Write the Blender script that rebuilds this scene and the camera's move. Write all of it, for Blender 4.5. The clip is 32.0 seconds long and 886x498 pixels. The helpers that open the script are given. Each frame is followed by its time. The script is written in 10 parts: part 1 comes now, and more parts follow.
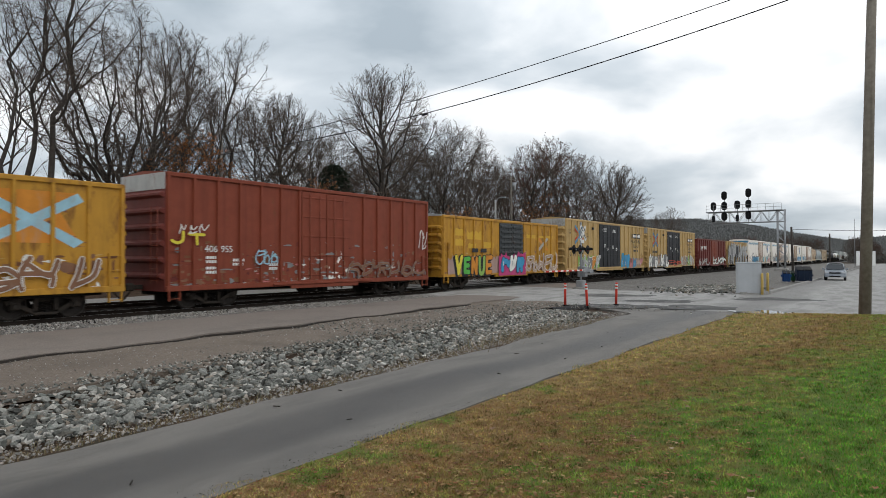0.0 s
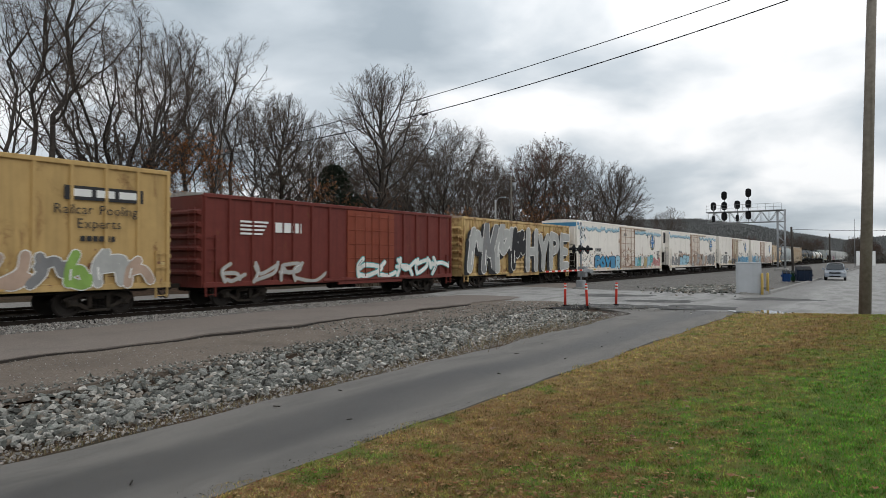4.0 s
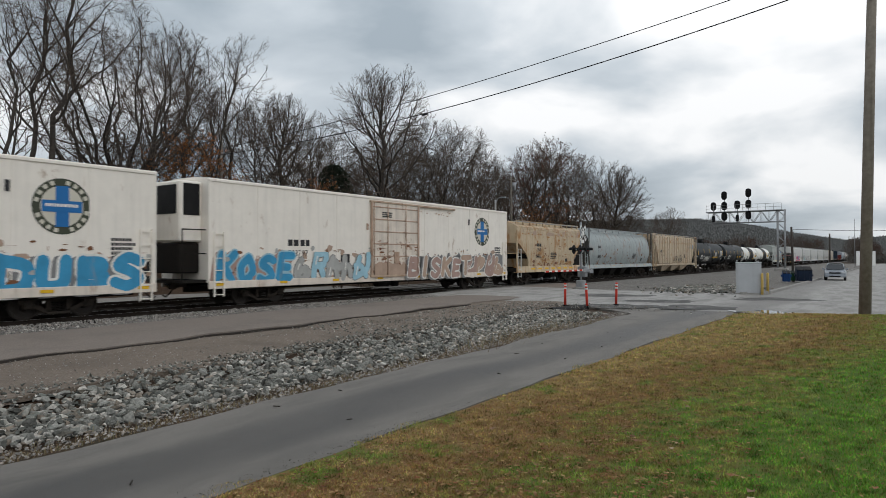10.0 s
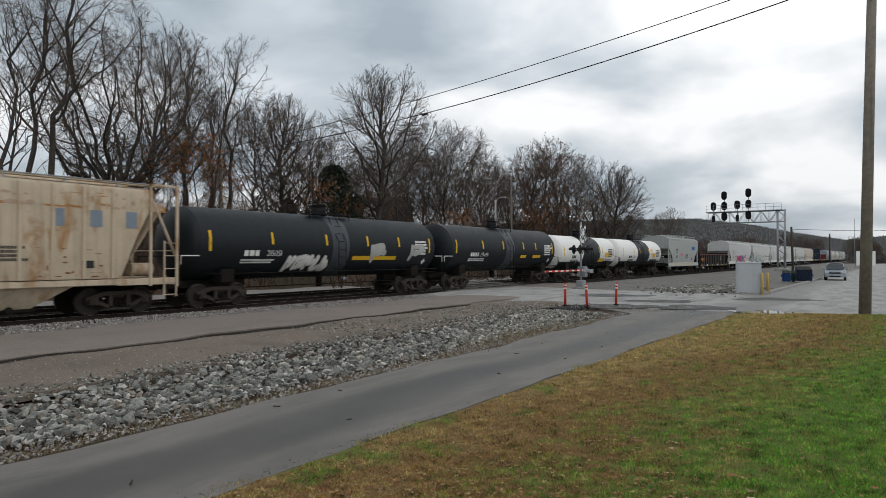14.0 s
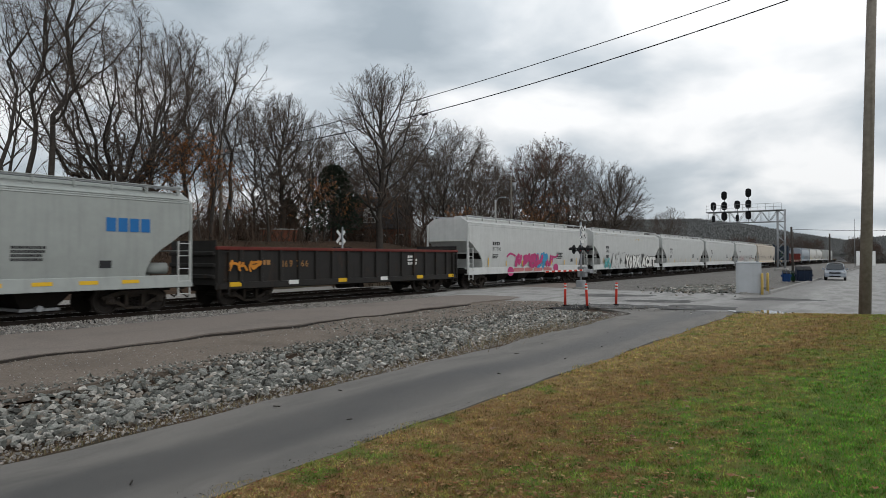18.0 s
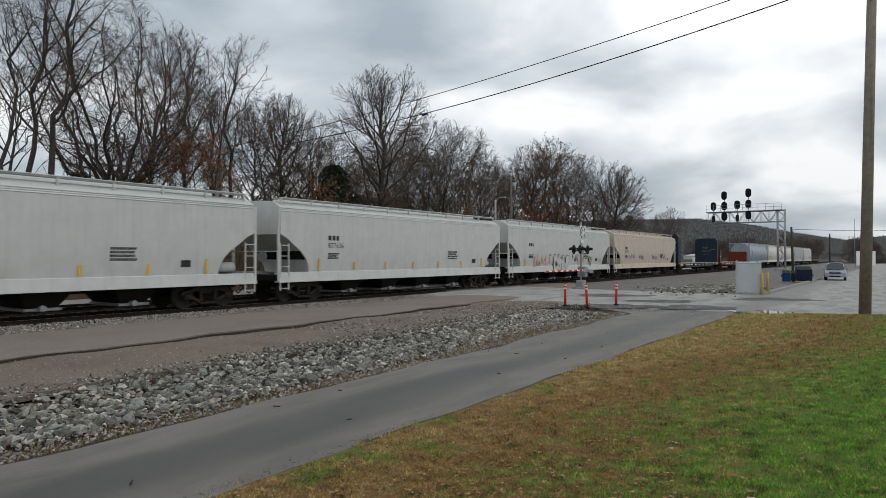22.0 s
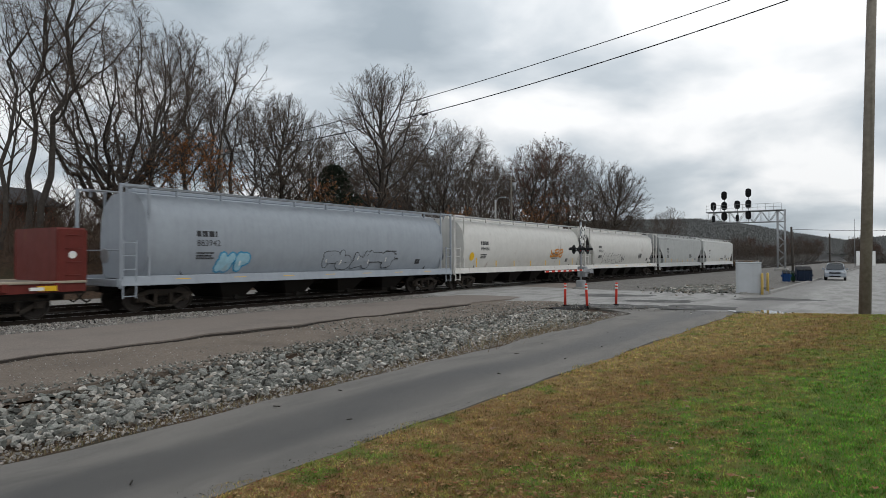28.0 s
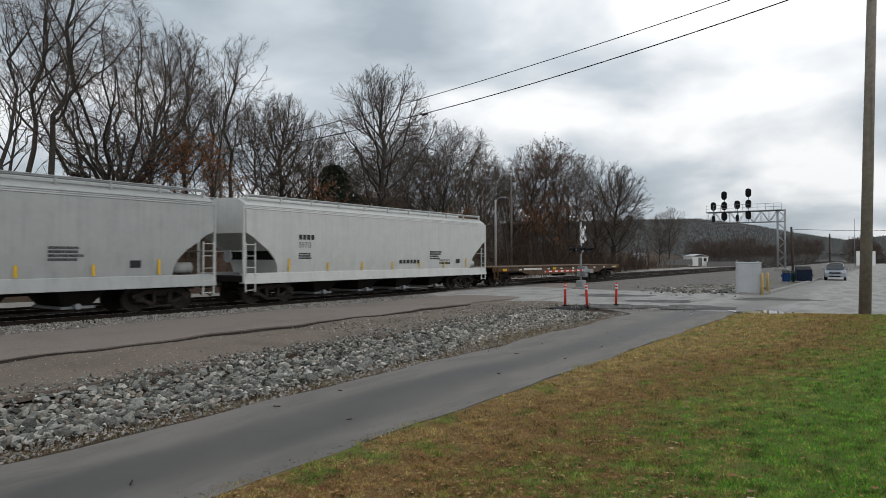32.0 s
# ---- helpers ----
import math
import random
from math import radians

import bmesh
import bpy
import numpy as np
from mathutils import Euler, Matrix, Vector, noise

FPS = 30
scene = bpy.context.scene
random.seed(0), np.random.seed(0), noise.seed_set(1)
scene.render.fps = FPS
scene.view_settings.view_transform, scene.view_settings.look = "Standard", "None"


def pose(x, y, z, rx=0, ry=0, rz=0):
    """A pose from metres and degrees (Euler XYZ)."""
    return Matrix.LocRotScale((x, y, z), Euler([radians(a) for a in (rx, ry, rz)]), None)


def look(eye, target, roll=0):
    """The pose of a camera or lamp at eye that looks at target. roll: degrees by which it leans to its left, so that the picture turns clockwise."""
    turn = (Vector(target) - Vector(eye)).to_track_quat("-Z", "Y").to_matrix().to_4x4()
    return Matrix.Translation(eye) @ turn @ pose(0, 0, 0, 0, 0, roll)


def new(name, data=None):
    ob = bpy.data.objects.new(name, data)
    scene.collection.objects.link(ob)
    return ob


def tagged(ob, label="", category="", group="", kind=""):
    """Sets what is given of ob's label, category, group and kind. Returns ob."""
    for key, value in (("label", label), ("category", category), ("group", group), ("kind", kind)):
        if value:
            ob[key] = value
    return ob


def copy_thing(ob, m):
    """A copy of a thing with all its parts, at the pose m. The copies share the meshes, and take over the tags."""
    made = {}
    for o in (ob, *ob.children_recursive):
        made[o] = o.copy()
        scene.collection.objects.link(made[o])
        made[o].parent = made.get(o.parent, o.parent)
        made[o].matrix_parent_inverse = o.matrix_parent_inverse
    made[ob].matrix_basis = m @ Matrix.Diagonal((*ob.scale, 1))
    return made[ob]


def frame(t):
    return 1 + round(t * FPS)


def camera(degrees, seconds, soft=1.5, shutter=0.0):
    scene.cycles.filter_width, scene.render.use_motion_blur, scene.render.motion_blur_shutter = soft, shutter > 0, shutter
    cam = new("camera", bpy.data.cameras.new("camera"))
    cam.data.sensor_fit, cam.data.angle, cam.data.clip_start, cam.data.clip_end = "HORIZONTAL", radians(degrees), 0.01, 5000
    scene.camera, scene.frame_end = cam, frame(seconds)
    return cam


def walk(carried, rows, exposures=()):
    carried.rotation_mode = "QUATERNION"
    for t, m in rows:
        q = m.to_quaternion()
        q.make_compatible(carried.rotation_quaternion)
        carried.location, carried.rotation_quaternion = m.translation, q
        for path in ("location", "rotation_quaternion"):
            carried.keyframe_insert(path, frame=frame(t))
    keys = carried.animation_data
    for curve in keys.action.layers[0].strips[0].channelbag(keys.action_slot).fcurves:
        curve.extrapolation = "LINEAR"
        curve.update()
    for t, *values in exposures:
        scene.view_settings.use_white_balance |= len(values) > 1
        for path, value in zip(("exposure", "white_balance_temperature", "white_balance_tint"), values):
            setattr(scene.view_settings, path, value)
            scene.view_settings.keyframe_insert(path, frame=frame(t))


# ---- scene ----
# World: x runs along the track (the train comes from +x), y away from the camera, z = 0 at the rail head.
cam = camera(69.0, 32.0, soft=0.55, shutter=0.14)
EYE = (0.0, 0.0, 1.966)
HEADING = 35.3
AIM = (math.cos(radians(HEADING)) * 100, math.sin(radians(HEADING)) * 100, 1.966 + 1.245)
walk(cam, [(0.0, look(EYE, AIM)), (32.0, look(EYE, AIM))], [(0.0, 0.06), (2.0, 0.04), (4.0, -0.05), (6.0, -0.14), (11.0, -0.15), (14.0, -0.13), (20.0, -0.13), (32.0, -0.12)])

# ---- light: an overcast winter sky ----
world = bpy.data.worlds.new("overcast_sky")
scene.world = world
world.use_nodes = True
wn, wl = world.node_tree.nodes, world.node_tree.links
wn.clear()


def wnode(kind, **inputs):
    n = wn.new(kind)
    for k, v in inputs.items():
        n.inputs[k].default_value = v
    return n


SUN_EL, SUN_AZ = 42.0, -105.0
sky = wn.new("ShaderNodeTexSky")
sky.sky_type, sky.sun_disc = "NISHITA", False
sky.sun_elevation, sky.sun_rotation = radians(SUN_EL), radians(90 - SUN_AZ)
wcoord = wn.new("ShaderNodeTexCoord")
# clouds lie on a flat layer: the direction is divided by its height
wsep = wn.new("ShaderNodeSeparateXYZ")
wl.new(wcoord.outputs["Generated"], wsep.inputs[0])
wup = wn.new("ShaderNodeMath")
wup.operation = "MAXIMUM"
wup.inputs[1].default_value = 0.0
wl.new(wsep.outputs["Z"], wup.inputs[0])
wadd = wn.new("ShaderNodeMath")
wadd.operation = "ADD"
wadd.inputs[1].default_value = 0.30
wl.new(wup.outputs[0], wadd.inputs[0])
wflat = []
for axis in ("X", "Y"):
    d = wn.new("ShaderNodeMath")
    d.operation = "DIVIDE"
    wl.new(wsep.outputs[axis], d.inputs[0])
    wl.new(wadd.outputs[0], d.inputs[1])
    wflat.append(d)
wcomb = wn.new("ShaderNodeCombineXYZ")
wl.new(wflat[0].outputs[0], wcomb.inputs[0])
wl.new(wflat[1].outputs[0], wcomb.inputs[1])
wcomb.inputs[2].default_value = 3.1
wcloud = wnode("ShaderNodeTexNoise", Scale=1.7, Detail=6.0, Roughness=0.46, Distortion=0.25)
wl.new(wcomb.outputs[0], wcloud.inputs["Vector"])
wramp = wn.new("ShaderNodeValToRGB")
wramp.color_ramp.elements[0].position, wramp.color_ramp.elements[0].color = 0.32, (0.46, 0.535, 0.60, 1)
wramp.color_ramp.elements[1].position, wramp.color_ramp.elements[1].color = 0.62, (1.25, 1.26, 1.27, 1)
mid = wramp.color_ramp.elements.new(0.47)
mid.color = (0.74, 0.81, 0.87, 1)
wl.new(wcloud.outputs["Fac"], wramp.inputs[0])
wmix = wn.new("ShaderNodeMixRGB")
wmix.blend_type = "MIX"
wmix.inputs[0].default_value = 0.94
wskydim = wn.new("ShaderNodeMixRGB")
wskydim.blend_type = "MULTIPLY"
wskydim.inputs[0].default_value = 1.0
wskydim.inputs[2].default_value = (0.10, 0.10, 0.10, 1)
wl.new(sky.outputs[0], wskydim.inputs[1])
wl.new(wskydim.outputs[0], wmix.inputs[1])
wl.new(wramp.outputs[0], wmix.inputs[2])
# the cloud deck thickens towards the horizon
wlow = wn.new("ShaderNodeMapRange")
wlow.inputs[1].default_value, wlow.inputs[2].default_value, wlow.inputs[3].default_value, wlow.inputs[4].default_value = 0.02, 0.36, 0.79, 1.0
wl.new(wsep.outputs["Z"], wlow.inputs[0])
wbg = wnode("ShaderNodeBackground", Strength=1.0)
wl.new(wlow.outputs[0], wbg.inputs["Strength"])
wl.new(wmix.outputs[0], wbg.inputs[0])
wout = wn.new("ShaderNodeOutputWorld")
wl.new(wbg.outputs[0], wout.inputs[0])

sun_data = bpy.data.lights.new("sun", "SUN")
sun_data.energy, sun_data.angle, sun_data.color = 0.48, radians(40), (1.0, 0.97, 0.93)
sun = new("sun", sun_data)
sun_from = Vector((math.cos(radians(SUN_EL)) * math.cos(radians(SUN_AZ)), math.cos(radians(SUN_EL)) * math.sin(radians(SUN_AZ)), math.sin(radians(SUN_EL))))
sun.matrix_world = look(sun_from * 300, (0, 0, 0))
# ---- materials ----
def rgba(c):
    return (c[0], c[1], c[2], 1.0)


def material(name, color, rough=0.7, metal=0.0, dark=None, scale=3.0, amount=0.5, bump=0.0, bump_scale=40.0, streak=0.0, second=None,
             second_scale=0.6, second_cut=(0.5, 0.7), spec=0.2, vary=0.0, second_stretch=(1, 1, 1)):
    """Paint, soil, wood or metal: a base colour, a finer darker grain, larger stains of a second colour, vertical streaks and a fine relief."""
    m = bpy.data.materials.new(name)
    m.use_nodes = True
    n, l = m.node_tree.nodes, m.node_tree.links
    b = n["Principled BSDF"]
    b.inputs["Roughness"].default_value, b.inputs["Metallic"].default_value = rough, metal
    b.inputs["Specular IOR Level"].default_value = spec
    co = n.new("ShaderNodeTexCoord")
    out = None
    grain = n.new("ShaderNodeTexNoise")
    grain.inputs["Scale"].default_value, grain.inputs["Detail"].default_value, grain.inputs["Roughness"].default_value = scale, 6.0, 0.62
    l.new(co.outputs["Object"], grain.inputs["Vector"])
    cut = n.new("ShaderNodeMapRange")
    cut.inputs[1].default_value, cut.inputs[2].default_value = 0.35, 0.68
    cut.inputs[4].default_value = amount
    l.new(grain.outputs["Fac"], cut.inputs[0])
    mix = n.new("ShaderNodeMixRGB")
    mix.inputs[1].default_value = rgba(color)
    mix.inputs[2].default_value = rgba(dark or [c * 0.55 for c in color])
    l.new(cut.outputs[0], mix.inputs[0])
    out = mix.outputs[0]
    if second:
        big = n.new("ShaderNodeTexNoise")
        big.inputs["Scale"].default_value, big.inputs["Detail"].default_value = second_scale, 8.0
        big.inputs["Roughness"].default_value = 0.70
        big.inputs["Distortion"].default_value = 0.5
        stretch = n.new("ShaderNodeMapping")
        stretch.inputs["Scale"].default_value = second_stretch
        l.new(co.outputs["Object"], stretch.inputs["Vector"])
        l.new(stretch.outputs[0], big.inputs["Vector"])
        c2 = n.new("ShaderNodeMapRange")
        c2.inputs[1].default_value, c2.inputs[2].default_value = second_cut
        l.new(big.outputs["Fac"], c2.inputs[0])
        m2 = n.new("ShaderNodeMixRGB")
        m2.inputs[2].default_value = rgba(second)
        l.new(c2.outputs[0], m2.inputs[0])
        l.new(out, m2.inputs[1])
        out = m2.outputs[0]
    if streak:
        mp = n.new("ShaderNodeMapping")
        mp.inputs["Scale"].default_value = (5.0, 5.0, 0.28)
        l.new(co.outputs["Object"], mp.inputs["Vector"])
        st = n.new("ShaderNodeTexNoise")
        st.inputs["Scale"].default_value, st.inputs["Detail"].default_value = 1.0, 5.0
        l.new(mp.outputs[0], st.inputs["Vector"])
        c3 = n.new("ShaderNodeMapRange")
        c3.inputs[1].default_value, c3.inputs[2].default_value, c3.inputs[4].default_value = 0.48, 0.75, streak
        l.new(st.outputs["Fac"], c3.inputs[0])
        m3 = n.new("ShaderNodeMixRGB")
        m3.inputs[2].default_value = rgba([c * 0.38 for c in color])
        l.new(c3.outputs[0], m3.inputs[0])
        l.new(out, m3.inputs[1])
        out = m3.outputs[0]
    if vary:
        oi = n.new("ShaderNodeObjectInfo")
        vr = n.new("ShaderNodeMapRange")
        vr.inputs[3].default_value, vr.inputs[4].default_value = 1 - vary, 1 + vary
        l.new(oi.outputs["Random"], vr.inputs[0])
        m4 = n.new("ShaderNodeVectorMath")
        m4.operation = "SCALE"
        l.new(out, m4.inputs[0])
        l.new(vr.outputs[0], m4.inputs["Scale"])
        out = m4.outputs[0]
    l.new(out, b.inputs["Base Color"])
    rr = n.new("ShaderNodeMapRange")
    rr.inputs[3].default_value, rr.inputs[4].default_value = max(rough - 0.12, 0.02), min(rough + 0.12, 1.0)
    l.new(grain.outputs["Fac"], rr.inputs[0])
    l.new(rr.outputs[0], b.inputs["Roughness"])
    if bump:
        fine = n.new("ShaderNodeTexNoise")
        fine.inputs["Scale"].default_value, fine.inputs["Detail"].default_value = bump_scale, 4.0
        l.new(co.outputs["Object"], fine.inputs["Vector"])
        bp = n.new("ShaderNodeBump")
        bp.inputs["Strength"].default_value, bp.inputs["Distance"].default_value = 1.0, bump
        l.new(fine.outputs["Fac"], bp.inputs["Height"])
        l.new(bp.outputs[0], b.inputs["Normal"])
    return m


def maths(n, l, op, a, b):
    m = n.new("ShaderNodeMath")
    m.operation = op
    for i, v in enumerate((a, b)):
        if isinstance(v, (int, float)):
            m.inputs[i].default_value = v
        else:
            l.new(v, m.inputs[i])
    return m.outputs[0]


def noise_node(n, l, co, scale, detail=5.0, rough=0.55, stretch=(1, 1, 1), shift=(0, 0, 0)):
    mp = n.new("ShaderNodeMapping")
    mp.inputs["Scale"].default_value, mp.inputs["Location"].default_value = stretch, shift
    l.new(co.outputs["Object"], mp.inputs["Vector"])
    nz = n.new("ShaderNodeTexNoise")
    nz.inputs["Scale"].default_value, nz.inputs["Detail"].default_value, nz.inputs["Roughness"].default_value = scale, detail, rough
    l.new(mp.outputs[0], nz.inputs["Vector"])
    return nz.outputs["Fac"]


def worn_strip(name, dry, damp, lane, wide, sway, rough_dry=0.85, rough_damp=0.6, patches=0.45):
    """Asphalt with a damp worn lane along x at y = lane, blurred patches and a fine aggregate."""
    m = material(name, dry, rough_dry, dark=[c * 0.66 for c in dry], scale=60, amount=0.8, bump=0.006, bump_scale=120, spec=0.5, second=[c * 0.62 for c in dry], second_scale=1.3, second_stretch=(0.35, 1.3, 1), second_cut=(0.46, 0.66))
    n, l = m.node_tree.nodes, m.node_tree.links
    b = n["Principled BSDF"]
    src = b.inputs["Base Color"].links[0].from_socket
    co = n.new("ShaderNodeTexCoord")
    sp = n.new("ShaderNodeSeparateXYZ")
    l.new(co.outputs["Object"], sp.inputs[0])
    long_nz = noise_node(n, l, co, 1.0, 3.0, 0.45, (0.14, 0.5, 1), (3.7, 1.3, 0.4))
    patch_nz = noise_node(n, l, co, 1.0, 5.0, 0.55, (0.45, 1.1, 1), (1.1, 7.0, 0))
    off = maths(n, l, "ADD", maths(n, l, "SUBTRACT", sp.outputs["Y"], lane), maths(n, l, "MULTIPLY", maths(n, l, "SUBTRACT", long_nz, 0.5), sway))
    lift = maths(n, l, "SUBTRACT", off, maths(n, l, "MULTIPLY", sp.outputs["X"], 0.012))
    band = n.new("ShaderNodeMapRange")
    band.interpolation_type = "SMOOTHSTEP"
    band.inputs[1].default_value, band.inputs[2].default_value, band.inputs[3].default_value, band.inputs[4].default_value = wide * 0.25, wide, 1.0, 0.0
    l.new(maths(n, l, "ABSOLUTE", lift, 0), band.inputs[0])
    amount = maths(n, l, "MULTIPLY", band.outputs[0], maths(n, l, "ADD", 0.35, patch_nz))
    soft = n.new("ShaderNodeMapRange")
    soft.inputs[1].default_value, soft.inputs[2].default_value, soft.inputs[4].default_value = 0.5, 0.66, patches
    l.new(patch_nz, soft.inputs[0])
    fac = n.new("ShaderNodeMath")
    fac.operation, fac.use_clamp = "MAXIMUM", True
    l.new(amount, fac.inputs[0])
    l.new(soft.outputs[0], fac.inputs[1])
    mx = n.new("ShaderNodeMixRGB")
    mx.inputs[2].default_value = rgba(damp)
    l.new(fac.outputs[0], mx.inputs[0])
    l.new(src, mx.inputs[1])
    l.new(mx.outputs[0], b.inputs["Base Color"])
    rg = n.new("ShaderNodeMapRange")
    rg.inputs[3].default_value, rg.inputs[4].default_value = rough_dry, rough_damp
    l.new(fac.outputs[0], rg.inputs[0])
    l.new(rg.outputs[0], b.inputs["Roughness"])
    return m


def glass(name, color, rough=0.05):
    m = bpy.data.materials.new(name)
    m.use_nodes = True
    b = m.node_tree.nodes["Principled BSDF"]
    b.inputs["Base Color"].default_value, b.inputs["Roughness"].default_value = rgba(color), rough
    b.inputs["Specular IOR Level"].default_value = 0.8
    return m


def paint(name, color, rust=0.0, grime=0.35, rough=0.55, streak=0.35, rustcol=(0.16, 0.065, 0.025), cut=None, spec=0.25):
    return material(name, color, rough, 0.0, dark=[c * 0.62 for c in color], scale=2.2, amount=grime, bump=0.003, bump_scale=6.0, streak=streak, spec=spec,
                    second=rustcol if rust else None, second_scale=1.5, second_stretch=(1, 1, 0.42), second_cut=cut or (0.63 - rust * 0.26, 0.76 - rust * 0.22))


MAT = {}
MAT["yellow"] = paint("boxcar_yellow", (0.50, 0.255, 0.032), rust=0.45, rustcol=(0.20, 0.085, 0.02))
MAT["gold"] = paint("boxcar_gold", (0.50, 0.335, 0.135), rust=0.2, grime=0.3)
MAT["red"] = paint("boxcar_oxide_red", (0.225, 0.052, 0.027), rust=0.12)
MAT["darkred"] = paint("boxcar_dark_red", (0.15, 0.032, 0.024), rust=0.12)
MAT["tanbox"] = paint("weathered_gold_paint", (0.56, 0.39, 0.17), rust=0.6, rustcol=(0.22, 0.10, 0.04))
MAT["white"] = paint("reefer_white", (0.84, 0.79, 0.715), rust=0.06, grime=0.16, streak=0.12, rustcol=(0.30, 0.17, 0.08))
MAT["hopwhite"] = paint("hopper_white", (0.55, 0.555, 0.535), rust=0.0, grime=0.25, streak=0.16)
MAT["hopgrey"] = paint("hopper_light_grey", (0.40, 0.41, 0.40), grime=0.3, streak=0.2)
MAT["hopblue"] = paint("hopper_pale_blue_grey", (0.36, 0.40, 0.40), rust=0.32, grime=0.35, rustcol=(0.25, 0.12, 0.05))
MAT["hoptan"] = paint("hopper_rusty_tan", (0.56, 0.45, 0.31), rust=0.55, grime=0.35, rustcol=(0.36, 0.17, 0.05), streak=0.4)
MAT["hopcream"] = paint("hopper_cream", (0.55, 0.485, 0.40), rust=0.1, grime=0.3, streak=0.25)
MAT["hopbuff"] = paint("hopper_buff", (0.55, 0.45, 0.33), rust=0.40, grime=0.35, rustcol=(0.33, 0.17, 0.06), streak=0.45)
MAT["silver"] = paint("hopper_blue_silver", (0.31, 0.34, 0.375), grime=0.25, rough=0.45, streak=0.15)
MAT["gatx"] = paint("hopper_green_grey", (0.36, 0.38, 0.36), grime=0.25, streak=0.2)
MAT["tankblack"] = paint("tank_black", (0.012, 0.0155, 0.018), grime=0.25, rough=0.5, streak=0.25, spec=0.22)
MAT["tankgrey"] = paint("tank_scuffed_grey", (0.06, 0.068, 0.08), grime=0.4, rough=0.45, streak=0.3)
MAT["creamdoor"] = paint("door_cream", (0.60, 0.52, 0.38), rust=0.2, grime=0.3, streak=0.3)
MAT["rustwhite"] = paint("rusty_white", (0.48, 0.36, 0.26), rust=0.35, grime=0.4)
MAT["tankwhite"] = paint("tank_white", (0.78, 0.77, 0.73), grime=0.12, streak=0.08, rough=0.42)
MAT["gonblack"] = paint("gondola_black", (0.026, 0.024, 0.022), rust=0.3, grime=0.3, rustcol=(0.05, 0.03, 0.02), spec=0.2)
MAT["navy"] = paint("flatcar_navy", (0.016, 0.028, 0.045), rust=0.1, grime=0.3, rustcol=(0.08, 0.05, 0.03))
MAT["decktan"] = paint("pale_deck_timber", (0.36, 0.31, 0.24), rust=0.15, grime=0.35, spec=0.1)
MAT["g_lime"] = paint("spray_lime", (0.30, 0.36, 0.08), rust=0.05, grime=0.2, spec=0.1)
MAT["flatred"] = paint("flatcar_red", (0.13, 0.022, 0.016), rust=0.15, grime=0.3)
MAT["flatyellow"] = paint("flatcar_weathered_yellow", (0.12, 0.065, 0.028), rust=0.7, grime=0.6, rustcol=(0.045, 0.03, 0.022))
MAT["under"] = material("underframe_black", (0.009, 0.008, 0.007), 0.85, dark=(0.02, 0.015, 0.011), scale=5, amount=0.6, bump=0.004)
MAT["truck"] = material("truck_cast_steel", (0.034, 0.029, 0.025), 0.85, dark=(0.062, 0.046, 0.034), scale=6, amount=0.6, bump=0.004, bump_scale=25)
MAT["wheel"] = material("wheel_steel", (0.048, 0.042, 0.038), 0.65, 0.2, dark=(0.036, 0.027, 0.021), scale=7, amount=0.6)
MAT["roofgrey"] = paint("roof_galvanised", (0.42, 0.42, 0.40), rust=0.3, grime=0.4)
MAT["blackpaint"] = paint("door_black", (0.016, 0.017, 0.02), grime=0.3, rough=0.5)
MAT["greydoor"] = paint("door_grey", (0.055, 0.06, 0.062), grime=0.4, rust=0.15)
MAT["ycaut"] = paint("reflector_yellow", (0.70, 0.42, 0.02), grime=0.2, streak=0)
MAT["mark_dark"] = paint("marking_dark", (0.03, 0.03, 0.032), grime=0.2, streak=0)
MAT["mark_white"] = paint("marking_white", (0.75, 0.75, 0.72), grime=0.2, streak=0)
MAT["logo_blue"] = paint("emblem_blue", (0.02, 0.15, 0.40), grime=0.15, streak=0)
MAT["logo_ring"] = paint("emblem_ring", (0.055, 0.062, 0.042), grime=0.15, streak=0)
MAT["logo_tan"] = paint("emblem_tan", (0.60, 0.57, 0.48), grime=0.15, streak=0)
MAT["logo_red"] = paint("emblem_red", (0.52, 0.07, 0.03), grime=0.15, streak=0)
MAT["logo_cyan"] = paint("emblem_sky_blue", (0.07, 0.25, 0.42), grime=0.15, streak=0)
for nm, col in (("g_blue", (0.05, 0.30, 0.52)), ("g_green", (0.10, 0.42, 0.07)), ("g_yellow", (0.72, 0.60, 0.06)), ("g_magenta", (0.50, 0.05, 0.18)),
                ("g_silver", (0.42, 0.42, 0.40)), ("g_white", (0.80, 0.79, 0.74)), ("g_black", (0.02, 0.02, 0.022)), ("g_teal", (0.10, 0.42, 0.42)),
                ("g_orange", (0.62, 0.24, 0.03)), ("g_brown", (0.24, 0.12, 0.07)), ("g_pink", (0.55, 0.20, 0.20)), ("g_grey", (0.22, 0.22, 0.22)), ("g_lime", (0.26, 0.42, 0.10)), ("g_cream", (0.55, 0.42, 0.20)), ("g_rust", (0.20, 0.085, 0.04)), ("g_pale", (0.34, 0.56, 0.66)), ("g_stain", (0.46, 0.33, 0.25))):
    MAT[nm] = paint("spray_" + nm[2:], col, rust=0.22, grime=0.5, streak=0.15, rough=0.55, rustcol=[0.45 * c + 0.16 * k for c, k in zip(col, (1.1, 0.85, 0.7))])
MAT["g_ochre"] = paint("rust_ochre", (0.40, 0.20, 0.07), grime=0.4, streak=0.2)
MAT["g_dusty"] = paint("spray_dusty_pink", (0.40, 0.27, 0.23), grime=0.4, streak=0.15)
MAT["dullblue"] = paint("faded_dull_blue", (0.22, 0.26, 0.31), grime=0.4, streak=0.2)
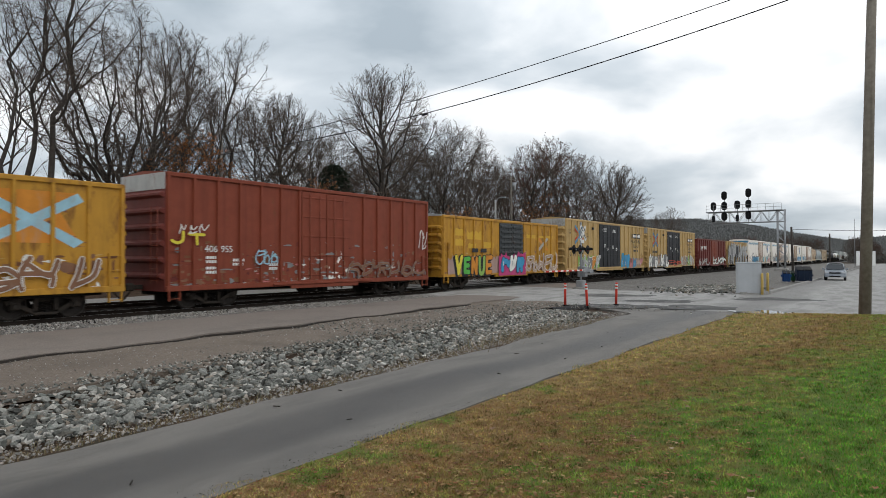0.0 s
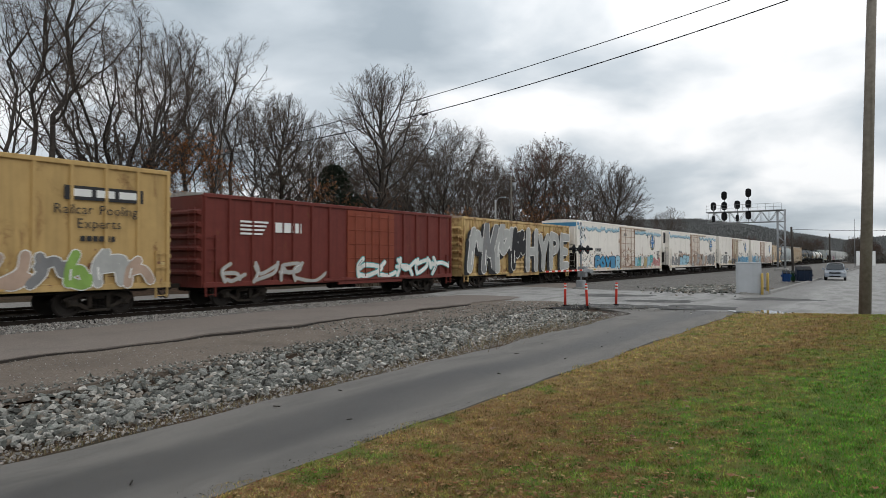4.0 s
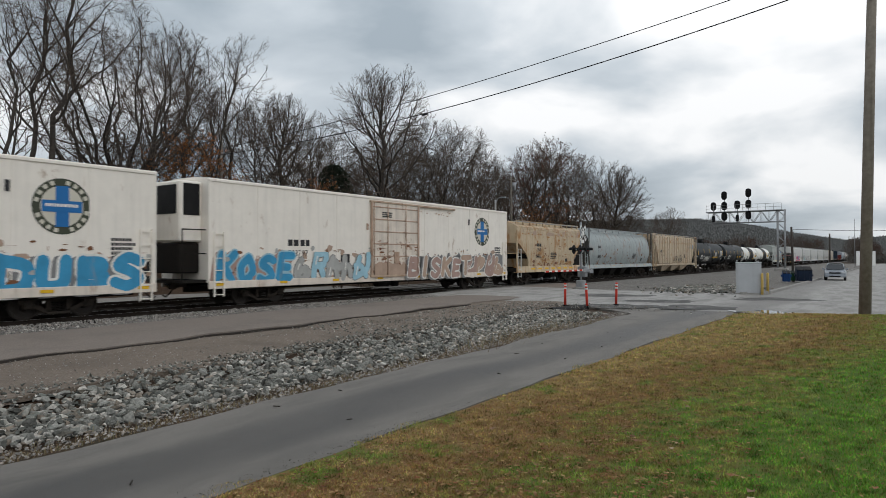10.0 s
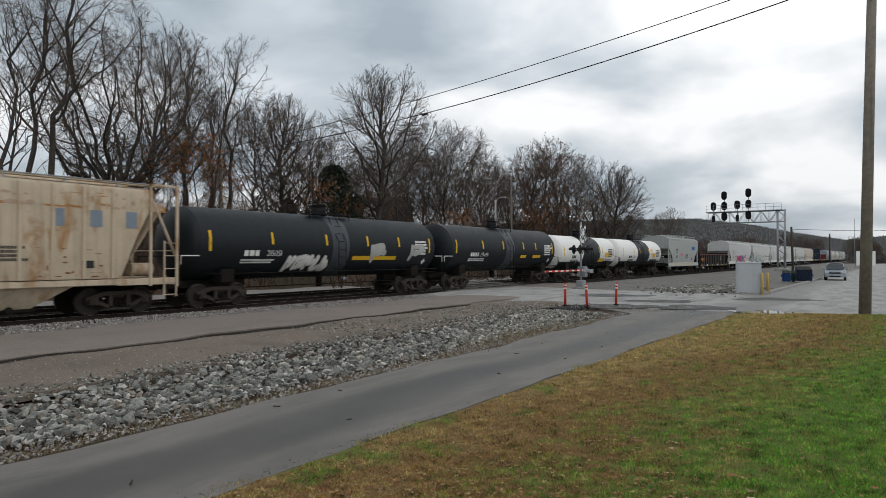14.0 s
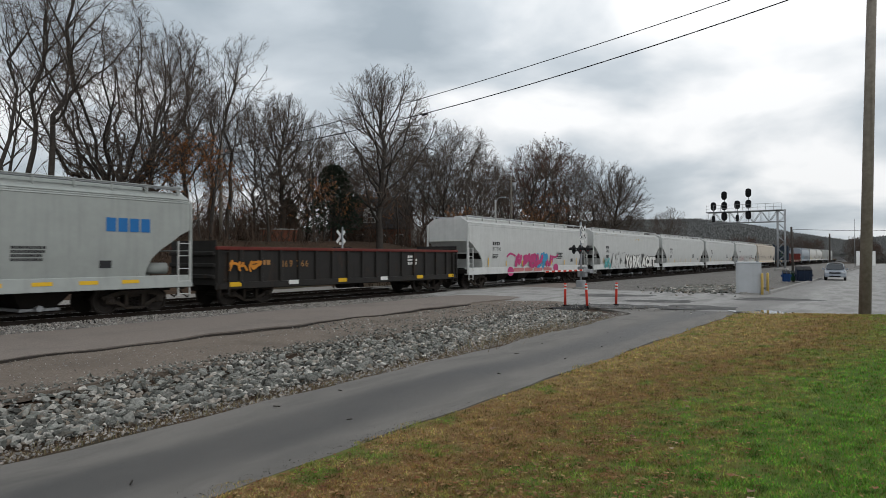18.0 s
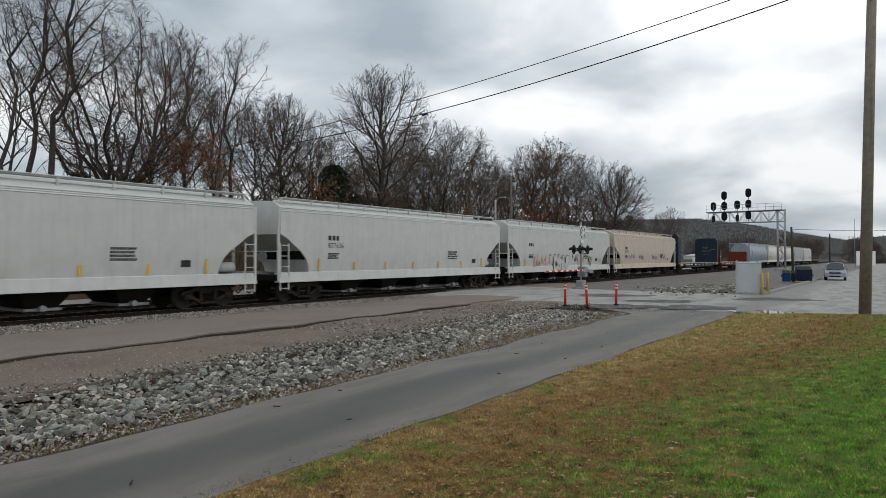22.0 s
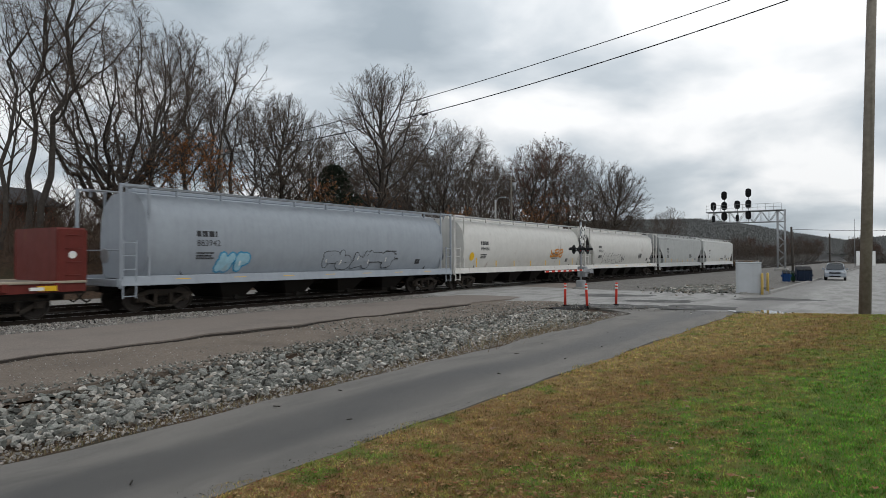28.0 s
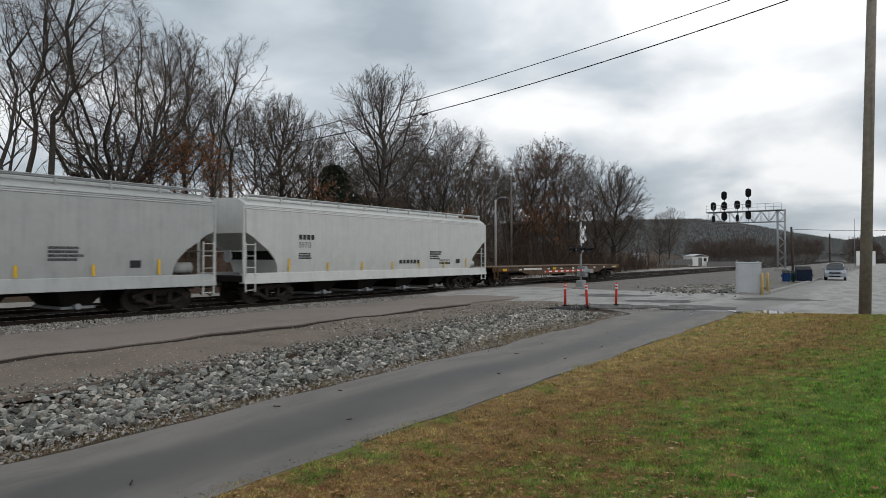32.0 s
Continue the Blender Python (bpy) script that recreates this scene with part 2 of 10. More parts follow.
MAT["ypatch"] = paint("fresh_yellow_patch", (0.60, 0.36, 0.04), grime=0.2, streak=0.1)
MAT["rustline"] = paint("rusty_door_steel", (0.50, 0.36, 0.27), rust=0.5, grime=0.5, rustcol=(0.22, 0.11, 0.06))
MAT["icicle"] = paint("stripe_pale_blue", (0.36, 0.56, 0.66), grime=0.35, streak=0)
MAT["icicle_edge"] = paint("stripe_dark_teal", (0.05, 0.15, 0.20), grime=0.3, streak=0)
MAT["hopdull"] = paint("hopper_dull_white", (0.60, 0.585, 0.55), rust=0.06, grime=0.25, streak=0.1)
MAT["steel"] = material("galvanised_steel", (0.34, 0.35, 0.36), 0.5, 0.5, scale=4, amount=0.4)
MAT["rail"] = material("rail_steel", (0.03, 0.022, 0.017), 0.75, 0.1, dark=(0.015, 0.011, 0.009), scale=9, amount=0.6)
MAT["railtop"] = material("rail_worn_head", (0.45, 0.44, 0.43), 0.28, 0.9, scale=6, amount=0.3)
MAT["tie"] = material("creosoted_tie", (0.022, 0.017, 0.013), 0.9, dark=(0.045, 0.035, 0.028), scale=9, amount=0.6, bump=0.01, vary=0.3)
MAT["asphalt"] = worn_strip("worn_path_asphalt", (0.18, 0.165, 0.146), (0.052, 0.048, 0.044), 6.0, 0.85, 1.7, rough_dry=0.72, rough_damp=0.55, patches=0.4)
MAT["road"] = worn_strip("pale_worn_asphalt", (0.37, 0.357, 0.337), (0.15, 0.141, 0.13), 4.8, 1.6, 3.0, 0.85, 0.6, 0.85)
MAT["dirt"] = material("packed_gravel_dirt", (0.245, 0.20, 0.162), 0.95, dark=(0.12, 0.097, 0.078), scale=22, amount=0.9, bump=0.025, bump_scale=60,
                       second=(0.155, 0.126, 0.102), second_scale=0.55, second_cut=(0.48, 0.62))
MAT["oldasphalt"] = material("old_brown_asphalt", (0.225, 0.19, 0.165), 0.9, dark=(0.16, 0.135, 0.115), scale=20, amount=0.7, bump=0.008, bump_scale=110,
                             second=(0.165, 0.14, 0.122), second_scale=0.35, second_cut=(0.5, 0.68))
MAT["ballast"] = material("ballast_stone", (0.24, 0.225, 0.205), 0.95, dark=(0.08, 0.075, 0.07), scale=26, amount=0.9, bump=0.05, bump_scale=30)
MAT["rock"] = material("rip_rap_stone", (0.235, 0.232, 0.21), 0.85, dark=(0.085, 0.088, 0.08), vary=0.6, scale=6.0, amount=0.9, bump=0.015, bump_scale=18,
                       second=(0.36, 0.345, 0.31), second_scale=2.6, second_cut=(0.55, 0.68))
# litter brown, darkened to include the canopies' shade on the bank
MAT["litter"] = material("leaf_litter_bank", (0.085, 0.052, 0.033), 0.95, dark=(0.038, 0.028, 0.02), scale=5, amount=0.9, bump=0.05, bump_scale=14,
                         second=(0.045, 0.042, 0.024), second_scale=0.12, second_cut=(0.5, 0.62))
MAT["bark"] = material("grey_bark", (0.07, 0.06, 0.052), 0.95, dark=(0.035, 0.03, 0.026), scale=5, amount=0.8, bump=0.02, bump_scale=16)
MAT["twig"] = material("bare_twig", (0.115, 0.09, 0.072), 0.95, dark=(0.055, 0.044, 0.038), scale=1.2, amount=0.7)
MAT["wood_pole"] = material("weathered_pole_wood", (0.24, 0.21, 0.175), 0.9, dark=(0.13, 0.11, 0.09), scale=5, amount=0.7, streak=0.6, bump=0.008)
MAT["wire"] = material("black_cable", (0.02, 0.02, 0.022), 0.6)
# paled towards grey: distance haze is put into this colour
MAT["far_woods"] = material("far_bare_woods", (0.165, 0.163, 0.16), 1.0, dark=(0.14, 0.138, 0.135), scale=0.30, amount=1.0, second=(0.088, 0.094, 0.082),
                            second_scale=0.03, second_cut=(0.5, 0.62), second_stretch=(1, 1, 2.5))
MAT["cabinet"] = material("grey_cabinet_paint", (0.45, 0.465, 0.48), 0.55, scale=2, amount=0.2, streak=0.1)
MAT["black"] = material("matt_black", (0.012, 0.012, 0.013), 0.7)
MAT["orange_red"] = material("delineator_red", (0.58, 0.05, 0.03), 0.6, amount=0.3)
MAT["white_tape"] = material("reflective_white", (0.72, 0.72, 0.70), 0.5, amount=0.2)
MAT["blue_bin"] = material("dumpster_blue", (0.012, 0.05, 0.16), 0.6, amount=0.4)
MAT["dark_bin"] = material("dumpster_dark_blue", (0.012, 0.022, 0.045), 0.6, amount=0.4)
# the blue cast is haze painted into the farthest woods
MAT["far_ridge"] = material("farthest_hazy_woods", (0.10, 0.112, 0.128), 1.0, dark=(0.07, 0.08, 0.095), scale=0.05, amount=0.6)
MAT["brick"] = material("red_brown_brick", (0.20, 0.075, 0.045), 0.9, dark=(0.13, 0.05, 0.035), scale=6, amount=0.7)
MAT["shingle"] = material("grey_shingle", (0.06, 0.058, 0.06), 0.9, dark=(0.04, 0.038, 0.04), scale=5, amount=0.7)
MAT["white_wood"] = material("white_painted_wood", (0.70, 0.69, 0.66), 0.6, scale=3, amount=0.2)
MAT["window"] = glass("dark_window_glass", (0.02, 0.022, 0.025), 0.06)
MAT["van_paint"] = material("silver_van_paint", (0.31, 0.34, 0.38), 0.3, 0.35, scale=2, amount=0.1, spec=0.6)
MAT["tyre"] = material("tyre_rubber", (0.015, 0.015, 0.015), 0.85)
MAT["chrome"] = material("chrome", (0.6, 0.6, 0.6), 0.15, 1.0)
MAT["lamp_glass"] = glass("headlamp_glass", (0.55, 0.57, 0.6), 0.05)
MAT["red_lens"] = glass("red_lens", (0.25, 0.01, 0.01), 0.1)
MAT["yellow_post"] = material("bollard_yellow", (0.60, 0.42, 0.13), 0.6, scale=3, amount=0.4)
MAT["concrete"] = material("grey_concrete", (0.33, 0.32, 0.30), 0.9, scale=5, amount=0.5, bump=0.004)
MAT["fence"] = material("grey_fence_boards", (0.16, 0.155, 0.15), 0.9, scale=3, amount=0.6)
MAT["palegravel"] = material("pale_gravel", (0.33, 0.31, 0.285), 0.95, dark=(0.17, 0.16, 0.15), scale=9, amount=0.8, bump=0.03, bump_scale=25)


def lawn_zones(n, l, co):
    """How green and how bare the lawn is: green on the slope away from the path, a bare brown band, straw along the path, mottled all over."""
    sp = n.new("ShaderNodeSeparateXYZ")
    l.new(co.outputs["Object"], sp.inputs[0])
    big = noise_node(n, l, co, 0.55, 5.0, 0.62)
    mottle = noise_node(n, l, co, 3.4, 6.0, 0.7, (1, 1, 1), (9.0, 4.0, 0))
    far = n.new("ShaderNodeMapRange")
    far.inputs[1].default_value, far.inputs[2].default_value, far.inputs[3].default_value, far.inputs[4].default_value = 10.0, 16.0, 0.0, 1.9
    l.new(sp.outputs["X"], far.inputs[0])
    v = maths(n, l, "ADD", sp.outputs["Y"], far.outputs[0])
    v = maths(n, l, "ADD", v, maths(n, l, "MULTIPLY", maths(n, l, "SUBTRACT", big, 0.5), 4.2))
    v = maths(n, l, "ADD", v, maths(n, l, "MULTIPLY", maths(n, l, "SUBTRACT", mottle, 0.5), 8.0))
    green = n.new("ShaderNodeMapRange")
    green.inputs[1].default_value, green.inputs[2].default_value, green.inputs[3].default_value, green.inputs[4].default_value = 1.0, 3.5, 0.92, 0.0
    l.new(v, green.inputs[0])
    off = maths(n, l, "ABSOLUTE", maths(n, l, "SUBTRACT", v, 3.2), 0)
    bare = n.new("ShaderNodeMapRange")
    bare.inputs[1].default_value, bare.inputs[2].default_value, bare.inputs[3].default_value, bare.inputs[4].default_value = 0.5, 1.9, 0.85, 0.0
    l.new(off, bare.inputs[0])
    tuft = n.new("ShaderNodeMapRange")
    tuft.inputs[1].default_value, tuft.inputs[2].default_value, tuft.inputs[4].default_value = 0.55, 0.65, 0.7
    l.new(noise_node(n, l, co, 1.3, 4.0, 0.6, (1, 1, 1), (2.0, 8.0, 3.0)), tuft.inputs[0])
    return maths(n, l, "MAXIMUM", green.outputs[0], tuft.outputs[0]), bare.outputs[0]


def lawn_soil(name):
    m = material(name, (0.27, 0.185, 0.075), 0.95, dark=(0.14, 0.09, 0.038), scale=16, amount=0.85, bump=0.02, bump_scale=45)
    n, l = m.node_tree.nodes, m.node_tree.links
    b = n["Principled BSDF"]
    src = b.inputs["Base Color"].links[0].from_socket
    co = n.new("ShaderNodeTexCoord")
    green, bare = lawn_zones(n, l, co)
    for fac, col in ((bare, (0.165, 0.08, 0.032)), (green, (0.045, 0.12, 0.010))):
        mx = n.new("ShaderNodeMixRGB")
        mx.inputs[2].default_value = rgba(col)
        l.new(maths(n, l, "MULTIPLY", fac, 0.88), mx.inputs[0])
        l.new(src, mx.inputs[1])
        src = mx.outputs[0]
    l.new(src, b.inputs["Base Color"])
    return m


MAT["grass"] = lawn_soil("lawn_soil_and_thatch")
# shade of the recessed car ends put into the colour, with rust on top
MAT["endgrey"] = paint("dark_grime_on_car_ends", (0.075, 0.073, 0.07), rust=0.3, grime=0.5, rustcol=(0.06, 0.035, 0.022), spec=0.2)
# oily stone, made darker still to hold the shade under the train
MAT["oilyshadeballast"] = material("oil_darkened_ballast", (0.035, 0.031, 0.027), 0.95, dark=(0.014, 0.012, 0.011), scale=24, amount=0.9, bump=0.04, bump_scale=30)
MAT["seam"] = material("rusty_weld_seam", (0.10, 0.095, 0.09), 0.8, dark=(0.07, 0.045, 0.03), scale=3, amount=0.8)
MAT["green_bin"] = material("bin_green", (0.02, 0.07, 0.03), 0.6, amount=0.4)
MAT["doorwhite"] = paint("stained_white_door", (0.74, 0.66, 0.57), rust=0.22, grime=0.35, rustcol=(0.34, 0.20, 0.12))
# ---- building helpers ----
class Geo:
    """Collects plain faces for one mesh."""

    def __init__(self):
        self.v, self.f, self.s = [], [], []

    def add(self, verts, faces, smooth=False):
        o = len(self.v)
        self.v += [tuple(p) for p in verts]
        self.f += [tuple(i + o for i in q) for q in faces]
        self.s += [smooth] * len(faces)
        return self

    def box(self, x0, x1, y0, y1, z0, z1, b=0.0):
        if x0 > x1: x0, x1 = x1, x0
        if y0 > y1: y0, y1 = y1, y0
        if z0 > z1: z0, z1 = z1, z0
        if not b:
            p = [(x, y, z) for z in (z0, z1) for y in (y0, y1) for x in (x0, x1)]
            return self.add(p, [(0, 2, 3, 1), (4, 5, 7, 6), (0, 1, 5, 4), (2, 6, 7, 3), (0, 4, 6, 2), (1, 3, 7, 5)])
        b = min(b, (x1 - x0) * 0.45, (y1 - y0) * 0.45, (z1 - z0) * 0.45)
        p, idx = [], {}
        for ix, x in enumerate((x0, x1)):
            for iy, y in enumerate((y0, y1)):
                for iz, z in enumerate((z0, z1)):
                    sx, sy, sz = (b if ix == 0 else -b), (b if iy == 0 else -b), (b if iz == 0 else -b)
                    idx[ix, iy, iz, 0], idx[ix, iy, iz, 1], idx[ix, iy, iz, 2] = len(p), len(p) + 1, len(p) + 2
                    p += [(x, y + sy, z + sz), (x + sx, y, z + sz), (x + sx, y + sy, z)]
        f = []
        for i in (0, 1):
            f.append([idx[i, a, c, 0] for a, c in (((0, 0), (0, 1), (1, 1), (1, 0)) if i == 0 else ((0, 0), (1, 0), (1, 1), (0, 1)))])
            f.append([idx[a, i, c, 1] for a, c in (((0, 0), (1, 0), (1, 1), (0, 1)) if i == 0 else ((0, 0), (0, 1), (1, 1), (1, 0)))])
            f.append([idx[a, c, i, 2] for a, c in (((0, 0), (0, 1), (1, 1), (1, 0)) if i == 0 else ((0, 0), (1, 0), (1, 1), (0, 1)))])
        for i in (0, 1):
            for j in (0, 1):
                q = [idx[0, i, j, 1], idx[1, i, j, 1], idx[1, i, j, 2], idx[0, i, j, 2]]
                f.append(q if (i + j) % 2 == 0 else q[::-1])
                q = [idx[i, 0, j, 0], idx[i, 0, j, 2], idx[i, 1, j, 2], idx[i, 1, j, 0]]
                f.append(q if (i + j) % 2 == 0 else q[::-1])
                q = [idx[i, j, 0, 0], idx[i, j, 1, 0], idx[i, j, 1, 1], idx[i, j, 0, 1]]
                f.append(q if (i + j) % 2 == 0 else q[::-1])
                for k in (0, 1):
                    pass
        for i in (0, 1):
            for j in (0, 1):
                for k in (0, 1):
                    q = [idx[i, j, k, 0], idx[i, j, k, 1], idx[i, j, k, 2]]
                    f.append(q if (i + j + k) % 2 == 0 else q[::-1])
        return self.add(p, f)

    def tube(self, pts, r, n=8, r2=None, caps=True, smooth=True):
        """A round bar along the points; r2: the radius at its end."""
        pts = [Vector(p) for p in pts]
        r2 = r if r2 is None else r2
        ring, verts, faces = [], [], []
        prev = None
        for i, p in enumerate(pts):
            d = (pts[min(i + 1, len(pts) - 1)] - pts[max(i - 1, 0)]).normalized()
            u = d.orthogonal().normalized() if prev is None else (prev - d * prev.dot(d)).normalized()
            prev = u
            w = d.cross(u)
            q = r + (r2 - r) * i / max(len(pts) - 1, 1)
            for k in range(n):
                a = 2 * math.pi * k / n
                verts.append(p + (u * math.cos(a) + w * math.sin(a)) * q)
        for i in range(len(pts) - 1):
            for k in range(n):
                a, b = i * n + k, i * n + (k + 1) % n
                faces.append((a, b, b + n, a + n))
        self.add(verts, faces, smooth)
        if caps:
            o = len(self.v) - len(verts)
            self.f.append(tuple(o + k for k in range(n - 1, -1, -1)))
            self.f.append(tuple(o + (len(pts) - 1) * n + k for k in range(n)))
            self.s += [False, False]
        return self

    def loft(self, rings, caps=True, smooth=True, closed=True):
        n = len(rings[0])
        faces = []
        for i in range(len(rings) - 1):
            for k in range(n if closed else n - 1):
                a, b = i * n + k, i * n + (k + 1) % n
                faces.append((a, a + n, b + n, b))
        o = len(self.v)
        self.add([p for r in rings for p in r], faces, smooth)
        if caps:
            self.f.append(tuple(o + k for k in range(n)))
            self.f.append(tuple(o + (len(rings) - 1) * n + k for k in range(n - 1, -1, -1)))
            self.s += [False, False]
        return self

    def prism(self, poly, y0, y1):
        """A polygon in x and z, as thick as from y0 to y1."""
        n = len(poly)
        p = [(x, y0, z) for x, z in poly] + [(x, y1, z) for x, z in poly]
        f = [tuple(range(n)), tuple(range(2 * n - 1, n - 1, -1))]
        f += [(k, k + n, (k + 1) % n + n, (k + 1) % n) for k in range(n)]
        area = sum(poly[i][0] * poly[(i + 1) % n][1] - poly[(i + 1) % n][0] * poly[i][1] for i in range(n))
        if (area < 0) == (y0 < y1):
            f = [q[::-1] for q in f]
        return self.add(p, f)

    def mesh(self, name, mat, sharp=None):
        me = bpy.data.meshes.new(name)
        me.from_pydata(self.v, [], self.f)
        me.polygons.foreach_set("use_smooth", self.s)
        me.materials.append(mat)
        me.update()
        if sharp:
            me.set_sharp_from_angle(angle=radians(sharp))
        return me


def part(name, geo, mat, parent=None, label="", sharp=None):
    """Links a Geo, or a ready mesh, as one mesh object under a thing or a part."""
    me = geo if isinstance(geo, bpy.types.Mesh) else geo.mesh(name, MAT[mat] if isinstance(mat, str) else mat, sharp)
    ob = new(name, me)
    if parent:
        ob.parent = parent
    if label:
        ob["label"] = label
    return ob


def thing(name, label, category, m=None, group="", kind=""):
    ob = new(name)
    ob.empty_display_size = 0.3
    if m:
        ob.matrix_world = m
    return tagged(ob, label, category, group, kind)
# ---- lettering: glyph outlines of the built-in font, taken once ----
GLYPH = {}


def make_glyphs(chars):
    for ch in chars:
        cu = bpy.data.curves.new("glyph", "FONT")
        cu.body, cu.size, cu.resolution_u = ch, 1.0, 2
        ob = new("glyph", cu)
        me = bpy.data.meshes.new_from_object(ob.evaluated_get(bpy.context.evaluated_depsgraph_get()))
        vs = [(v.co.x, v.co.y) for v in me.vertices]
        fs = [tuple(p.vertices) for p in me.polygons]
        x0 = min(v[0] for v in vs)
        GLYPH[ch] = ([(a - x0, b) for a, b in vs], fs, max(v[0] for v in vs) - x0)
        bpy.data.objects.remove(ob)
        bpy.data.meshes.remove(me)
        bpy.data.curves.remove(cu)


make_glyphs("0123456789abcdegilnoprstxyERP")


def lettering(car, text, x, z, h, y, mat="mark_dark", surf=None, gap=0.12, wide=1.0, name="lettering"):
    """Words or numbers on the side: x is the start, z the foot, h the height of a capital."""
    g = Geo()
    s = h / 0.70
    for ch in text:
        if ch == " ":
            x += 0.55 * h * wide
            continue
        vs, fs, w = GLYPH[ch]
        # quads and triangles of the outline, laid against the side; the font faces up, the side faces -y
        g.add([(x + a * s * wide, (surf(z + b * s) if surf else y) - 0.012, z + b * s) for a, b in vs], fs)
        x += (w * s + gap * h) * wide
    return part(name, g, mat, car)
TRACK_Y = 22.97
# ---- ground, roads and track ----
def smooth(a, b, v):
    t = np.clip((v - a) / (b - a), 0, 1)
    return t * t * (3 - 2 * t)


def land(x, y):
    """The height of the land: level round the track, a lawn that falls to the path, a wooded bank beyond the track."""
    x, y = np.asarray(x, float), np.asarray(y, float)
    z = -0.16 + 0.0 * x + 0.42 * (1 - smooth(-1.0, 5.2, y)) * (1 - smooth(22, 30, x))
    ditch = np.exp(-((y - 9.3 - 0.02 * x) / 1.1) ** 2) * (1 - smooth(20.5, 23, x))
    z = z - 0.16 * ditch
    bank = smooth(32.8, 39.5, y) * 3.5 * (1 - 0.85 * smooth(44, 78, x))
    z = z + bank + smooth(45, 140, y) * 4.0
    z = z + smooth(150, 600, np.hypot(x, y)) * 0.0
    bumps = 0.05 * np.sin(x * 1.7 + y * 0.6) * np.sin(y * 1.3 - x * 0.4) + 0.12 * np.sin(x * 0.31 + 1.0) * np.sin(y * 0.37)
    return z + bumps * smooth(31.5, 34, y)


def grid_mesh(name, xs, ys, fz, mat, keep=None):
    X, Y = np.meshgrid(np.asarray(xs, float), np.asarray(ys, float))
    Z = fz(X, Y)
    v = np.stack([X.ravel(), Y.ravel(), Z.ravel()], 1)
    n = len(xs)
    f = []
    for j in range(len(ys) - 1):
        for i in range(n - 1):
            if keep is None or keep((xs[i] + xs[i + 1]) / 2, (ys[j] + ys[j + 1]) / 2):
                a = j * n + i
                f.append((a, a + 1, a + n + 1, a + n))
    me = bpy.data.meshes.new(name)
    me.from_pydata([tuple(p) for p in v.tolist()], [], f)
    me.polygons.foreach_set("use_smooth", [True] * len(f))
    me.materials.append(MAT[mat])
    me.update()
    return me


def spaced(a, b, step, far_a, far_b, grow=1.35):
    inner = list(np.arange(a, b + step * 0.5, step))
    lo, hi, d = [], [], step
    x = a
    while x > far_a:
        d *= grow
        x -= d
        lo.append(x)
    x, d = b, step
    while x < far_b:
        d *= grow
        x += d
        hi.append(x)
    return lo[::-1] + inner + hi


ground = tagged(new("ground", grid_mesh("ground", spaced(-30, 130, 2.0, -1800, 2600), spaced(-20, 60, 1.0, -1800, 2200), lambda x, y: land(x, y) - 0.07, "litter")),
                "brown winter ground with leaf litter and weeds", "ground", kind="structure")

lawn = tagged(new("lawn", grid_mesh("lawn", list(np.arange(-26, 27.6, 0.5)), list(np.arange(-30, 5.01, 0.5)), lambda x, y: land(x, y) + 0.01 * np.sin(x * 5) * np.sin(y * 4.3), "grass")),
              "mown lawn, green and tawny winter grass", "lawn", kind="structure")


def path_z(x, y):
    return land(x, y) * 0 - 0.15 + 0.012 * np.sin(x * 0.9)


def wavy(v, x, a=0.05):
    return v + a * math.sin(x * 1.3) + a * 0.6 * math.sin(x * 3.1 + 1)


def strip_mesh(name, xs, near, far, z, mat, rows=4, drop=0.12):
    """A paved strip along x between two wavy edges, with a thickness."""
    g = Geo()
    ring = []
    for x in xs:
        a, b = near(x), far(x)
        pts = [(x, a, z(x, a) - drop)] + [(x, a + (b - a) * k / rows, z(x, a + (b - a) * k / rows)) for k in range(rows + 1)] + [(x, b, z(x, b) - drop)]
        ring.append(pts)
    g.loft(ring, caps=False, smooth=False, closed=False)
    g.f = [q[::-1] for q in g.f]
    return g.mesh(name, MAT[mat])


xs = list(np.arange(-30, 31, 0.5))
tagged(new("path", strip_mesh("path", xs, lambda x: wavy(5.0, x, 0.04), lambda x: wavy(7.35 + 0.035 * max(x, 0), x, 0.05) + 3.0 * float(smooth(23.5, 26.8, x)), lambda x, y: -0.145 + 0.012 * math.sin(x * 0.9), "asphalt")),
       "narrow worn asphalt path with damp dark patches", "path", kind="structure")
tagged(new("dirt_strip", strip_mesh("dirt_strip", list(np.arange(-40, 31.5, 0.5)), lambda x: wavy(10.6 + 0.06 * max(x, 0), x, 0.12), lambda x: wavy(14.4 + 0.05 * max(x, 0), x, 0.10), lambda x, y: -0.145 + 0.02 * math.sin(x * 0.7 + y), "dirt", drop=0.10)),
       "packed brown dirt and gravel strip", "dirt", kind="structure")
tagged(new("access_road", strip_mesh("access_road", list(np.arange(-60, 31.5, 0.5)), lambda x: wavy(14.35 + 0.05 * max(x, 0), x, 0.12), lambda x: wavy(19.3, x, 0.06), lambda x, y: -0.075 + 0.01 * math.sin(x * 0.5 + y), "oldasphalt")),
       "old brown asphalt access road with a crumbling edge", "road", kind="structure")
# the crossing road, square to the track, and the street that leaves it past the cabinet
tagged(new("crossing_road", strip_mesh("crossing_road", list(np.arange(26.6, 38.7, 0.5)), lambda x: -30.0, lambda x: 21.3 if x < 44 else 20.0, lambda x, y: -0.150 + 0.08 * float(smooth(26.6, 30.5, x)) + 0.05 * float(smooth(15, 21, y)), "road", rows=40, drop=0.03)),
       "pale worn asphalt road over the level crossing", "road", kind="structure")
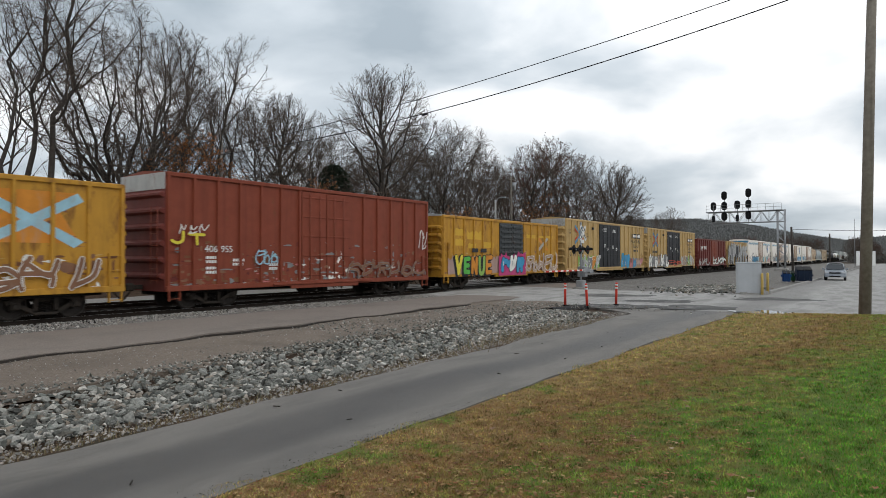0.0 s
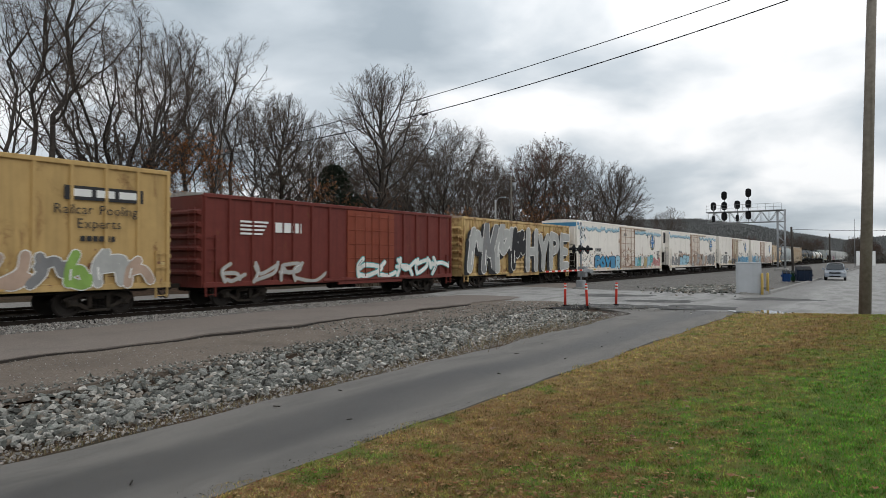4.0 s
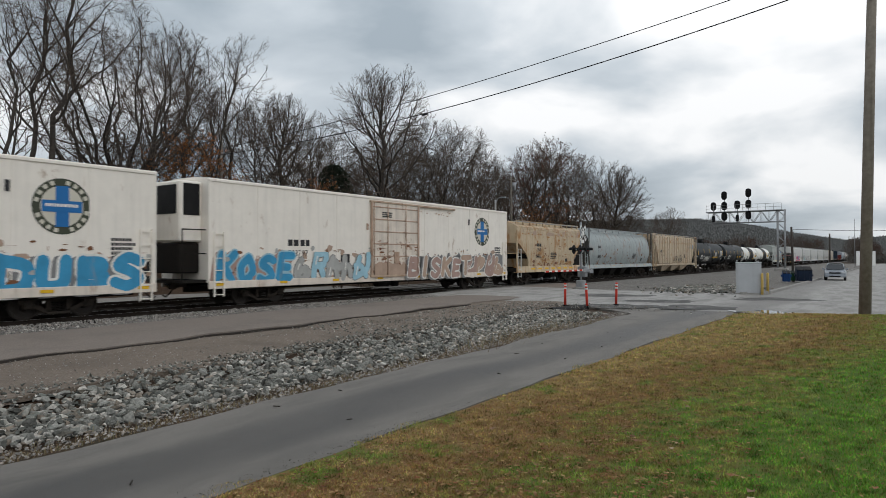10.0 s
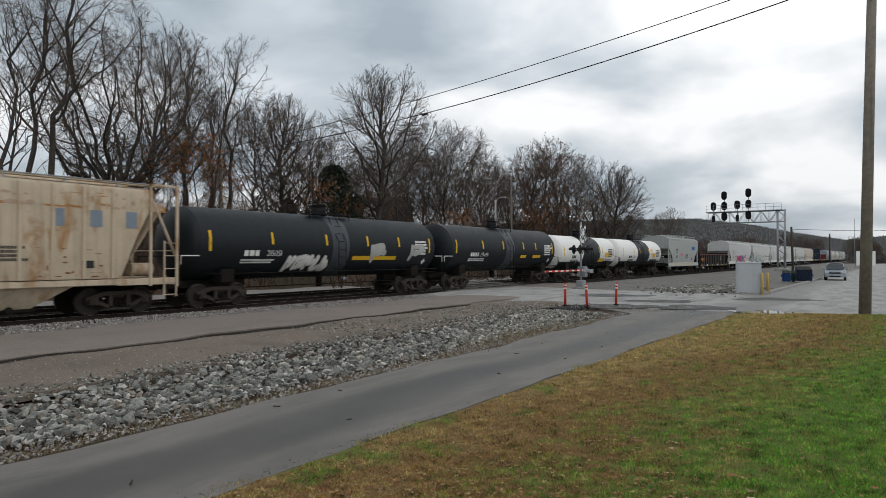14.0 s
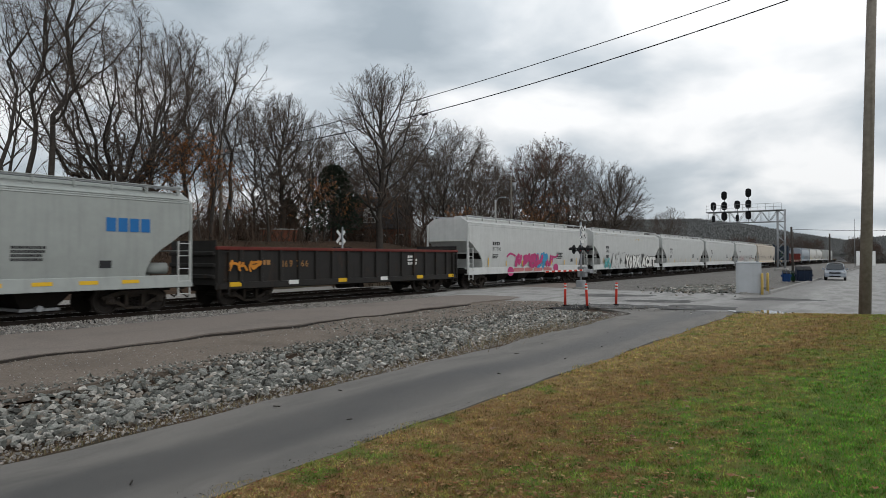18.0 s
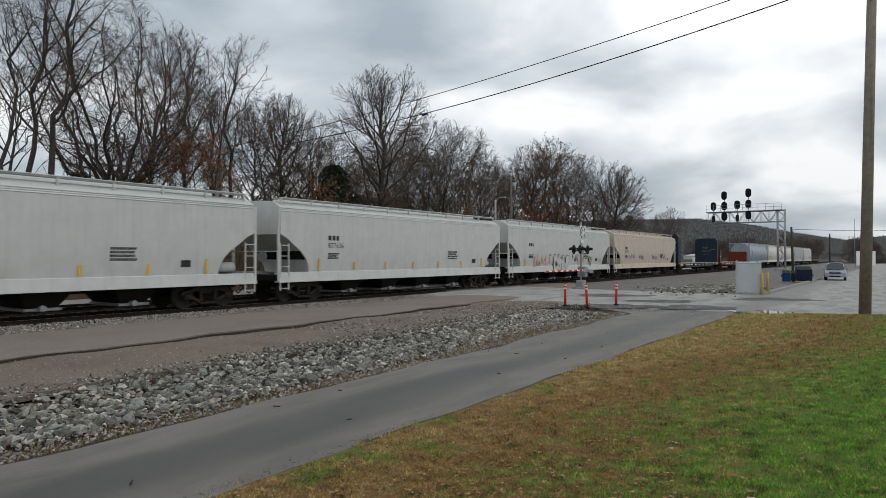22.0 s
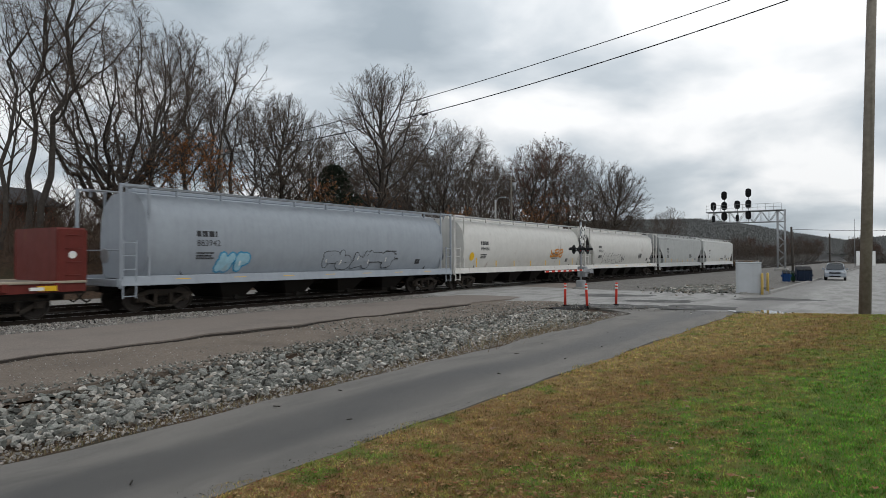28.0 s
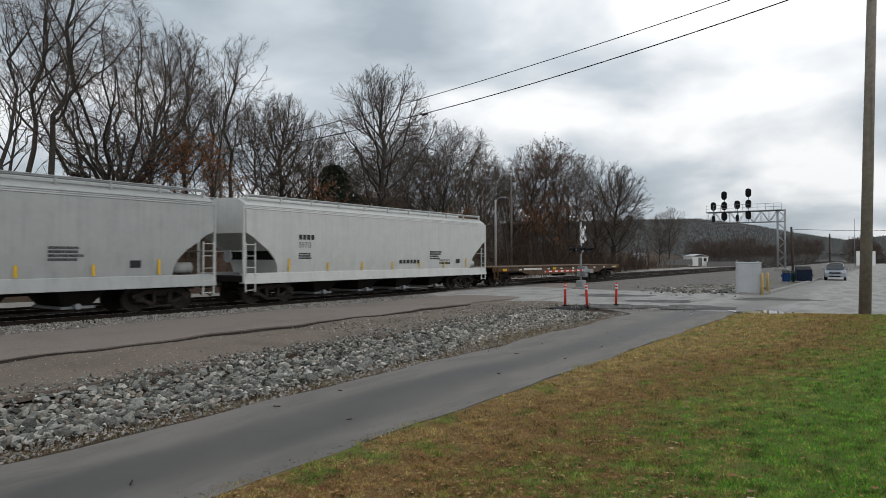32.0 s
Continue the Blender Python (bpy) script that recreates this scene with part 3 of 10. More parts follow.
tagged(new("crossing_apron", strip_mesh("crossing_apron", list(np.arange(38.6, 46.1, 0.5)), lambda x: 17.2 + (x - 38.5) * 0.25, lambda x: 21.3, lambda x, y: -0.075 + 0.05 * float(smooth(15, 21, y)), "oldasphalt", rows=6)),
       "old asphalt apron beside the level crossing", "road", kind="structure")
tagged(new("street", strip_mesh("street", list(np.arange(38.6, 240, 2.0)), lambda x: -14.0, lambda x: 5.85, lambda x, y: -0.075, "road", rows=8)),
       "pale asphalt street and parking area", "road", kind="structure")
g = Geo()
ring = []
for x in list(np.arange(38.2, 120, 1.0)):
    yy = 5.9 if x > 40 else 5.9 + (40 - x) * 0.6
    ring.append([(x, yy, -0.2), (x, yy + 0.02, 0.05), (x, yy + 0.15, 0.06), (x, yy + 0.17, -0.2)])
g.loft(ring, smooth=False)
tagged(part("kerb", g, "concrete"), "worn concrete kerb along the street", "kerb", kind="structure")
tagged(new("gravel_yard", strip_mesh("gravel_yard", list(np.arange(31.5, 240, 1.5)), lambda x: 6.07 if x > 39 else (7.0 if x > 38.6 else 19.0), lambda x: 18.6, lambda x, y: -0.115 + 0.02 * math.sin(x + y * 1.3), "ballast", rows=8)),
       "grey gravel between street and track", "gravel", kind="structure")
WATER = glass("puddle_water", (0.06, 0.065, 0.07), 0.03)
for x0, y0, half, deep in ((26.9, 5.2, 0.2, 0.45), (27.15, 3.75, 0.62, 0.55), (27.9, 4.4, 0.3, 0.4)):
    pts = []
    for i in range(28):
        a = 2 * math.pi * i / 28
        k = 1 + 0.16 * math.sin(3 * a + x0) + 0.08 * math.sin(7 * a)
        u, v = half * k * math.cos(a), deep * k * math.sin(a)
        pts.append((x0 + u * 0.578 + v * 0.816, y0 - u * 0.816 + v * 0.578, -0.125))
    tagged(part("puddle", Geo().add(pts, [tuple(range(28))[::-1]]), WATER), "shallow rain puddle on the road", "puddle", kind="structure")

# ballast bed, ties and rails of two tracks
RAIL_Y = (TRACK_Y, TRACK_Y + 4.4)


def rail_profile(y):
    return [(y - 0.075, -0.17), (y - 0.075, -0.155), (y - 0.012, -0.135), (y - 0.012, -0.045), (y - 0.036, -0.035), (y - 0.036, -0.004), (y - 0.03, 0.0),
            (y + 0.03, 0.0), (y + 0.036, -0.004), (y + 0.036, -0.035), (y + 0.012, -0.045), (y + 0.012, -0.135), (y + 0.075, -0.155), (y + 0.075, -0.17)]


g = Geo()
bed = [(19.0, -0.2), (19.2, -0.11), (20.0, -0.10), (20.9, -0.15), (21.7, -0.21), (24.3, -0.21), (25.2, -0.2), (26.1, -0.21), (28.7, -0.21), (29.6, -0.2), (31.0, -0.30), (31.8, -0.5)]
g.loft([[(x, y, z) for y, z in bed] for x in list(np.arange(-80, 160, 4.0)) + [200, 400, 900]], caps=False, smooth=False, closed=False)
g.f = [q[::-1] for q in g.f]
tagged(part("ballast_bed", g, "ballast"), "grey crushed-stone track ballast", "ballast", kind="structure")
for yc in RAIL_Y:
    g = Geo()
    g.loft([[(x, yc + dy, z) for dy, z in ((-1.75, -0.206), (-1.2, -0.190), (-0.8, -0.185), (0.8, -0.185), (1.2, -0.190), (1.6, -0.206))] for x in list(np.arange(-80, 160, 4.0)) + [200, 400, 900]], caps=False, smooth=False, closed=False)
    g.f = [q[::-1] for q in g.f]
    tagged(part("track_bed", g, "oilyshadeballast"), "oil-darkened ballast between the rails, with under-train shade painted in", "ballast", kind="structure")
TIE = Geo().box(-0.115, 0.115, -1.3, 1.3, -0.34, -0.165, 0.012).mesh("tie", MAT["tie"])
rnd = random.Random(11)
for k, yc in enumerate(RAIL_Y):
    tr = thing("track_%d" % (k + 1), "straight railway track on wooden ties", "track", kind="structure")
    for dy in (-0.754, 0.754):
        g = Geo()
        g.loft([[(x, y, z) for y, z in rail_profile(yc + dy)][::-1] for x in (-120, -40, 20, 60, 120, 300, 900)], smooth=False)
        r = part("rail", g, "rail", tr)
        part("rail_head", Geo().box(-120, 900, yc + dy - 0.026, yc + dy + 0.026, -0.002, 0.003), "railtop", r, "bright worn rail head")
    n0 = 260 if k == 0 else 0
    for i in range(n0):
        t = part("tie", TIE, None, tr)
        t.matrix_basis = pose(-20 + i * 0.5, yc + rnd.uniform(-0.05, 0.05), rnd.uniform(-0.012, 0.008), 0, 0, rnd.uniform(-1.2, 1.2))
    g = Geo()
    x = -20 + n0 * 0.5 if n0 else -60
    while x < 320:
        g.box(x - 0.115, x + 0.115, yc - 1.3, yc + 1.3, -0.34, -0.167)
        x += 0.5
    tagged(part("ties", g, "tie", tr), kind="stuff")
# the crossing's panels between and beside the rails
for k, yc in enumerate(RAIL_Y):
    for a, b in ((-1.65, -0.83), (-0.68, 0.68), (0.83, 1.65)):
        for i in range(4):
            x0 = 31.5 + i * 3.3
            tagged(part("crossing_panel", Geo().box(x0, x0 + 3.27, yc + a, yc + b, -0.12, -0.02, 0.015), "asphalt"), "dark rubber and asphalt crossing panel", "crossing panel", kind="structure", group="crossing panels")
tagged(new("far_gravel", strip_mesh("far_gravel", list(np.arange(-60, 34, 1.0)), lambda x: 29.3, lambda x: wavy(32.7, x, 0.25), lambda x, y: -0.10 + 0.02 * math.sin(x + y), "palegravel", rows=3)),
       "pale gravel track along the far side", "gravel", kind="structure")
tagged(new("far_yard", strip_mesh("far_yard", list(np.arange(46, 260, 3.0)), lambda x: 29.3, lambda x: 40.0 + 0.12 * (x - 46), lambda x, y: -0.10 + 0.02 * math.sin(x + y), "palegravel", rows=3)),
       "pale gravel yard beyond the track", "gravel", kind="structure")
# ---- the train: every car's origin is at its middle, on the rail head; the side towards the camera is -y ----

CARS = []


def rowscale(a, b, n):
    return [a + (b - a) * i / max(n - 1, 1) for i in range(n)]


# running gear, built once
g = Geo()
g.prism([(-1.12, 0.50), (-1.16, 0.62), (-0.55, 0.80), (0.55, 0.80), (1.16, 0.62), (1.12, 0.50), (0.5, 0.66), (-0.5, 0.66)], -0.07, 0.07)
for sgn in (-1, 1):
    g.prism([(sgn * 1.0, 0.52), (sgn * 0.86, 0.58), (sgn * 0.22, 0.26), (sgn * 0.30, 0.16)], -0.06, 0.06)
    g.prism([(sgn * 0.24, 0.24), (sgn * 0.36, 0.24), (sgn * 0.36, 0.70), (sgn * 0.24, 0.70)], -0.06, 0.06)
    g.box(sgn * 0.89 - 0.14, sgn * 0.89 + 0.14, -0.12, 0.10, 0.34, 0.60, 0.03)
    g.tube([(sgn * 0.89, -0.17, 0.46), (sgn * 0.89, -0.06, 0.46)], 0.085, 10)
g.box(-0.34, 0.34, -0.08, 0.08, 0.15, 0.24, 0.02)
SIDEFRAME = g.mesh("sideframe", MAT["truck"])
g = Geo()
for k in (-0.13, 0.0, 0.13):
    for i in range(6):
        g.tube([(k, 0, 0.245 + i * 0.052), (k, 0, 0.275 + i * 0.052)], 0.058, 8)
SPRINGS = g.mesh("bolster_spring", MAT["under"])
g = Geo()
g.box(-0.2, 0.2, -0.98, 0.98, 0.55, 0.78, 0.03)
g.tube([(0, 0, 0.76), (0, 0, 0.88)], 0.2, 12)
BOLSTER = g.mesh("truck_bolster", MAT["truck"])
g = Geo()
R_WHEEL = 0.457
for sgn in (-1, 1):
    ring = []
    for y, r in ((0.66, 0.20), (0.665, R_WHEEL + 0.02), (0.69, R_WHEEL + 0.02), (0.70, R_WHEEL), (0.79, R_WHEEL - 0.004), (0.795, 0.40), (0.745, 0.38), (0.74, 0.19),
                 (0.80, 0.17), (0.80, 0.02)):
        ring.append([(r * math.cos(2 * math.pi * k / 24), sgn * y, r * math.sin(2 * math.pi * k / 24) * sgn) for k in range(24)])
    g.loft(ring, caps=True, smooth=False)
    g.box(-0.30, -0.26, sgn * 0.742, sgn * 0.755, -0.03, 0.03)
g.tube([(0, -1.0, 0), (0, 1.0, 0)], 0.075, 10)
WHEELSET = g.mesh("wheelset", MAT["wheel"], 40)
g = Geo()
g.box(-0.45, 0.0, -0.07, 0.07, 0.78, 0.94, 0.02)
g.box(0.0, 0.26, -0.16, 0.10, 0.72, 1.0, 0.04)
g.box(0.10, 0.34, 0.06, 0.16, 0.74, 0.98, 0.03)
g.tube([(-0.1, -0.30, 0.75), (0.05, -0.34, 0.55), (0.25, -0.30, 0.42), (0.42, -0.2, 0.5)], 0.03, 6)
COUPLER = g.mesh("coupler", MAT["truck"])
WHEELS = []


def truck_at(car, x):
    t = part("truck", BOLSTER, None, car)
    t.matrix_basis = pose(x, 0, 0)
    for sgn in (-1, 1):
        s = part("sideframe", SIDEFRAME, None, t)
        s.matrix_basis = pose(0, sgn * 1.0, 0, 0, 0, 0 if sgn < 0 else 180)
        s = tagged(part("bolster_spring", SPRINGS, None, t), kind="stuff")
        s.matrix_basis = pose(0, sgn * 1.0, 0)
    for dx in (-0.89, 0.89):
        w = part("wheelset", WHEELSET, None, t)
        w.matrix_parent_inverse = Matrix.Translation((dx, 0, R_WHEEL))
        WHEELS.append(w)


def running_gear(car, L, inset=2.0, coupler=True):
    for sgn in (-1, 1):
        truck_at(car, sgn * (L / 2 - inset))
        c = part("coupler", COUPLER, None, car)
        c.matrix_basis = pose(sgn * (L / 2 + 0.36), 0, 0, 0, 0, 0 if sgn > 0 else 180)


def ladder(car, x, z0, z1, y, w=0.42, mat="steel", rungs=None, out=0.09):
    """Two stiles and rungs on the side at y (its sign tells the side)."""
    s = 1 if y > 0 else -1
    g = Geo()
    for dx in (-w / 2, w / 2):
        g.box(x + dx - 0.02, x + dx + 0.02, y, y + s * out, z0, z1)
    n = rungs or max(int((z1 - z0) / 0.38), 2)
    for i in range(n):
        z = z0 + 0.08 + (z1 - z0 - 0.16) * i / max(n - 1, 1)
        g.box(x - w / 2, x + w / 2, y + s * (out - 0.03), y + s * out, z - 0.014, z + 0.014)
    return part("ladder", g, mat, car)


def bars(car, x, z, w, h, rows, y, mat="mark_dark", seed=1, name="marking", surf=None):
    """Writing too small or not to be kept: plain bars, row under row. x is its start, z its top."""
    rnd = random.Random(seed)
    g = Geo()
    step = h / rows
    for r in range(rows):
        px, zt = x, z - r * step
        end = x + w * rnd.uniform(0.75, 1.0)
        while px < end - 0.02:
            q = min(px + step * rnd.uniform(0.5, 0.75), end)
            z0, z1 = zt - step * 0.68, zt
            ya, yb = (surf(z0), surf(z1)) if surf else (y, y)
            g.add([(px, ya - 0.008, z0), (q, ya - 0.008, z0), (q, yb - 0.008, z1), (px, yb - 0.008, z1)], [(0, 1, 2, 3)])
            px = q + step * 0.16
    return part(name, g, mat, car)


def patch(car, name, poly, y, mat, off=0.008, surf=None, label=""):
    """A flat painted shape on the side."""
    g = Geo()
    g.add([(x, (surf(z) if surf else y) - off, z) for x, z in poly], [tuple(range(len(poly)))])
    area = sum(poly[i][0] * poly[(i + 1) % len(poly)][1] - poly[(i + 1) % len(poly)][0] * poly[i][1] for i in range(len(poly)))
    if area < 0:
        g.f = [q[::-1] for q in g.f]
    return part(name, g, mat, car, label)


def rect(x0, x1, z0, z1):
    return [(x0, z0), (x1, z0), (x1, z1), (x0, z1)]


def disc(x, z, r, n=28, rz=None):
    return [(x + r * math.cos(2 * math.pi * k / n), z + (rz or r) * math.sin(2 * math.pi * k / n)) for k in range(n)]


def ribbon(g, pts, w, y, surf, k):
    """A brush stroke of even width along points in x and z. Each piece lies a hair above the one before."""
    for i in range(len(pts) - 1):
        (xa, za), (xb, zb) = pts[i], pts[i + 1]
        dx, dz = xb - xa, zb - za
        d = math.hypot(dx, dz) or 1e-6
        nx, nz = -dz / d * w / 2, dx / d * w / 2
        q = [(xa - nx, za - nz), (xb - nx, zb - nz), (xb + nx, zb + nz), (xa + nx, za + nz)]
        g.add([(x, (surf(z) if surf else y) - k[0], z) for x, z in q], [(0, 1, 2, 3)])
        k[0] += 0.00012
    for i, (x, z) in enumerate(pts):
        c = disc(x, z, w / 2, 8)
        g.add([(px, (surf(pz) if surf else y) - k[0], pz) for px, pz in c], [tuple(range(8))])
        k[0] += 0.00012


def bent(pts, n=5):
    """A smooth line through the points."""
    out = []
    for i in range(len(pts) - 1):
        p0, p1, p2, p3 = pts[max(i - 1, 0)], pts[i], pts[i + 1], pts[min(i + 2, len(pts) - 1)]
        for j in range(n):
            t = j / n
            out.append(tuple(0.5 * (2 * b + (c - a) * t + (2 * a - 5 * b + 4 * c - d) * t * t + (3 * b - a - 3 * c + d) * t ** 3) for a, b, c, d in zip(p0, p1, p2, p3)))
    out.append(pts[-1])
    return out


BLOCK = {"A": [[(0.05, 0), (0.5, 1)], [(0.95, 0), (0.5, 1)], [(0.25, 0.35), (0.75, 0.35)]], "C": [[(0.95, 0.85), (0.5, 1.0), (0.08, 0.5), (0.5, 0.0), (0.95, 0.15)]],
         "H": [[(0.12, 0), (0.12, 1)], [(0.88, 0), (0.88, 1)], [(0.12, 0.48), (0.88, 0.5)]], "Y": [[(0.08, 1), (0.5, 0.45), (0.5, 0)], [(0.95, 1), (0.5, 0.45)]],
         "P": [[(0.15, 0), (0.15, 1)], [(0.15, 0.95), (0.8, 0.9), (0.85, 0.55), (0.15, 0.42)]], "E": [[(0.15, 0), (0.15, 1)], [(0.15, 0.97), (0.9, 0.97)], [(0.15, 0.5), (0.75, 0.5)], [(0.15, 0.04), (0.9, 0.04)]],
         "J": [[(0.75, 1), (0.72, 0.25), (0.4, 0.0), (0.1, 0.25)]], "T": [[(0.0, 0.95), (1.0, 0.95)], [(0.5, 0.95), (0.5, 0.0)]],
         "R": [[(0.15, 0), (0.15, 1)], [(0.15, 0.95), (0.8, 0.9), (0.8, 0.55), (0.15, 0.45)], [(0.3, 0.45), (0.9, 0.0)]], "F": [[(0.15, 0), (0.15, 1)], [(0.15, 0.97), (0.9, 0.97)], [(0.15, 0.5), (0.7, 0.5)]],
         "B": [[(0.15, 0), (0.15, 1)], [(0.15, 0.96), (0.8, 0.9), (0.75, 0.6), (0.15, 0.52)], [(0.15, 0.52), (0.9, 0.4), (0.85, 0.05), (0.15, 0.02)]], "D": [[(0.15, 0), (0.15, 1)], [(0.15, 0.98), (0.75, 0.85), (0.92, 0.5), (0.75, 0.1), (0.15, 0.02)]],
         "I": [[(0.5, 0), (0.5, 1)]], "K": [[(0.15, 0), (0.15, 1)], [(0.9, 1.0), (0.2, 0.45)], [(0.4, 0.55), (0.95, 0.0)]], "L": [[(0.2, 1), (0.15, 0.05), (0.9, 0.0)]], "N": [[(0.12, 0), (0.12, 1)], [(0.12, 1), (0.88, 0)], [(0.88, 0), (0.88, 1)]],
         "O": [[(0.5, 1.0), (0.08, 0.55), (0.45, 0.0), (0.92, 0.45), (0.5, 1.0)]], "S": [[(0.9, 0.88), (0.45, 1.0), (0.12, 0.72), (0.55, 0.5), (0.9, 0.25), (0.5, 0.0), (0.08, 0.12)]],
         "U": [[(0.12, 1), (0.15, 0.2), (0.5, 0.0), (0.85, 0.2), (0.88, 1)]], "V": [[(0.05, 1), (0.5, 0.0)], [(0.5, 0.0), (0.95, 1)]]}


def scuffs(car, x0, x1, z0, z1, mats, n, y, seed, size=1.0, surf=None):
    """Peeled and dirty paint: many small ragged patches, thicker towards the sill, one part to a colour."""
    rnd = random.Random(seed)
    for j, mat in enumerate(mats):
        g = Geo()
        for i in range(n):
            x, z = rnd.uniform(x0, x1), z0 + (z1 - z0) * rnd.random() ** 2.0
            w, h = size * rnd.uniform(0.05, 0.34) * rnd.random(), size * rnd.uniform(0.02, 0.20) * rnd.random()
            m = rnd.randint(6, 9)
            pts = []
            for q in range(m):
                a, k = 2 * math.pi * q / m, rnd.uniform(0.45, 1.25)
                pts.append((x + w * k * math.cos(a), min(max(z + h * k * math.sin(a), z0), z1 + h)))
            g.add([(px, (surf(pz) if surf else y) - 0.004 - 0.00003 * (i + j * n), pz) for px, pz in pts], [tuple(range(m))])
        tagged(part("worn_paint", g, mat, car), kind="stuff")


def graffiti(car, cells, x0, z0, w, h, fill, outline, y, weight=0.2, seed=1, slant=0.12, surf=None, label="", wob=0.11, back=None, light=None, rim=1.42, letters=None):
    """Spray-painted interlocking shapes, one to a cell: stems, hooks and swashes with an outline, a coloured body and lighter strokes."""
    rnd = random.Random(seed)
    n = cells
    cw = w / n
    wt = weight * min(cw, h)
    lift = 0.0
    for i in range(n):
        sc, dz = rnd.uniform(0.88, 1.12), rnd.uniform(-0.1, 0.08) * h
        a, b = rnd.uniform(0.0, 0.25), rnd.uniform(0.75, 1.05)
        kinds = [[(a, 0), (a + rnd.uniform(-0.1, 0.12), 0.5), (a + rnd.uniform(-0.05, 0.2), 1)]]
        pool = [[(a, 0.95), (b, 1.0), (b, 0.62), (a + 0.1, 0.5)], [(a, 0.5), (0.6, 0.45), (b, 0.0)], [(a, 0.05), (0.6, -0.06), (b + 0.1, 0.25)], [(a + 0.05, 0.1), (b - 0.1, 0.4), (b, 1.05)],
                [(a, 0.9), (0.5, 0.35), (b, 0.95)], [(a, 0.3), (0.5, 0.62), (b, 0.35), (0.55, 0.02), (a, 0.12)], [(a, 0.72), (0.7, 0.85), (b + 0.15, 0.5), (b + 0.3, 0.72)]]
        kinds += rnd.sample(pool, rnd.choice((1, 2, 2)))
        if letters:
            kinds = BLOCK[letters[i]]
        # the strokes keep their own width inside the cell
        inner, foot = 1.14 - wt / cw, 0.55 * wt
        strokes = [bent([(x0 + (i + 0.5 + (u - 0.5 + rnd.uniform(-wob, wob)) * inner * sc) * cw + (v - 0.5) * h * slant, z0 + 0.4 * dz + foot + (v + rnd.uniform(-wob, wob)) * (h - 2 * foot) * sc) for u, v in p]) for p in kinds]
        body, tint = None, fill if isinstance(fill, str) else fill[i % len(fill)]
        for mat, wide, off in ((tint, 1.0, 0.016), (back, rim, 0.001), (outline, rim, 0.007)):
            if not mat:
                continue
            g, k = Geo(), [off + lift]
            for p in strokes:
                ribbon(g, [(q[0] - 0.12 * h, q[1] - 0.07 * h) for q in p] if mat == back and off < 0.002 else p, wt * wide, y, surf, k)
            g.v = [(min(max(q[0], x0 - 0.25), x0 + w + 0.25), q[1], min(max(q[2], z0 - 0.1), z0 + h * 1.08)) for q in g.v]
            keep = [j for j, q in enumerate(g.f) if max(g.v[m_][0] for m_ in q) - min(g.v[m_][0] for m_ in q) > 1e-4 and max(g.v[m_][2] for m_ in q) - min(g.v[m_][2] for m_ in q) > 1e-4]
            g.f, g.s = [g.f[j] for j in keep], [g.s[j] for j in keep]
            o = part("graffiti" if body is None else "outline", g, mat, body or car, label if i == 0 and body is None else "")
            body = body or o
        lift = 0.010 * (i + 1)
        if outline and not letters:
            g, k = Geo(), [0.030 + lift]
            for p in strokes[:1]:
                if rnd.random() < 0.85:
                    j = rnd.randrange(1, max(len(p) - 5, 2))
                    ribbon(g, [(q[0] + wt * 0.14, q[1] + wt * 0.14) for q in p[j:j + 4]], wt * 0.2, y, surf, k)
            if g.f:
                part("highlight", g, light or ("g_white" if tint != "g_white" else "g_grey"), body)
    return car


def cloud(car, x0, x1, z0, z1, mat, y, seed, surf=None, off=0.005, label=""):
    """A ragged sprayed ground behind the shapes."""
    rnd = random.Random(seed)
    n = max(int((x1 - x0) / 0.16), 8)
    top = [(x0 + (x1 - x0) * i / n, z1 - rnd.uniform(0.0, 0.28) * (z1 - z0)) for i in range(n + 1)]
    g = Geo()
    for (xa, za), (xb, zb) in zip(top, top[1:]):
        q = [(xa, z0), (xb, z0), (xb, zb), (xa, za)]
        g.add([(x, (surf(z) if surf else y) - off, z) for x, z in q], [(0, 1, 2, 3)])
    return part("sprayed_ground", g, mat, car, label)


def scribble(car, x0, z0, w, h, mat, y, seed, surf=None, weight=0.035, n=3):
    rnd = random.Random(seed)
    g, k = Geo(), [0.012]
    for i in range(n):
        pts, x = [], x0 + w * i / n
        for j in range(7):
            pts.append((x + rnd.uniform(0, w / n * 0.9), z0 + rnd.uniform(0, h)))
        pts.sort(key=lambda p: p[0] + rnd.uniform(-0.3, 0.3) * w / n)
        ribbon(g, pts, weight, y, surf, k)
    return part("graffiti", g, mat, car)


def reflectors(car, L, z, y, n, mat="ycaut"):
    for i in range(n):
        x = -L / 2 + 0.5 + (L - 1.0) * i / max(n - 1, 1)
        patch(car, "reflector", rect(x - 0.2, x + 0.2, z, z + 0.10), y, mat, 0.02)


RIBS = {}


def car_thing(name, label, x_left, x_right, category):
    ob = thing(name, label, category, group="cars of the freight train")
    CARS.append((ob, (x_left + x_right) / 2 - 15.13))
    return ob


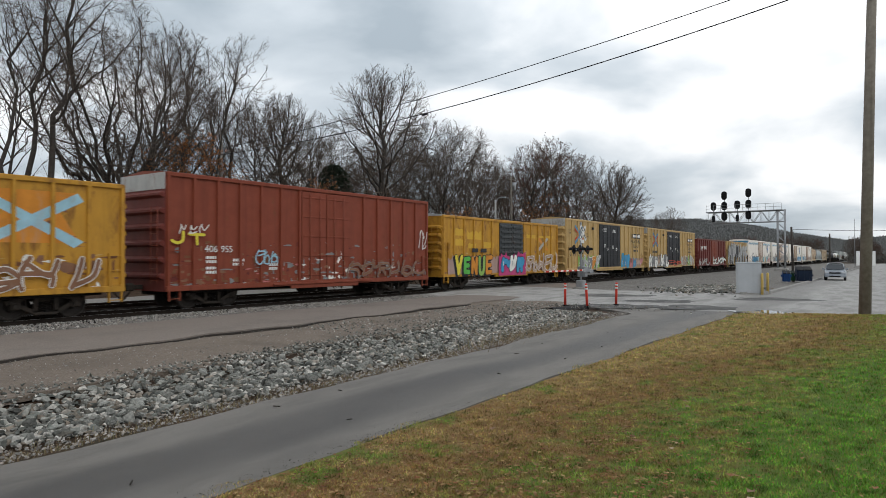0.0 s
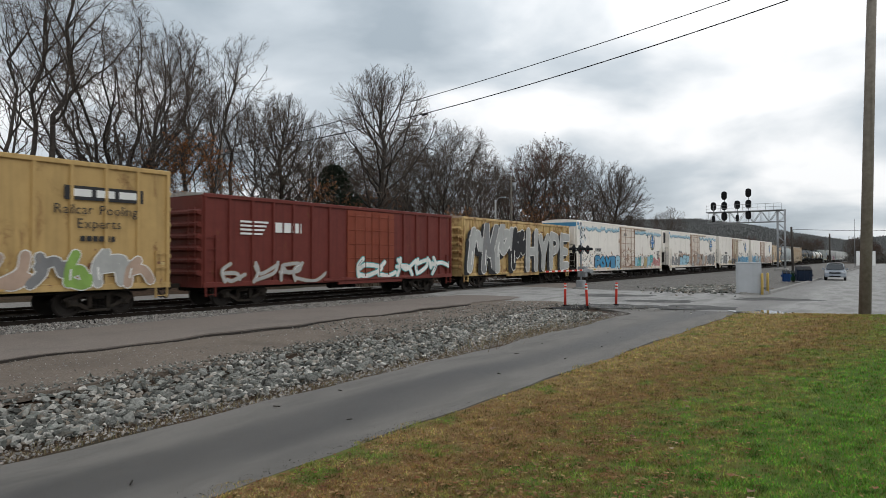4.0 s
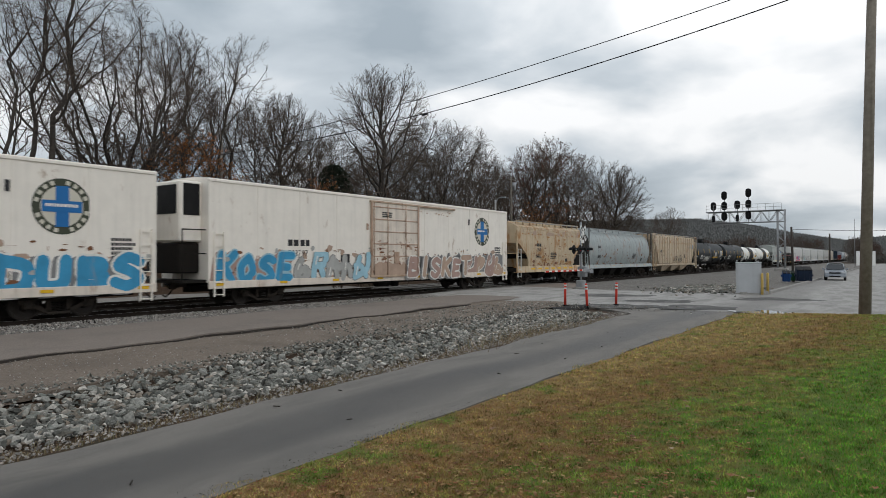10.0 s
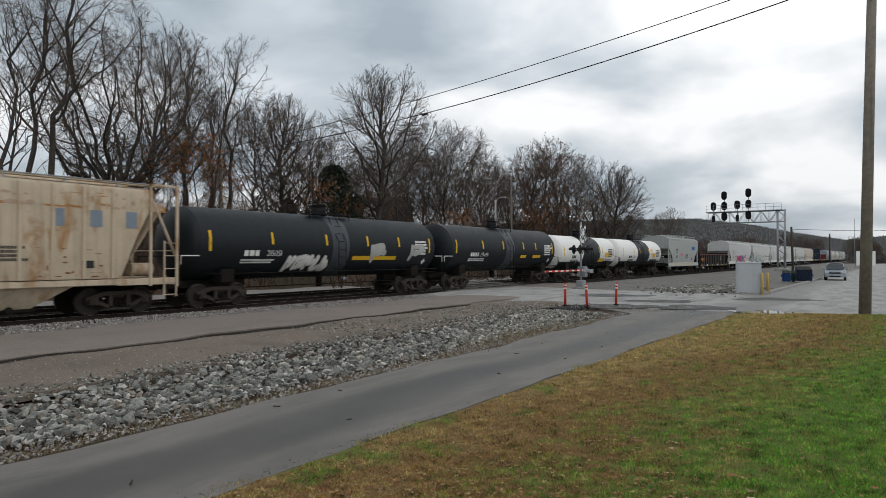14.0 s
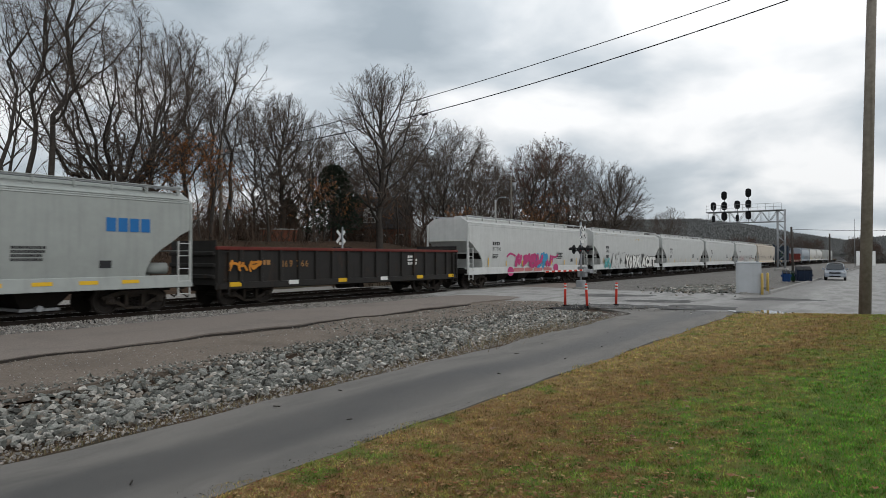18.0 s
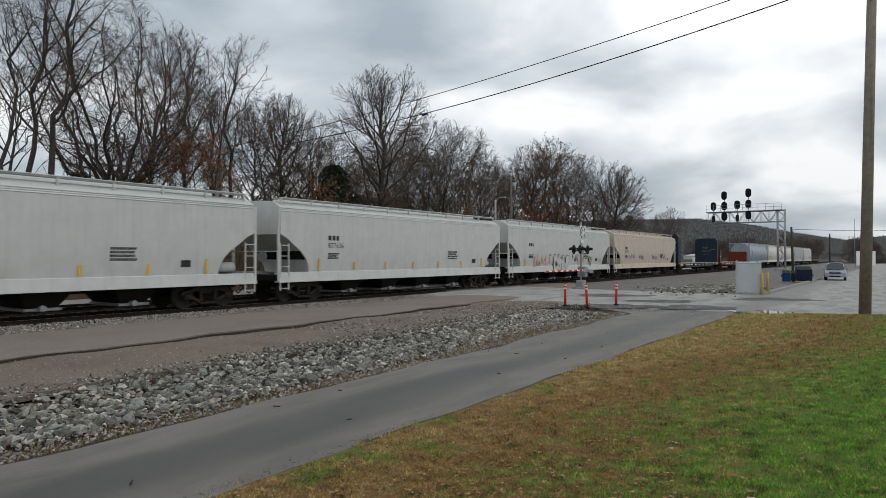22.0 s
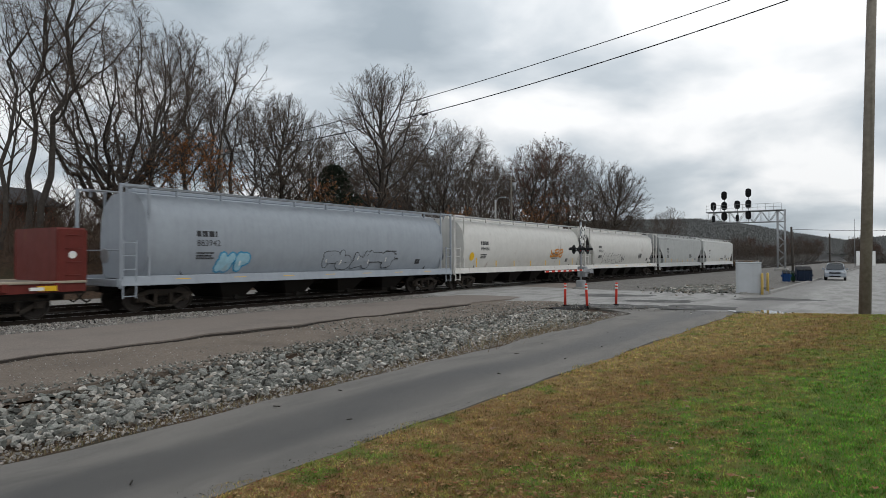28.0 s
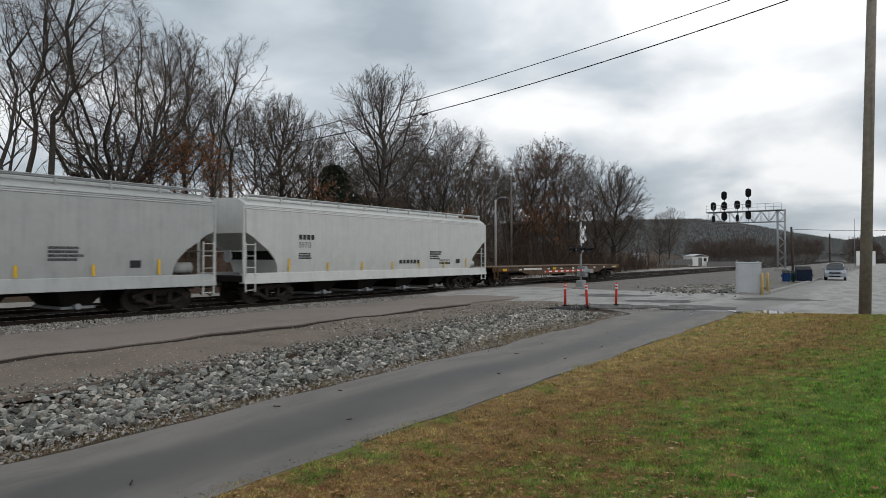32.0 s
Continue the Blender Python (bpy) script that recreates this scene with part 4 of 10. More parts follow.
def boxcar(name, label, xl, xr, mat, H, door, door_mat, ribs=16, zb=0.80, roofmat="roofgrey", endmat=None, W=3.1, cap=None, door_ribs=5):
    """door: (start, end) measured from the body's middle; ribbed sides, corrugated ends, a low pitched roof."""
    L = xr - xl
    car = car_thing(name, label, xl, xr, "boxcar")
    hw = W / 2 - 0.06
    g = Geo()
    g.box(-L / 2, L / 2, -hw, hw, zb + 0.12, H - 0.05, 0.02)
    body = part("body", g, mat, car)
    key = (mat, H, zb)
    if key not in RIBS:
        r = Geo()
        r.loft([[(-0.07, 0.01, z), (-0.05, -0.085, z), (0.05, -0.085, z), (0.07, 0.01, z)] for z in (zb + 0.1, H - 0.12)], smooth=False)
        RIBS[key] = r.mesh("side_rib", MAT[mat])
    for i in range(ribs + 1):
        x = -L / 2 + 0.09 + (L - 0.18) * i / ribs
        if door[0] - 0.08 < x < door[1] + 0.08:
            continue
        for sgn in (-1, 1):
            o = part("side_rib", RIBS[key], None, car)
            o.matrix_basis = pose(x, sgn * hw, 0, 0, 0, 0 if sgn < 0 else 180)
    for sgn in (-1, 1):
        g = Geo()
        g.box(-L / 2, L / 2, sgn * hw, sgn * (hw + 0.09), zb + 0.0, zb + 0.2, 0.015)
        g.box(door[0] - 0.6, door[1] + 0.6, sgn * hw, sgn * (hw + 0.10), zb - 0.12, zb + 0.05, 0.015)
        part("side_sill", g, mat, car)
        g = Geo()
        g.box(-L / 2, L / 2, sgn * (hw - 0.02), sgn * (hw + 0.08), H - 0.16, H, 0.02)
        part("top_chord", g, mat, car)
    # doors, two leaves with pressed panels
    mid = (door[0] + door[1]) / 2
    for sgn in (-1, 1):
        for a, b in ((door[0], mid), (mid, door[1])):
            g = Geo()
            g.box(a + 0.02, b - 0.02, sgn * hw, sgn * (hw + 0.075), zb + 0.18, H - 0.2, 0.02)
            for k in range(door_ribs):
                z = zb + 0.45 + k * (H - zb - 0.9) / (door_ribs - 1)
                deep = 0.10 if door_ribs == 5 else 0.15
                g.box(a + 0.10, b - 0.06, sgn * (hw + 0.07), sgn * (hw + deep), z - 0.035 - 0.05 * (door_ribs > 5), z + 0.035 + 0.05 * (door_ribs > 5), 0.03 if door_ribs > 5 else 0.012)
            d = part("door", g, door_mat, car)
            g = Geo()
            for k in (0.3, 0.7):
                x = a + (b - a) * k
                g.tube([(x, sgn * (hw + 0.13), zb + 0.25), (x, sgn * (hw + 0.13), H - 0.3)], 0.022, 6)
            part("lock_rod", g, door_mat, d)
        g = Geo()
        g.box(door[0] - 1.6, door[1] + 1.6, sgn * (hw + 0.06), sgn * (hw + 0.15), zb + 0.06, zb + 0.14, 0.01)
        part("door_rail", g, mat, car)
    # ends: horizontal corrugations
    for sgn in (-1, 1):
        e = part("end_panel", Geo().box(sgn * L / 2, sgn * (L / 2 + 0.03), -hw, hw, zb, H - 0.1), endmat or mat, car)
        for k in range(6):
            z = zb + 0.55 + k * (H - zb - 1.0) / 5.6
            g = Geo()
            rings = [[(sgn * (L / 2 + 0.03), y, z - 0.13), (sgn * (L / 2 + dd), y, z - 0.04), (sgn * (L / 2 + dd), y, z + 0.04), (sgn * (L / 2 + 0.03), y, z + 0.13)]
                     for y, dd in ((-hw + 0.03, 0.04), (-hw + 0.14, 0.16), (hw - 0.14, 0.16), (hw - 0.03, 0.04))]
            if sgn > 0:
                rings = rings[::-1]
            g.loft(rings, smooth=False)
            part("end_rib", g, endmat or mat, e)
    if cap:
        part("end_cap", Geo().box(-L / 2 - 0.05, -L / 2 - 0.03, -hw, hw, H - 0.62, H - 0.02), cap, car, "pale galvanised end cap")
    # roof
    g = Geo()
    g.loft([[(x, -hw + 0.03, H - 0.06), (x, -hw + 0.03, H - 0.01), (x, 0, H + 0.12), (x, hw - 0.03, H - 0.01), (x, hw - 0.03, H - 0.06)] for x in (-L / 2 - 0.02, L / 2 + 0.02)], smooth=False)
    roof = part("roof", g, roofmat, car)
    g = Geo()
    for i in range(14):
        x = -L / 2 + 0.3 + (L - 0.6) * i / 13
        g.loft([[(x + dx, -hw + 0.04, H - 0.02), (x + dx, -hw + 0.04, H + 0.02), (x + dx, 0, H + 0.155), (x + dx, hw - 0.04, H + 0.02), (x + dx, hw - 0.04, H - 0.02)] for dx in (-0.04, 0.04)], smooth=False)
    part("roof_seam", g, roofmat, roof)
    under(car, L, zb)
    ladder(car, -L / 2 + 0.32, zb - 0.35, zb + 2.0, -hw - 0.0, mat=mat)
    ladder(car, L / 2 - 0.32, zb - 0.35, zb + 1.3, -hw - 0.0, mat=mat)
    g = Geo()
    for k in range(7):
        z = zb + 0.4 + k * 0.42
        g.tube([(-L / 2 - 0.25, -hw + 0.12, z), (-L / 2 - 0.25, -hw + 0.55, z)], 0.014, 5)
    for yy in (-hw + 0.12, -hw + 0.55):
        g.tube([(-L / 2 - 0.25, yy, zb + 0.3), (-L / 2 - 0.25, yy, zb + 3.05)], 0.014, 5)
    part("end_ladder", g, mat, car)
    running_gear(car, L, 2.25)
    return car, -hw


def under(car, L, zb):
    g = Geo()
    g.box(-L / 2 + 0.1, L / 2 - 0.1, -0.25, 0.25, zb - 0.15, zb + 0.25)
    for i in range(7):
        x = -L / 2 + 1.0 + (L - 2.0) * i / 6
        g.box(x - 0.08, x + 0.08, -1.42, 1.42, zb - 0.02, zb + 0.18)
    g.box(-L / 2 + 0.05, L / 2 - 0.05, -1.45, 1.45, zb + 0.10, zb + 0.16)
    part("underframe", g, "under", car)
    g = Geo()
    g.tube([(-0.9, -0.75, zb - 0.12), (0.1, -0.75, zb - 0.12)], 0.2, 12)
    g.box(0.4, 0.75, -0.95, -0.55, zb - 0.32, zb + 0.02, 0.03)
    g.tube([(0.1, -0.75, zb - 0.12), (0.4, -0.75, zb - 0.15)], 0.03, 6)
    part("air_reservoir", g, "under", car)
    g = Geo()
    g.tube([(-L / 2 + 2, -0.5, zb - 0.05), (L / 2 - 2, -0.5, zb - 0.05)], 0.02, 5)
    g.tube([(-L / 2 + 1, -1.3, zb - 0.08), (L / 2 - 1, -1.3, zb - 0.08)], 0.018, 5)
    part("brake_pipe", g, "under", car)


def reefer(label, xl, xr, seed, scallop=False, unit=True, doormat="doorwhite", number="", door=(-2.3, 1.55)):
    L, H, zb, W = xr - xl, 5.03, 0.74, 3.12
    car = car_thing("refrigerator_car", label, xl, xr, "refrigerator car")
    hw = W / 2
    g = Geo()
    # smooth panelled body, its lower corners rounded into the roof
    prof = [(-hw + 0.03, zb + 0.25), (-hw, zb + 0.3), (-hw, H - 0.12), (-hw + 0.05, H - 0.03), (-0.6, H + 0.05), (0.6, H + 0.05), (hw - 0.05, H - 0.03), (hw, H - 0.12), (hw, zb + 0.3), (hw - 0.03, zb + 0.25)]
    g.loft([[(x, y, z) for y, z in prof] for x in (-L / 2, L / 2)], smooth=False)
    part("body", g, "white", car)
    for sgn in (-1, 1):
        g = Geo()
        g.box(-L / 2, L / 2, sgn * (hw - 0.02), sgn * (hw + 0.05), zb, zb + 0.3, 0.015)
        part("side_sill", g, "doorwhite", car, "stained white side sill")
        g = Geo()
        g.box(-L / 2, L / 2, sgn * (hw - 0.01), sgn * (hw + 0.035), H - 0.17, H - 0.06, 0.012)
        part("roof_rail", g, "white", car)
        for i in range(11):
            x = -L / 2 + 0.04 + (L - 0.08) * i / 10
            part("panel_seam", Geo().box(x - 0.022, x + 0.022, sgn * hw, sgn * (hw + 0.012), zb + 0.3, H - 0.17), "white", car)
        # plug door with bars and lock rods
        a, b = door
        g = Geo()
        g.box(a, b, sgn * hw, sgn * (hw + 0.10), zb + 0.3, H - 0.28, 0.03)
        d = part("plug_door", g, doormat, car, "pale plug door with rust at its foot")
        for k in range(6):
            z = zb + 0.65 + k * (H - zb - 1.2) / 5
            part("door_bar", Geo().box(a + 0.1, b - 0.1, sgn * (hw + 0.10), sgn * (hw + 0.125), z - 0.03, z + 0.03, 0.01), "rustline", d)
        for x in (a + 0.12, a + 1.15, b - 1.15, b - 0.12):
            part("lock_rod", Geo().tube([(x, sgn * (hw + 0.16), zb + 0.35), (x, sgn * (hw + 0.16), H - 0.35)], 0.026, 6), "rustline", d)
        for z in (H - 0.34, zb + 0.22):
            part("door_track", Geo().box(a - 0.1, b + 3.5, sgn * hw, sgn * (hw + 0.14), z, z + 0.09, 0.01), "rustwhite", car, "rusty white door track")
    # the refrigeration unit stands on the platform at the leading end
    if unit:
        box = part("cooling_unit", Geo().box(-L / 2 - 0.95, -L / 2, -1.15, 1.15, 2.55, 4.85, 0.06), "white", car, "white cooling unit with a dark grille")
        part("grille", Geo().box(-L / 2 - 0.80, -L / 2 - 0.12, -1.19, -1.13, 3.55, 4.75, 0.02), "black", box)
        part("grille", Geo().box(-L / 2 - 0.99, -L / 2 - 0.94, -0.95, 0.95, 3.6, 4.7, 0.02), "black", box)
        g = Geo()
        g.box(-L / 2 - 0.9, -L / 2, -1.0, 1.0, 1.35, 2.5, 0.05)
        part("fuel_tank", g, "under", car)
    else:
        part("end_panel", Geo().box(-L / 2 - 0.03, -L / 2, -hw + 0.02, hw - 0.02, 2.3, H - 0.1), "white", car)
        part("end_stripe", Geo().box(-L / 2 - 0.045, -L / 2 - 0.03, -hw + 0.05, hw - 0.05, H - 0.55, H - 0.22), "logo_cyan", car, "faded blue stripe on the end")
        part("end_base", Geo().box(-L / 2 - 0.04, -L / 2, -hw + 0.05, hw - 0.05, zb + 0.3, 2.3), "under", car)
        g = Geo()
        for k in range(8):
            z = zb + 0.5 + k * 0.42
            g.tube([(-L / 2 - 0.12, -hw + 0.15, z), (-L / 2 - 0.12, -hw + 0.6, z)], 0.014, 5)
        for yy in (-hw + 0.15, -hw + 0.6):
            g.tube([(-L / 2 - 0.12, yy, zb + 0.4), (-L / 2 - 0.12, yy, zb + 3.6)], 0.014, 5)
        part("end_ladder", g, "white", car)
    g = Geo()
    g.box(-L / 2 - 1.05, -L / 2, -1.45, 1.45, zb + 0.25, zb + 0.36)
    for y in (-1.4, 1.4):
        g.tube([(-L / 2 - 1.0, y, zb + 0.3), (-L / 2 - 1.0, y, 3.0)], 0.025, 6)
        g.tube([(-L / 2 - 1.0, y, 3.0), (-L / 2, y, 3.0)], 0.025, 6)
        g.tube([(-L / 2 - 1.0, y, 2.1), (-L / 2, y, 2.1)], 0.02, 6)
    part("end_platform", g, "under", car)
    under(car, L, zb)
    ladder(car, L / 2 - 0.4, zb - 0.3, zb + 2.2, -hw, mat="white")
    ladder(car, -L / 2 + 0.45, zb - 0.3, zb + 2.2, -hw, mat="white")
    running_gear(car, L, 3.0)
    y = -hw
    scuffs(car, -L / 2 + 0.2, L / 2 - 0.2, zb + 0.3, zb + 1.7, ("g_stain", "g_stain", "g_rust", "g_silver"), 130, y - 0.002, seed, 1.2)
    da, db = a, b = door
    for x0, x1, z0, z1 in ((a - 0.05, a + 0.06, zb + 0.25, H - 0.26), (b - 0.06, b + 0.05, zb + 0.25, H - 0.26), (a, b, H - 0.33, H - 0.26), (a, b, zb + 0.28, zb + 0.36)):
        part("door_frame", Geo().box(x0, x1, y - 0.135, y - 0.02, z0, z1, 0.01), "rustline", car, "rust-stained door frame")
    part("lock_box", Geo().box((a + b) / 2 - 0.2, (a + b) / 2 + 0.2, y - 0.17, y - 0.10, zb + 0.9, zb + 1.5, 0.02), "rustline", car)
    part("handhold", Geo().box(a - 0.32, a - 0.2, y - 0.06, y, 3.3, 3.62, 0.015), "rustline", car)
    cloud(car, a + 0.1, b - 0.1, zb + 0.36, zb + 1.5, "doorwhite" if doormat == "doorwhite" else doormat, y - 0.10, seed)
    scuffs(car, a + 0.05, b - 0.05, zb + 0.35, zb + 2.2, ("g_stain", "g_rust", "g_brown"), 60, y - 0.105, seed + 1, 0.9)
    scuffs(car, b + 0.1, b + 3.4, H - 0.75, H - 0.3, ("g_stain", "g_ochre"), 14, y - 0.002, seed + 3, 0.6)
    # round emblem with a cross
    ex, ez, er = L / 2 - 3.15, 3.55, 0.88
    e = patch(car, "emblem", disc(ex, ez, er), y, "logo_ring", 0.010, label="round dark emblem with a blue cross")
    for k in range(20):
        a = 2 * math.pi * k / 20
        part_poly = [(ex + (er - 0.05) * math.cos(a + q), ez + (er - 0.05) * math.sin(a + q)) for q in (0, 0.17)] + [(ex + (er - 0.18) * math.cos(a + q), ez + (er - 0.18) * math.sin(a + q)) for q in (0.17, 0)]
        if k % 5:
            patch(e, "emblem_mark", part_poly, y, "logo_tan", 0.014)
    patch(e, "emblem_field", disc(ex, ez, er - 0.24), y, "logo_tan", 0.016)
    patch(e, "emblem_cross", rect(ex - 0.2, ex + 0.2, ez - 0.64, ez + 0.64), y, "logo_blue", 0.022)
    patch(e, "emblem_cross", rect(ex - 0.60, ex + 0.60, ez - 0.18, ez + 0.18), y, "logo_blue", 0.026)
    bars(e, ex - 0.5, ez + 0.08, 1.0, 0.14, 1, y - 0.024, "mark_white", seed)
    rnd_s = random.Random(seed)
    if scallop:
        for x0, x1 in ((-L / 2 + 0.25, da - 0.15), (db + 0.15, L / 2 - 0.25)):
            n = int((x1 - x0) / 0.10)
            hang = [0.12 * abs(math.sin((x0 + (x1 - x0) * i / n + L / 2) / 1.9 * math.pi)) + rnd_s.uniform(0, 0.24) for i in range(n + 1)]
            lift_up = [max(rnd_s.gauss(0.0, 0.09), -0.04) for i in range(n + 1)]
            for mt, extra, off in (("icicle_edge", 0.08, 0.012), ("icicle", 0.0, 0.020)):
                g = Geo()
                for i in range(n):
                    xa, xb = x0 + (x1 - x0) * i / n, x0 + (x1 - x0) * (i + 1) / n
                    low = [H - 0.52 - hang[k] - extra for k in (i, i + 1)]
                    high = [H - 0.42 - 0.6 * hang[k] + lift_up[k] + 0.1 * extra for k in (i, i + 1)]
                    g.add([(xa, y - off, low[0]), (xb, y - off, low[1]), (xb, y - off, max(high[1], low[1] + 0.05)), (xa, y - off, max(high[0], low[0] + 0.05))], [(0, 1, 2, 3)])
                part("icicle_stripe", g, mt, car, "jagged pale blue stripe edged in teal")
        patch(car, "end_stripe", rect(-L / 2 + 0.02, -L / 2 + 0.35, H - 0.45, H - 0.2), y, "logo_cyan", 0.009)
    bars(car, -L / 2 + 3.9, 2.72, 1.5, 0.40, 1, y, "mark_dark", seed)
    lettering(car, number, -L / 2 + 3.9, 2.0, 0.27, y)
    bars(car, da + 0.75, 4.25, 0.9, 0.30, 3, y - 0.105, "mark_dark", seed + 1)
    bars(car, L / 2 - 1.6, 2.6, 0.9, 0.9, 6, y, "mark_dark", seed + 2)
    patch(car, "panel_label", rect(da - 2.1, da - 1.5, 1.7, 2.1), y, "mark_dark", 0.01)
    part("side_latch", Geo().box(L / 2 - 4.75, L / 2 - 4.62, y - 0.05, y, 3.9, 4.25, 0.02), "mark_dark", car)
    reflectors(car, L, zb + 0.12, y - 0.05, 8)
    patch(car, "reflector", rect(-L / 2 + 0.5, -L / 2 + 1.0, zb + 0.45, zb + 0.68), y, "ycaut", 0.01)
    patch(car, "reflector", rect(L / 2 - 1.0, L / 2 - 0.5, zb + 0.45, zb + 0.68), y, "ycaut", 0.01)
    return car, y


def hopper(label, xl, xr, mat, style, seed, H=4.30, bays=4, name="covered_hopper_car", number="", sloped=False):
    """style: slab (flat sides, cut corners), round (cylindrical sides, open ends), ribbed (flat sides with posts)."""
    L = xr - xl
    car = car_thing(name, label, xl, xr, "hopper car")
    if style == "round":
        prof = [(1.20, 1.2), (1.34, 1.45), (1.47, 1.75), (1.55, 2.05), (1.59, 2.4), (1.585, 2.8), (1.55, 3.15), (1.47, 3.5), (1.32, 3.8), (1.10, 4.03), (0.85, H), (0.45, H + 0.08), (0.0, H + 0.1)]
    elif style == "ribbed":
        prof = [(1.46, 1.2), (1.50, 1.3), (1.50, 2.5), (1.50, 3.6), (1.50, H - 0.1), (1.46, H), (0.9, H + 0.12), (0.4, H + 0.17), (0.0, H + 0.18)]
    else:
        prof = [(1.46, 1.2), (1.53, 1.6), (1.575, 2.3), (1.57, 3.2), (1.55, 3.92), (1.50, 4.02), (1.49, 4.08), (1.45, 4.12), (1.05, H + 0.05), (0.4, H + 0.12), (0.0, H + 0.13)]

    def shell_y(z):
        for (ya, za), (yb, zb_) in zip(prof, prof[1:]):
            if za <= z <= zb_:
                return -(ya + (yb - ya) * (z - za) / (zb_ - za))
        return -prof[0][0]

    def side_y(z):
        """The outermost surface: the shell, or the leaning face of the sill below it."""
        return shell_y(z) if z > 1.32 or style == "ribbed" else -1.615 + 0.2 * (z - 0.9)

    cut, rise = (1.55, 3.05) if style == "slab" else ((1.15, 3.9) if style == "ribbed" else (0.55, 3.6))
    if style == "round":
        stations = [(-L / 2 + 0.95, 1.25), (L / 2 - 0.95, 1.25)]
        if sloped:
            stations = [(-L / 2 + 0.95, 3.85), (-L / 2 + 1.7, 2.5), (-L / 2 + 2.4, 1.25), (L / 2 - 2.4, 1.25), (L / 2 - 1.7, 2.5), (L / 2 - 0.95, 3.85)]
    else:
        e0 = 0.12 if style == "slab" else 0.95
        # slab sides end in a rounded cut-out, ribbed ones in a straight slope
        edge = ((0.0, 2.95), (0.35, 2.78), (0.75, 2.48), (1.15, 2.22), (1.45, 1.92), (1.62, 1.6), (1.68, 1.25)) if style == "slab" else ((0.0, rise), (cut * 0.55, 2.6), (cut, 1.25))
        stations = [(-L / 2 + e0 + d, z) for d, z in edge] + [(L / 2 - e0 - d, z) for d, z in reversed(edge)]
    rings = []
    for x, zb in stations:
        half = [(-shell_y(max(z, zb)) if z < zb else y, max(z, zb)) for y, z in prof]
        rings.append([(x, -y, z) for y, z in half] + [(x, y, z) for y, z in reversed(half[:-1])])
    g = Geo()
    g.loft(rings, smooth=True)
    part("body", g, mat, car, sharp=22)
    if style == "slab":
        for z in (3.93, 4.0, 4.07):
            for sgn in (-1, 1):
                part("top_rib", Geo().tube([(-L / 2 + 0.14, sgn * -side_y(z), z), (L / 2 - 0.14, sgn * -side_y(z), z)], 0.022, 6), mat, car)
    if style == "ribbed":
        r = Geo().loft([[(-0.06, 0.01, z), (-0.045, -0.075, z), (0.045, -0.075, z), (0.06, 0.01, z)] for z in (1.25, H - 0.05)], smooth=False).mesh("side_rib", MAT[mat])
        n = 15
        for i in range(n):
            x = -L / 2 + 2.4 + (L - 4.8) * i / (n - 1)
            for sgn in (-1, 1):
                o = part("side_rib", r, None, car)
                o.matrix_basis = pose(x, sgn * 1.50, 0, 0, 0, 0 if sgn < 0 else 180)
    if style == "round":
        for i in range(9):
            x = -L / 2 + (2.6 if sloped else 1.0) + (L - (5.2 if sloped else 2.0)) * i / 8
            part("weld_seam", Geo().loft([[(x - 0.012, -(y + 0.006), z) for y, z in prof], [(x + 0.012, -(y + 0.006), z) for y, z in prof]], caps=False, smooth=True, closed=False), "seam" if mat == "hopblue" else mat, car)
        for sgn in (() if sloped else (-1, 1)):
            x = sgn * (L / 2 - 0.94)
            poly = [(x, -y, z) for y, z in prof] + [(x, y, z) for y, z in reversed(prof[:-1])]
            # on the blue-grey car the recess shade is painted on this sheet
            part("end_sheet", Geo().add(poly, [tuple(range(len(poly)))]), "endgrey" if mat == "hopblue" else mat, car, "end sheet darkened by painted recess shade" if mat == "hopblue" else "")
    # end slope sheets under the cut corners, and the platform ends
    for sgn in (-1, 1):
        ex = sgn * L / 2
        g = Geo()
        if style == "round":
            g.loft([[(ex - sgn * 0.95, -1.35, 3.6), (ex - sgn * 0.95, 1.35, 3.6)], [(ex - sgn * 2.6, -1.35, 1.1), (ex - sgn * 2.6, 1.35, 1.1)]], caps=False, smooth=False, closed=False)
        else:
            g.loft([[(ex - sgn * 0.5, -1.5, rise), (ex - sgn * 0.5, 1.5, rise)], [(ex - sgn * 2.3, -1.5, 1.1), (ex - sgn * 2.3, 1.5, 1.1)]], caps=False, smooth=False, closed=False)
        # the dark colour holds the shade under the cut corners
        part("slope_sheet", g, "under" if style == "slab" else ("endgrey" if style == "round" else mat), car, "slope sheet darkened by painted shade" if style != "ribbed" else "")
        g = Geo()
        g.box(ex - sgn * 2.2, ex, -1.5, 1.5, 1.0, 1.10)
        g.box(ex - sgn * 0.06, ex + sgn * 0.04, -1.5, 1.5, 0.95, 1.22, 0.02)
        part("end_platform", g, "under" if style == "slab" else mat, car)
        # corner posts and rails
        g = Geo()
        top = H - 0.3 if style == "slab" else H + 0.25
        for sy in (-1, 1):
            g.box(ex - sgn * 0.10, ex, sy * 1.46, sy * 1.56, 0.9, top, 0.015)
            if style != "slab":
                g.box(ex - sgn * 1.10, ex - sgn * 1.02, sy * 1.48, sy * 1.55, 0.95, top)
                g.box(ex - sgn * 1.10, ex, sy * 1.47, sy * 1.55, top - 0.08, top)
            if style == "ribbed":
                g.tube([(ex - sgn * 0.1, sy * 1.5, 2.0), (ex - sgn * 0.95, sy * 1.5, 3.9)], 0.05, 6)
            g.tube([(ex - sgn * 0.05, sy * 1.5, 2.2), (ex - sgn * 0.05, 0, 2.2)], 0.022, 6)
        part("corner_post", g, "endgrey" if mat == "hopblue" else mat, car)
